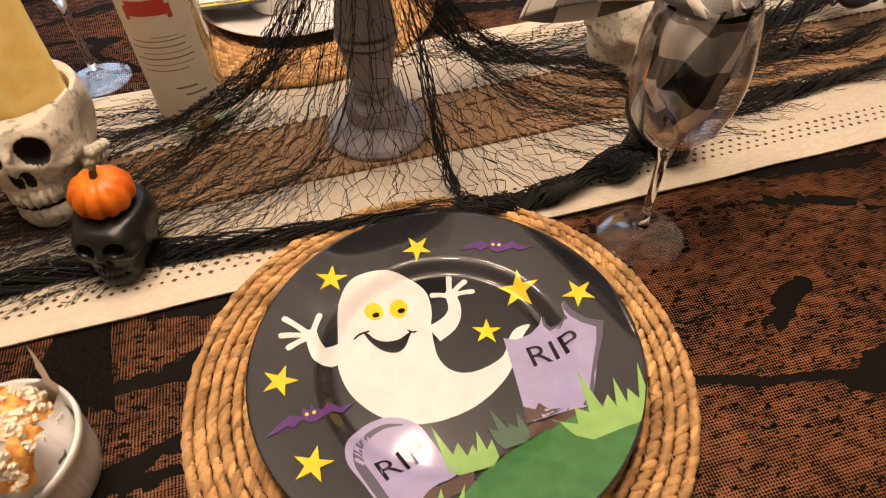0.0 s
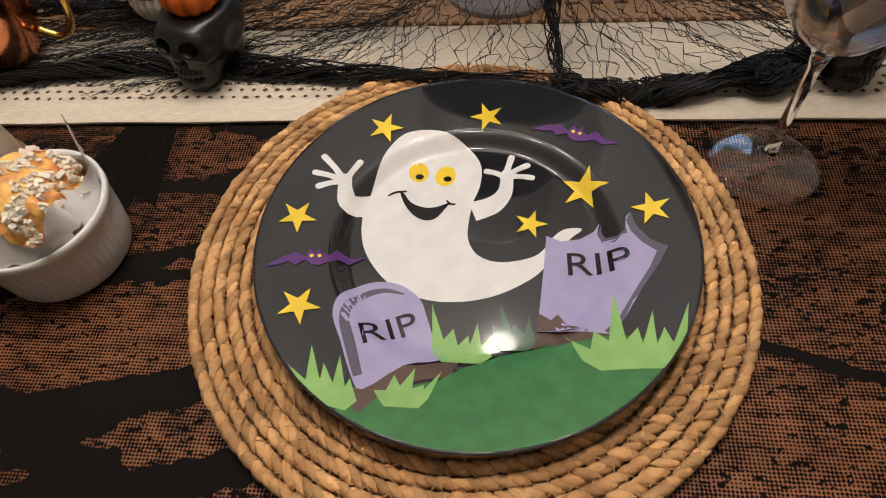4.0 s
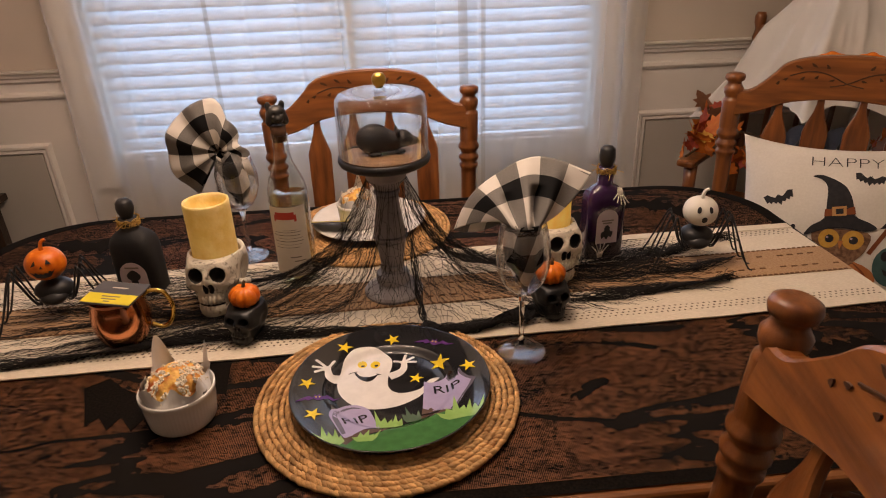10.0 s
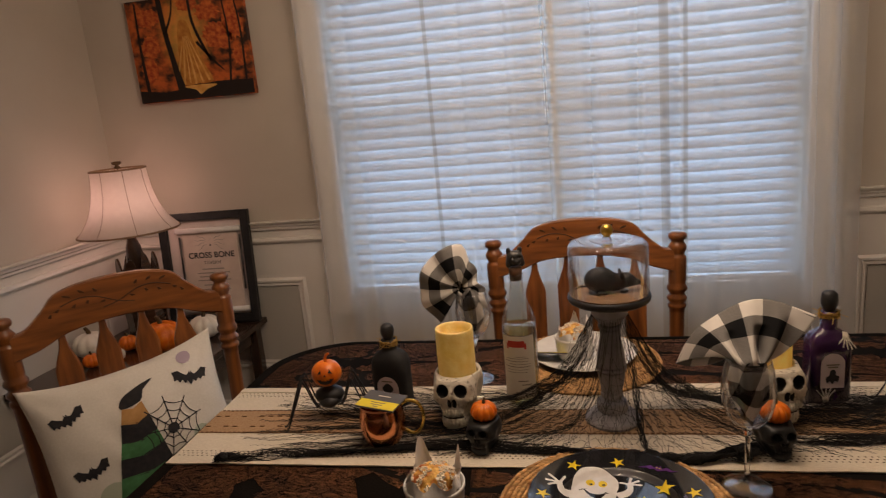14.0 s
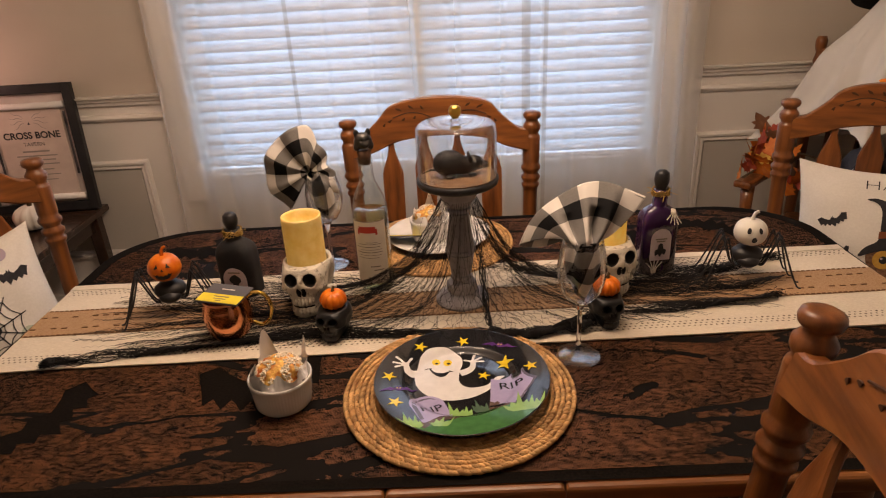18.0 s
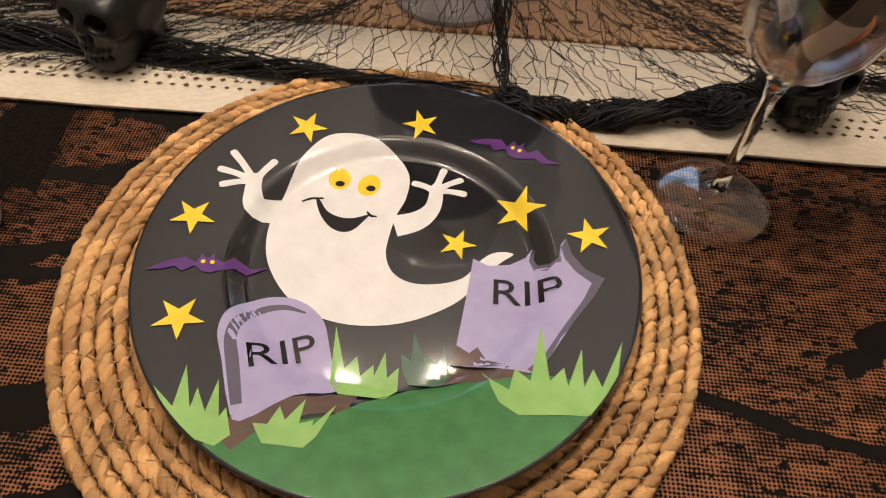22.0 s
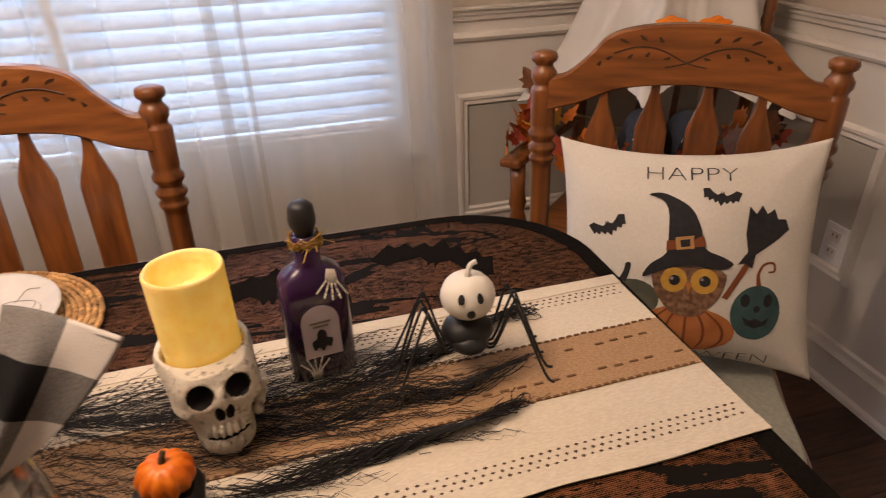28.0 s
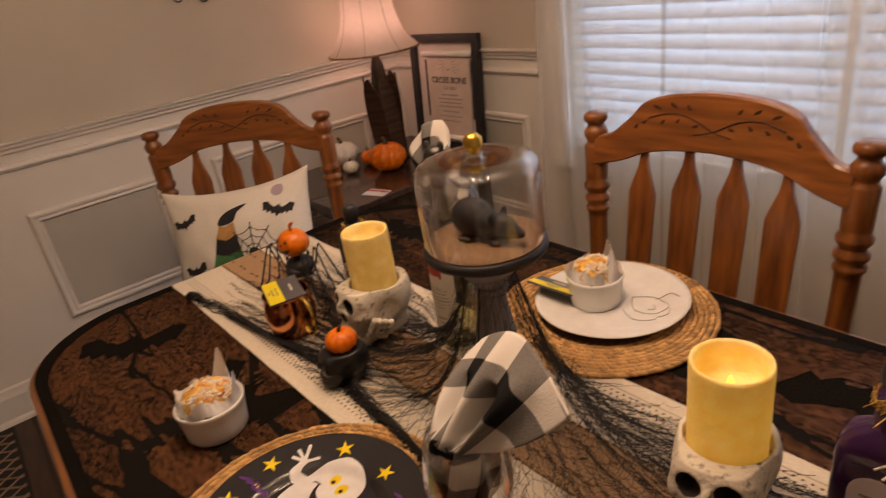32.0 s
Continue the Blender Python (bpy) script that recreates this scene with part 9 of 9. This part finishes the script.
part("base", lathe([(0, 0), (0.085, 0), (0.088, 0.012), (0.06, 0.03), (0.032, 0.05), (0.03, 0.30), (0.036, 0.34), (0.028, 0.40), (0.018, 0.43), (0.012, 0.60), (0, 0.60)], 32), M["dark_wood"], lampt, "dark brown stem", True)
for i in range(6):
    a = math.tau * i / 6
    bl = slab(smooth_line([(-0.034, 0), (-0.042, 0.10), (-0.044, 0.22), (-0.036, 0.30), (-0.022, 0.335), (-0.004, 0.345), (0.012, 0.31), (0.034, 0.26), (0.042, 0.12), (0.034, 0)], 4, True), 0.008, 0.002)
    part("base_leaf", bl, M["dark_wood"], lampt, "carved dark leaf", m=pose(0.066 * math.cos(a), 0.066 * math.sin(a), 0.02, 0, 0, math.degrees(a) + 90) @ pose(0, 0, 0, 87 + 4 * (i % 3), 0, 0))
part("finial", lathe([(0, 0.715), (0.01, 0.715), (0.012, 0.722), (0.006, 0.728), (0.018, 0.735), (0.018, 0.742), (0, 0.744)], 20), M["stem"], lampt, smooth=True)
part("harp", tube([(0, 0, 0.60), (0, 0, 0.716)], 0.003, 6), M["stem"], lampt)

# the table lamp's pinkish light is mixed into the sign's backing colour
sg = framed("framed_sign", pose(-1.605, 1.560, SZ + 0.249, -4.5, 0, 4), 0.41, 0.485, 0.034, "black framed tavern sign leaning on the wall", material("pink_lit_backing", (0.58, 0.50, 0.46), 0.8, color2=(0.64, 0.56, 0.52), scale=10), depth=0.026)
part("scroll_paper", box(0.25, 0.004, 0.34, 0.001, at=(0.02, -0.014, -0.01)), material("aged_scroll_paper", (0.56, 0.46, 0.40), 0.8, color2=(0.64, 0.54, 0.47), scale=18), sg, "aged paper scroll")
for z in (0.165, -0.185):
    part("scroll_roller", tube([(-0.125, -0.022, z), (0.165, -0.022, z)], 0.012, 12), M["paper_plain"], sg, "", True)
for s in (-1, 1):
    part("dagger", box(0.008, 0.004, 0.24, 0.001, at=(0.02 + s * 0.137, -0.016, 0.02)), M["photo_dark"], sg)
text_outline("CROSS BONE", 0.035, M["black"], sg, pose(0.02, -0.0166, 0.055, 90, 0, 0), "printed_lettering", slim=-0.0009)
text_outline("TAVERN", 0.021, M["photo_dark"], sg, pose(0.02, -0.0166, 0.022, 90, 0, 0), "printed_lettering")
for k in (-1, 1):
    part("printed_eye", slab([(0.0075 * math.cos(math.tau * i / 12) + k * 0.010, 0.010 * math.sin(math.tau * i / 12)) for i in range(12)], 0.0005), M["photo_dark"], sg, "", m=pose(0.02, -0.0164, 0.122, 90, 0, k * 8))
    for i in range(4):
        a = radians(-35 + 24 * i)
        p = [(k * (0.020 + 0.05 * t) * math.cos(a), (0.020 + 0.05 * t) * math.sin(a) * 0.8 + 0.004 * math.sin(6 * t)) for t in (0, 0.35, 0.7, 1)]
        part("printed_flourish", slab(stroke(p, (0.0006, 0.0012, 0.0009, 0.0004)), 0.0004), M["grey_line"], sg, "", m=pose(0.02, -0.0164, 0.112, 90, 0, 0))
part("printed_nose", slab([(-0.005, 0), (0, 0.009), (0.005, 0), (0, -0.002)], 0.0005), M["photo_dark"], sg, "", m=pose(0.02, -0.0164, 0.097, 90, 0, 0))
bars(sg, [(0.02, -0.005, 0.10, 0.006), (0.02, -0.022, 0.15, 0.005), (0.02, -0.038, 0.13, 0.005), (0.02, -0.054, 0.15, 0.005), (0.02, -0.075, 0.10, 0.005), (0.02, -0.095, 0.14, 0.004), (0.02, -0.115, 0.11, 0.004)], M["grey_line"], -0.0166)

for x, y, r, mt, lb, sq in ((-1.935, 1.175, 0.070, "pumpkin_white", "white pumpkin with a dark stem on a side table", 0.72), (-1.650, 1.225, 0.078, "pumpkin", "orange pumpkin on a side table", 0.78), (-1.785, 1.118, 0.034, "pumpkin_white", "small white pumpkin on a side table", 0.8), (-1.848, 1.068, 0.034, "pumpkin", "small orange pumpkin on a side table", 0.8), (-1.815, 1.232, 0.036, "pumpkin", "small orange pumpkin on a side table", 0.9), (-1.55, 1.36, 0.066, "pumpkin_white", "white pumpkin beside a framed sign", 0.74)):
    pumpkin("pumpkin", pose(x, y, SZ + 0.0005, 0, 0, rl.uniform(0, 360)), r, M[mt], lb, group="pumpkins on the side table", squash=sq, ribs=10)
card = thing("small_card", pose(-1.465, 1.03, SZ + 0.0005, 0, 0, 20), "small white and red card lying on a side table", "card")
part("card", box(0.10, 0.06, 0.002, at=(0, 0, 0.001)), M["paper_plain"], card)
part("red_stripe", box(0.098, 0.015, 0.0005, at=(0, 0.015, 0.0023)), M["red_ink"], card, "red stripe")

# patterned mat on the floor by the west wall
fm = thing("lattice_mat", pose(-1.70, -0.66, 0.0), "dark floor mat with a tan lattice pattern", "mat")
part("base", box(0.56, 0.62, 0.006, 0.001, at=(0, 0, 0.0035)), M["black_matte"], fm)
M["lattice"] = material("tan_lattice", (0.30, 0.20, 0.13), 0.9)
for k in range(-9, 10):
    for s in (-1, 1):
        x0 = k * 0.058
        pts = []
        for t in range(0, 41):
            y = -0.30 + 0.60 * t / 40
            x = x0 + s * (y + 0.30) * 0.8 - s * 0.24
            if abs(x) < 0.272:
                pts.append((x, y, 0.0072))
        if len(pts) > 1:
            part("lattice_strip", tube([pts[0], pts[-1]], 0.0035, 4), M["lattice"], fm)
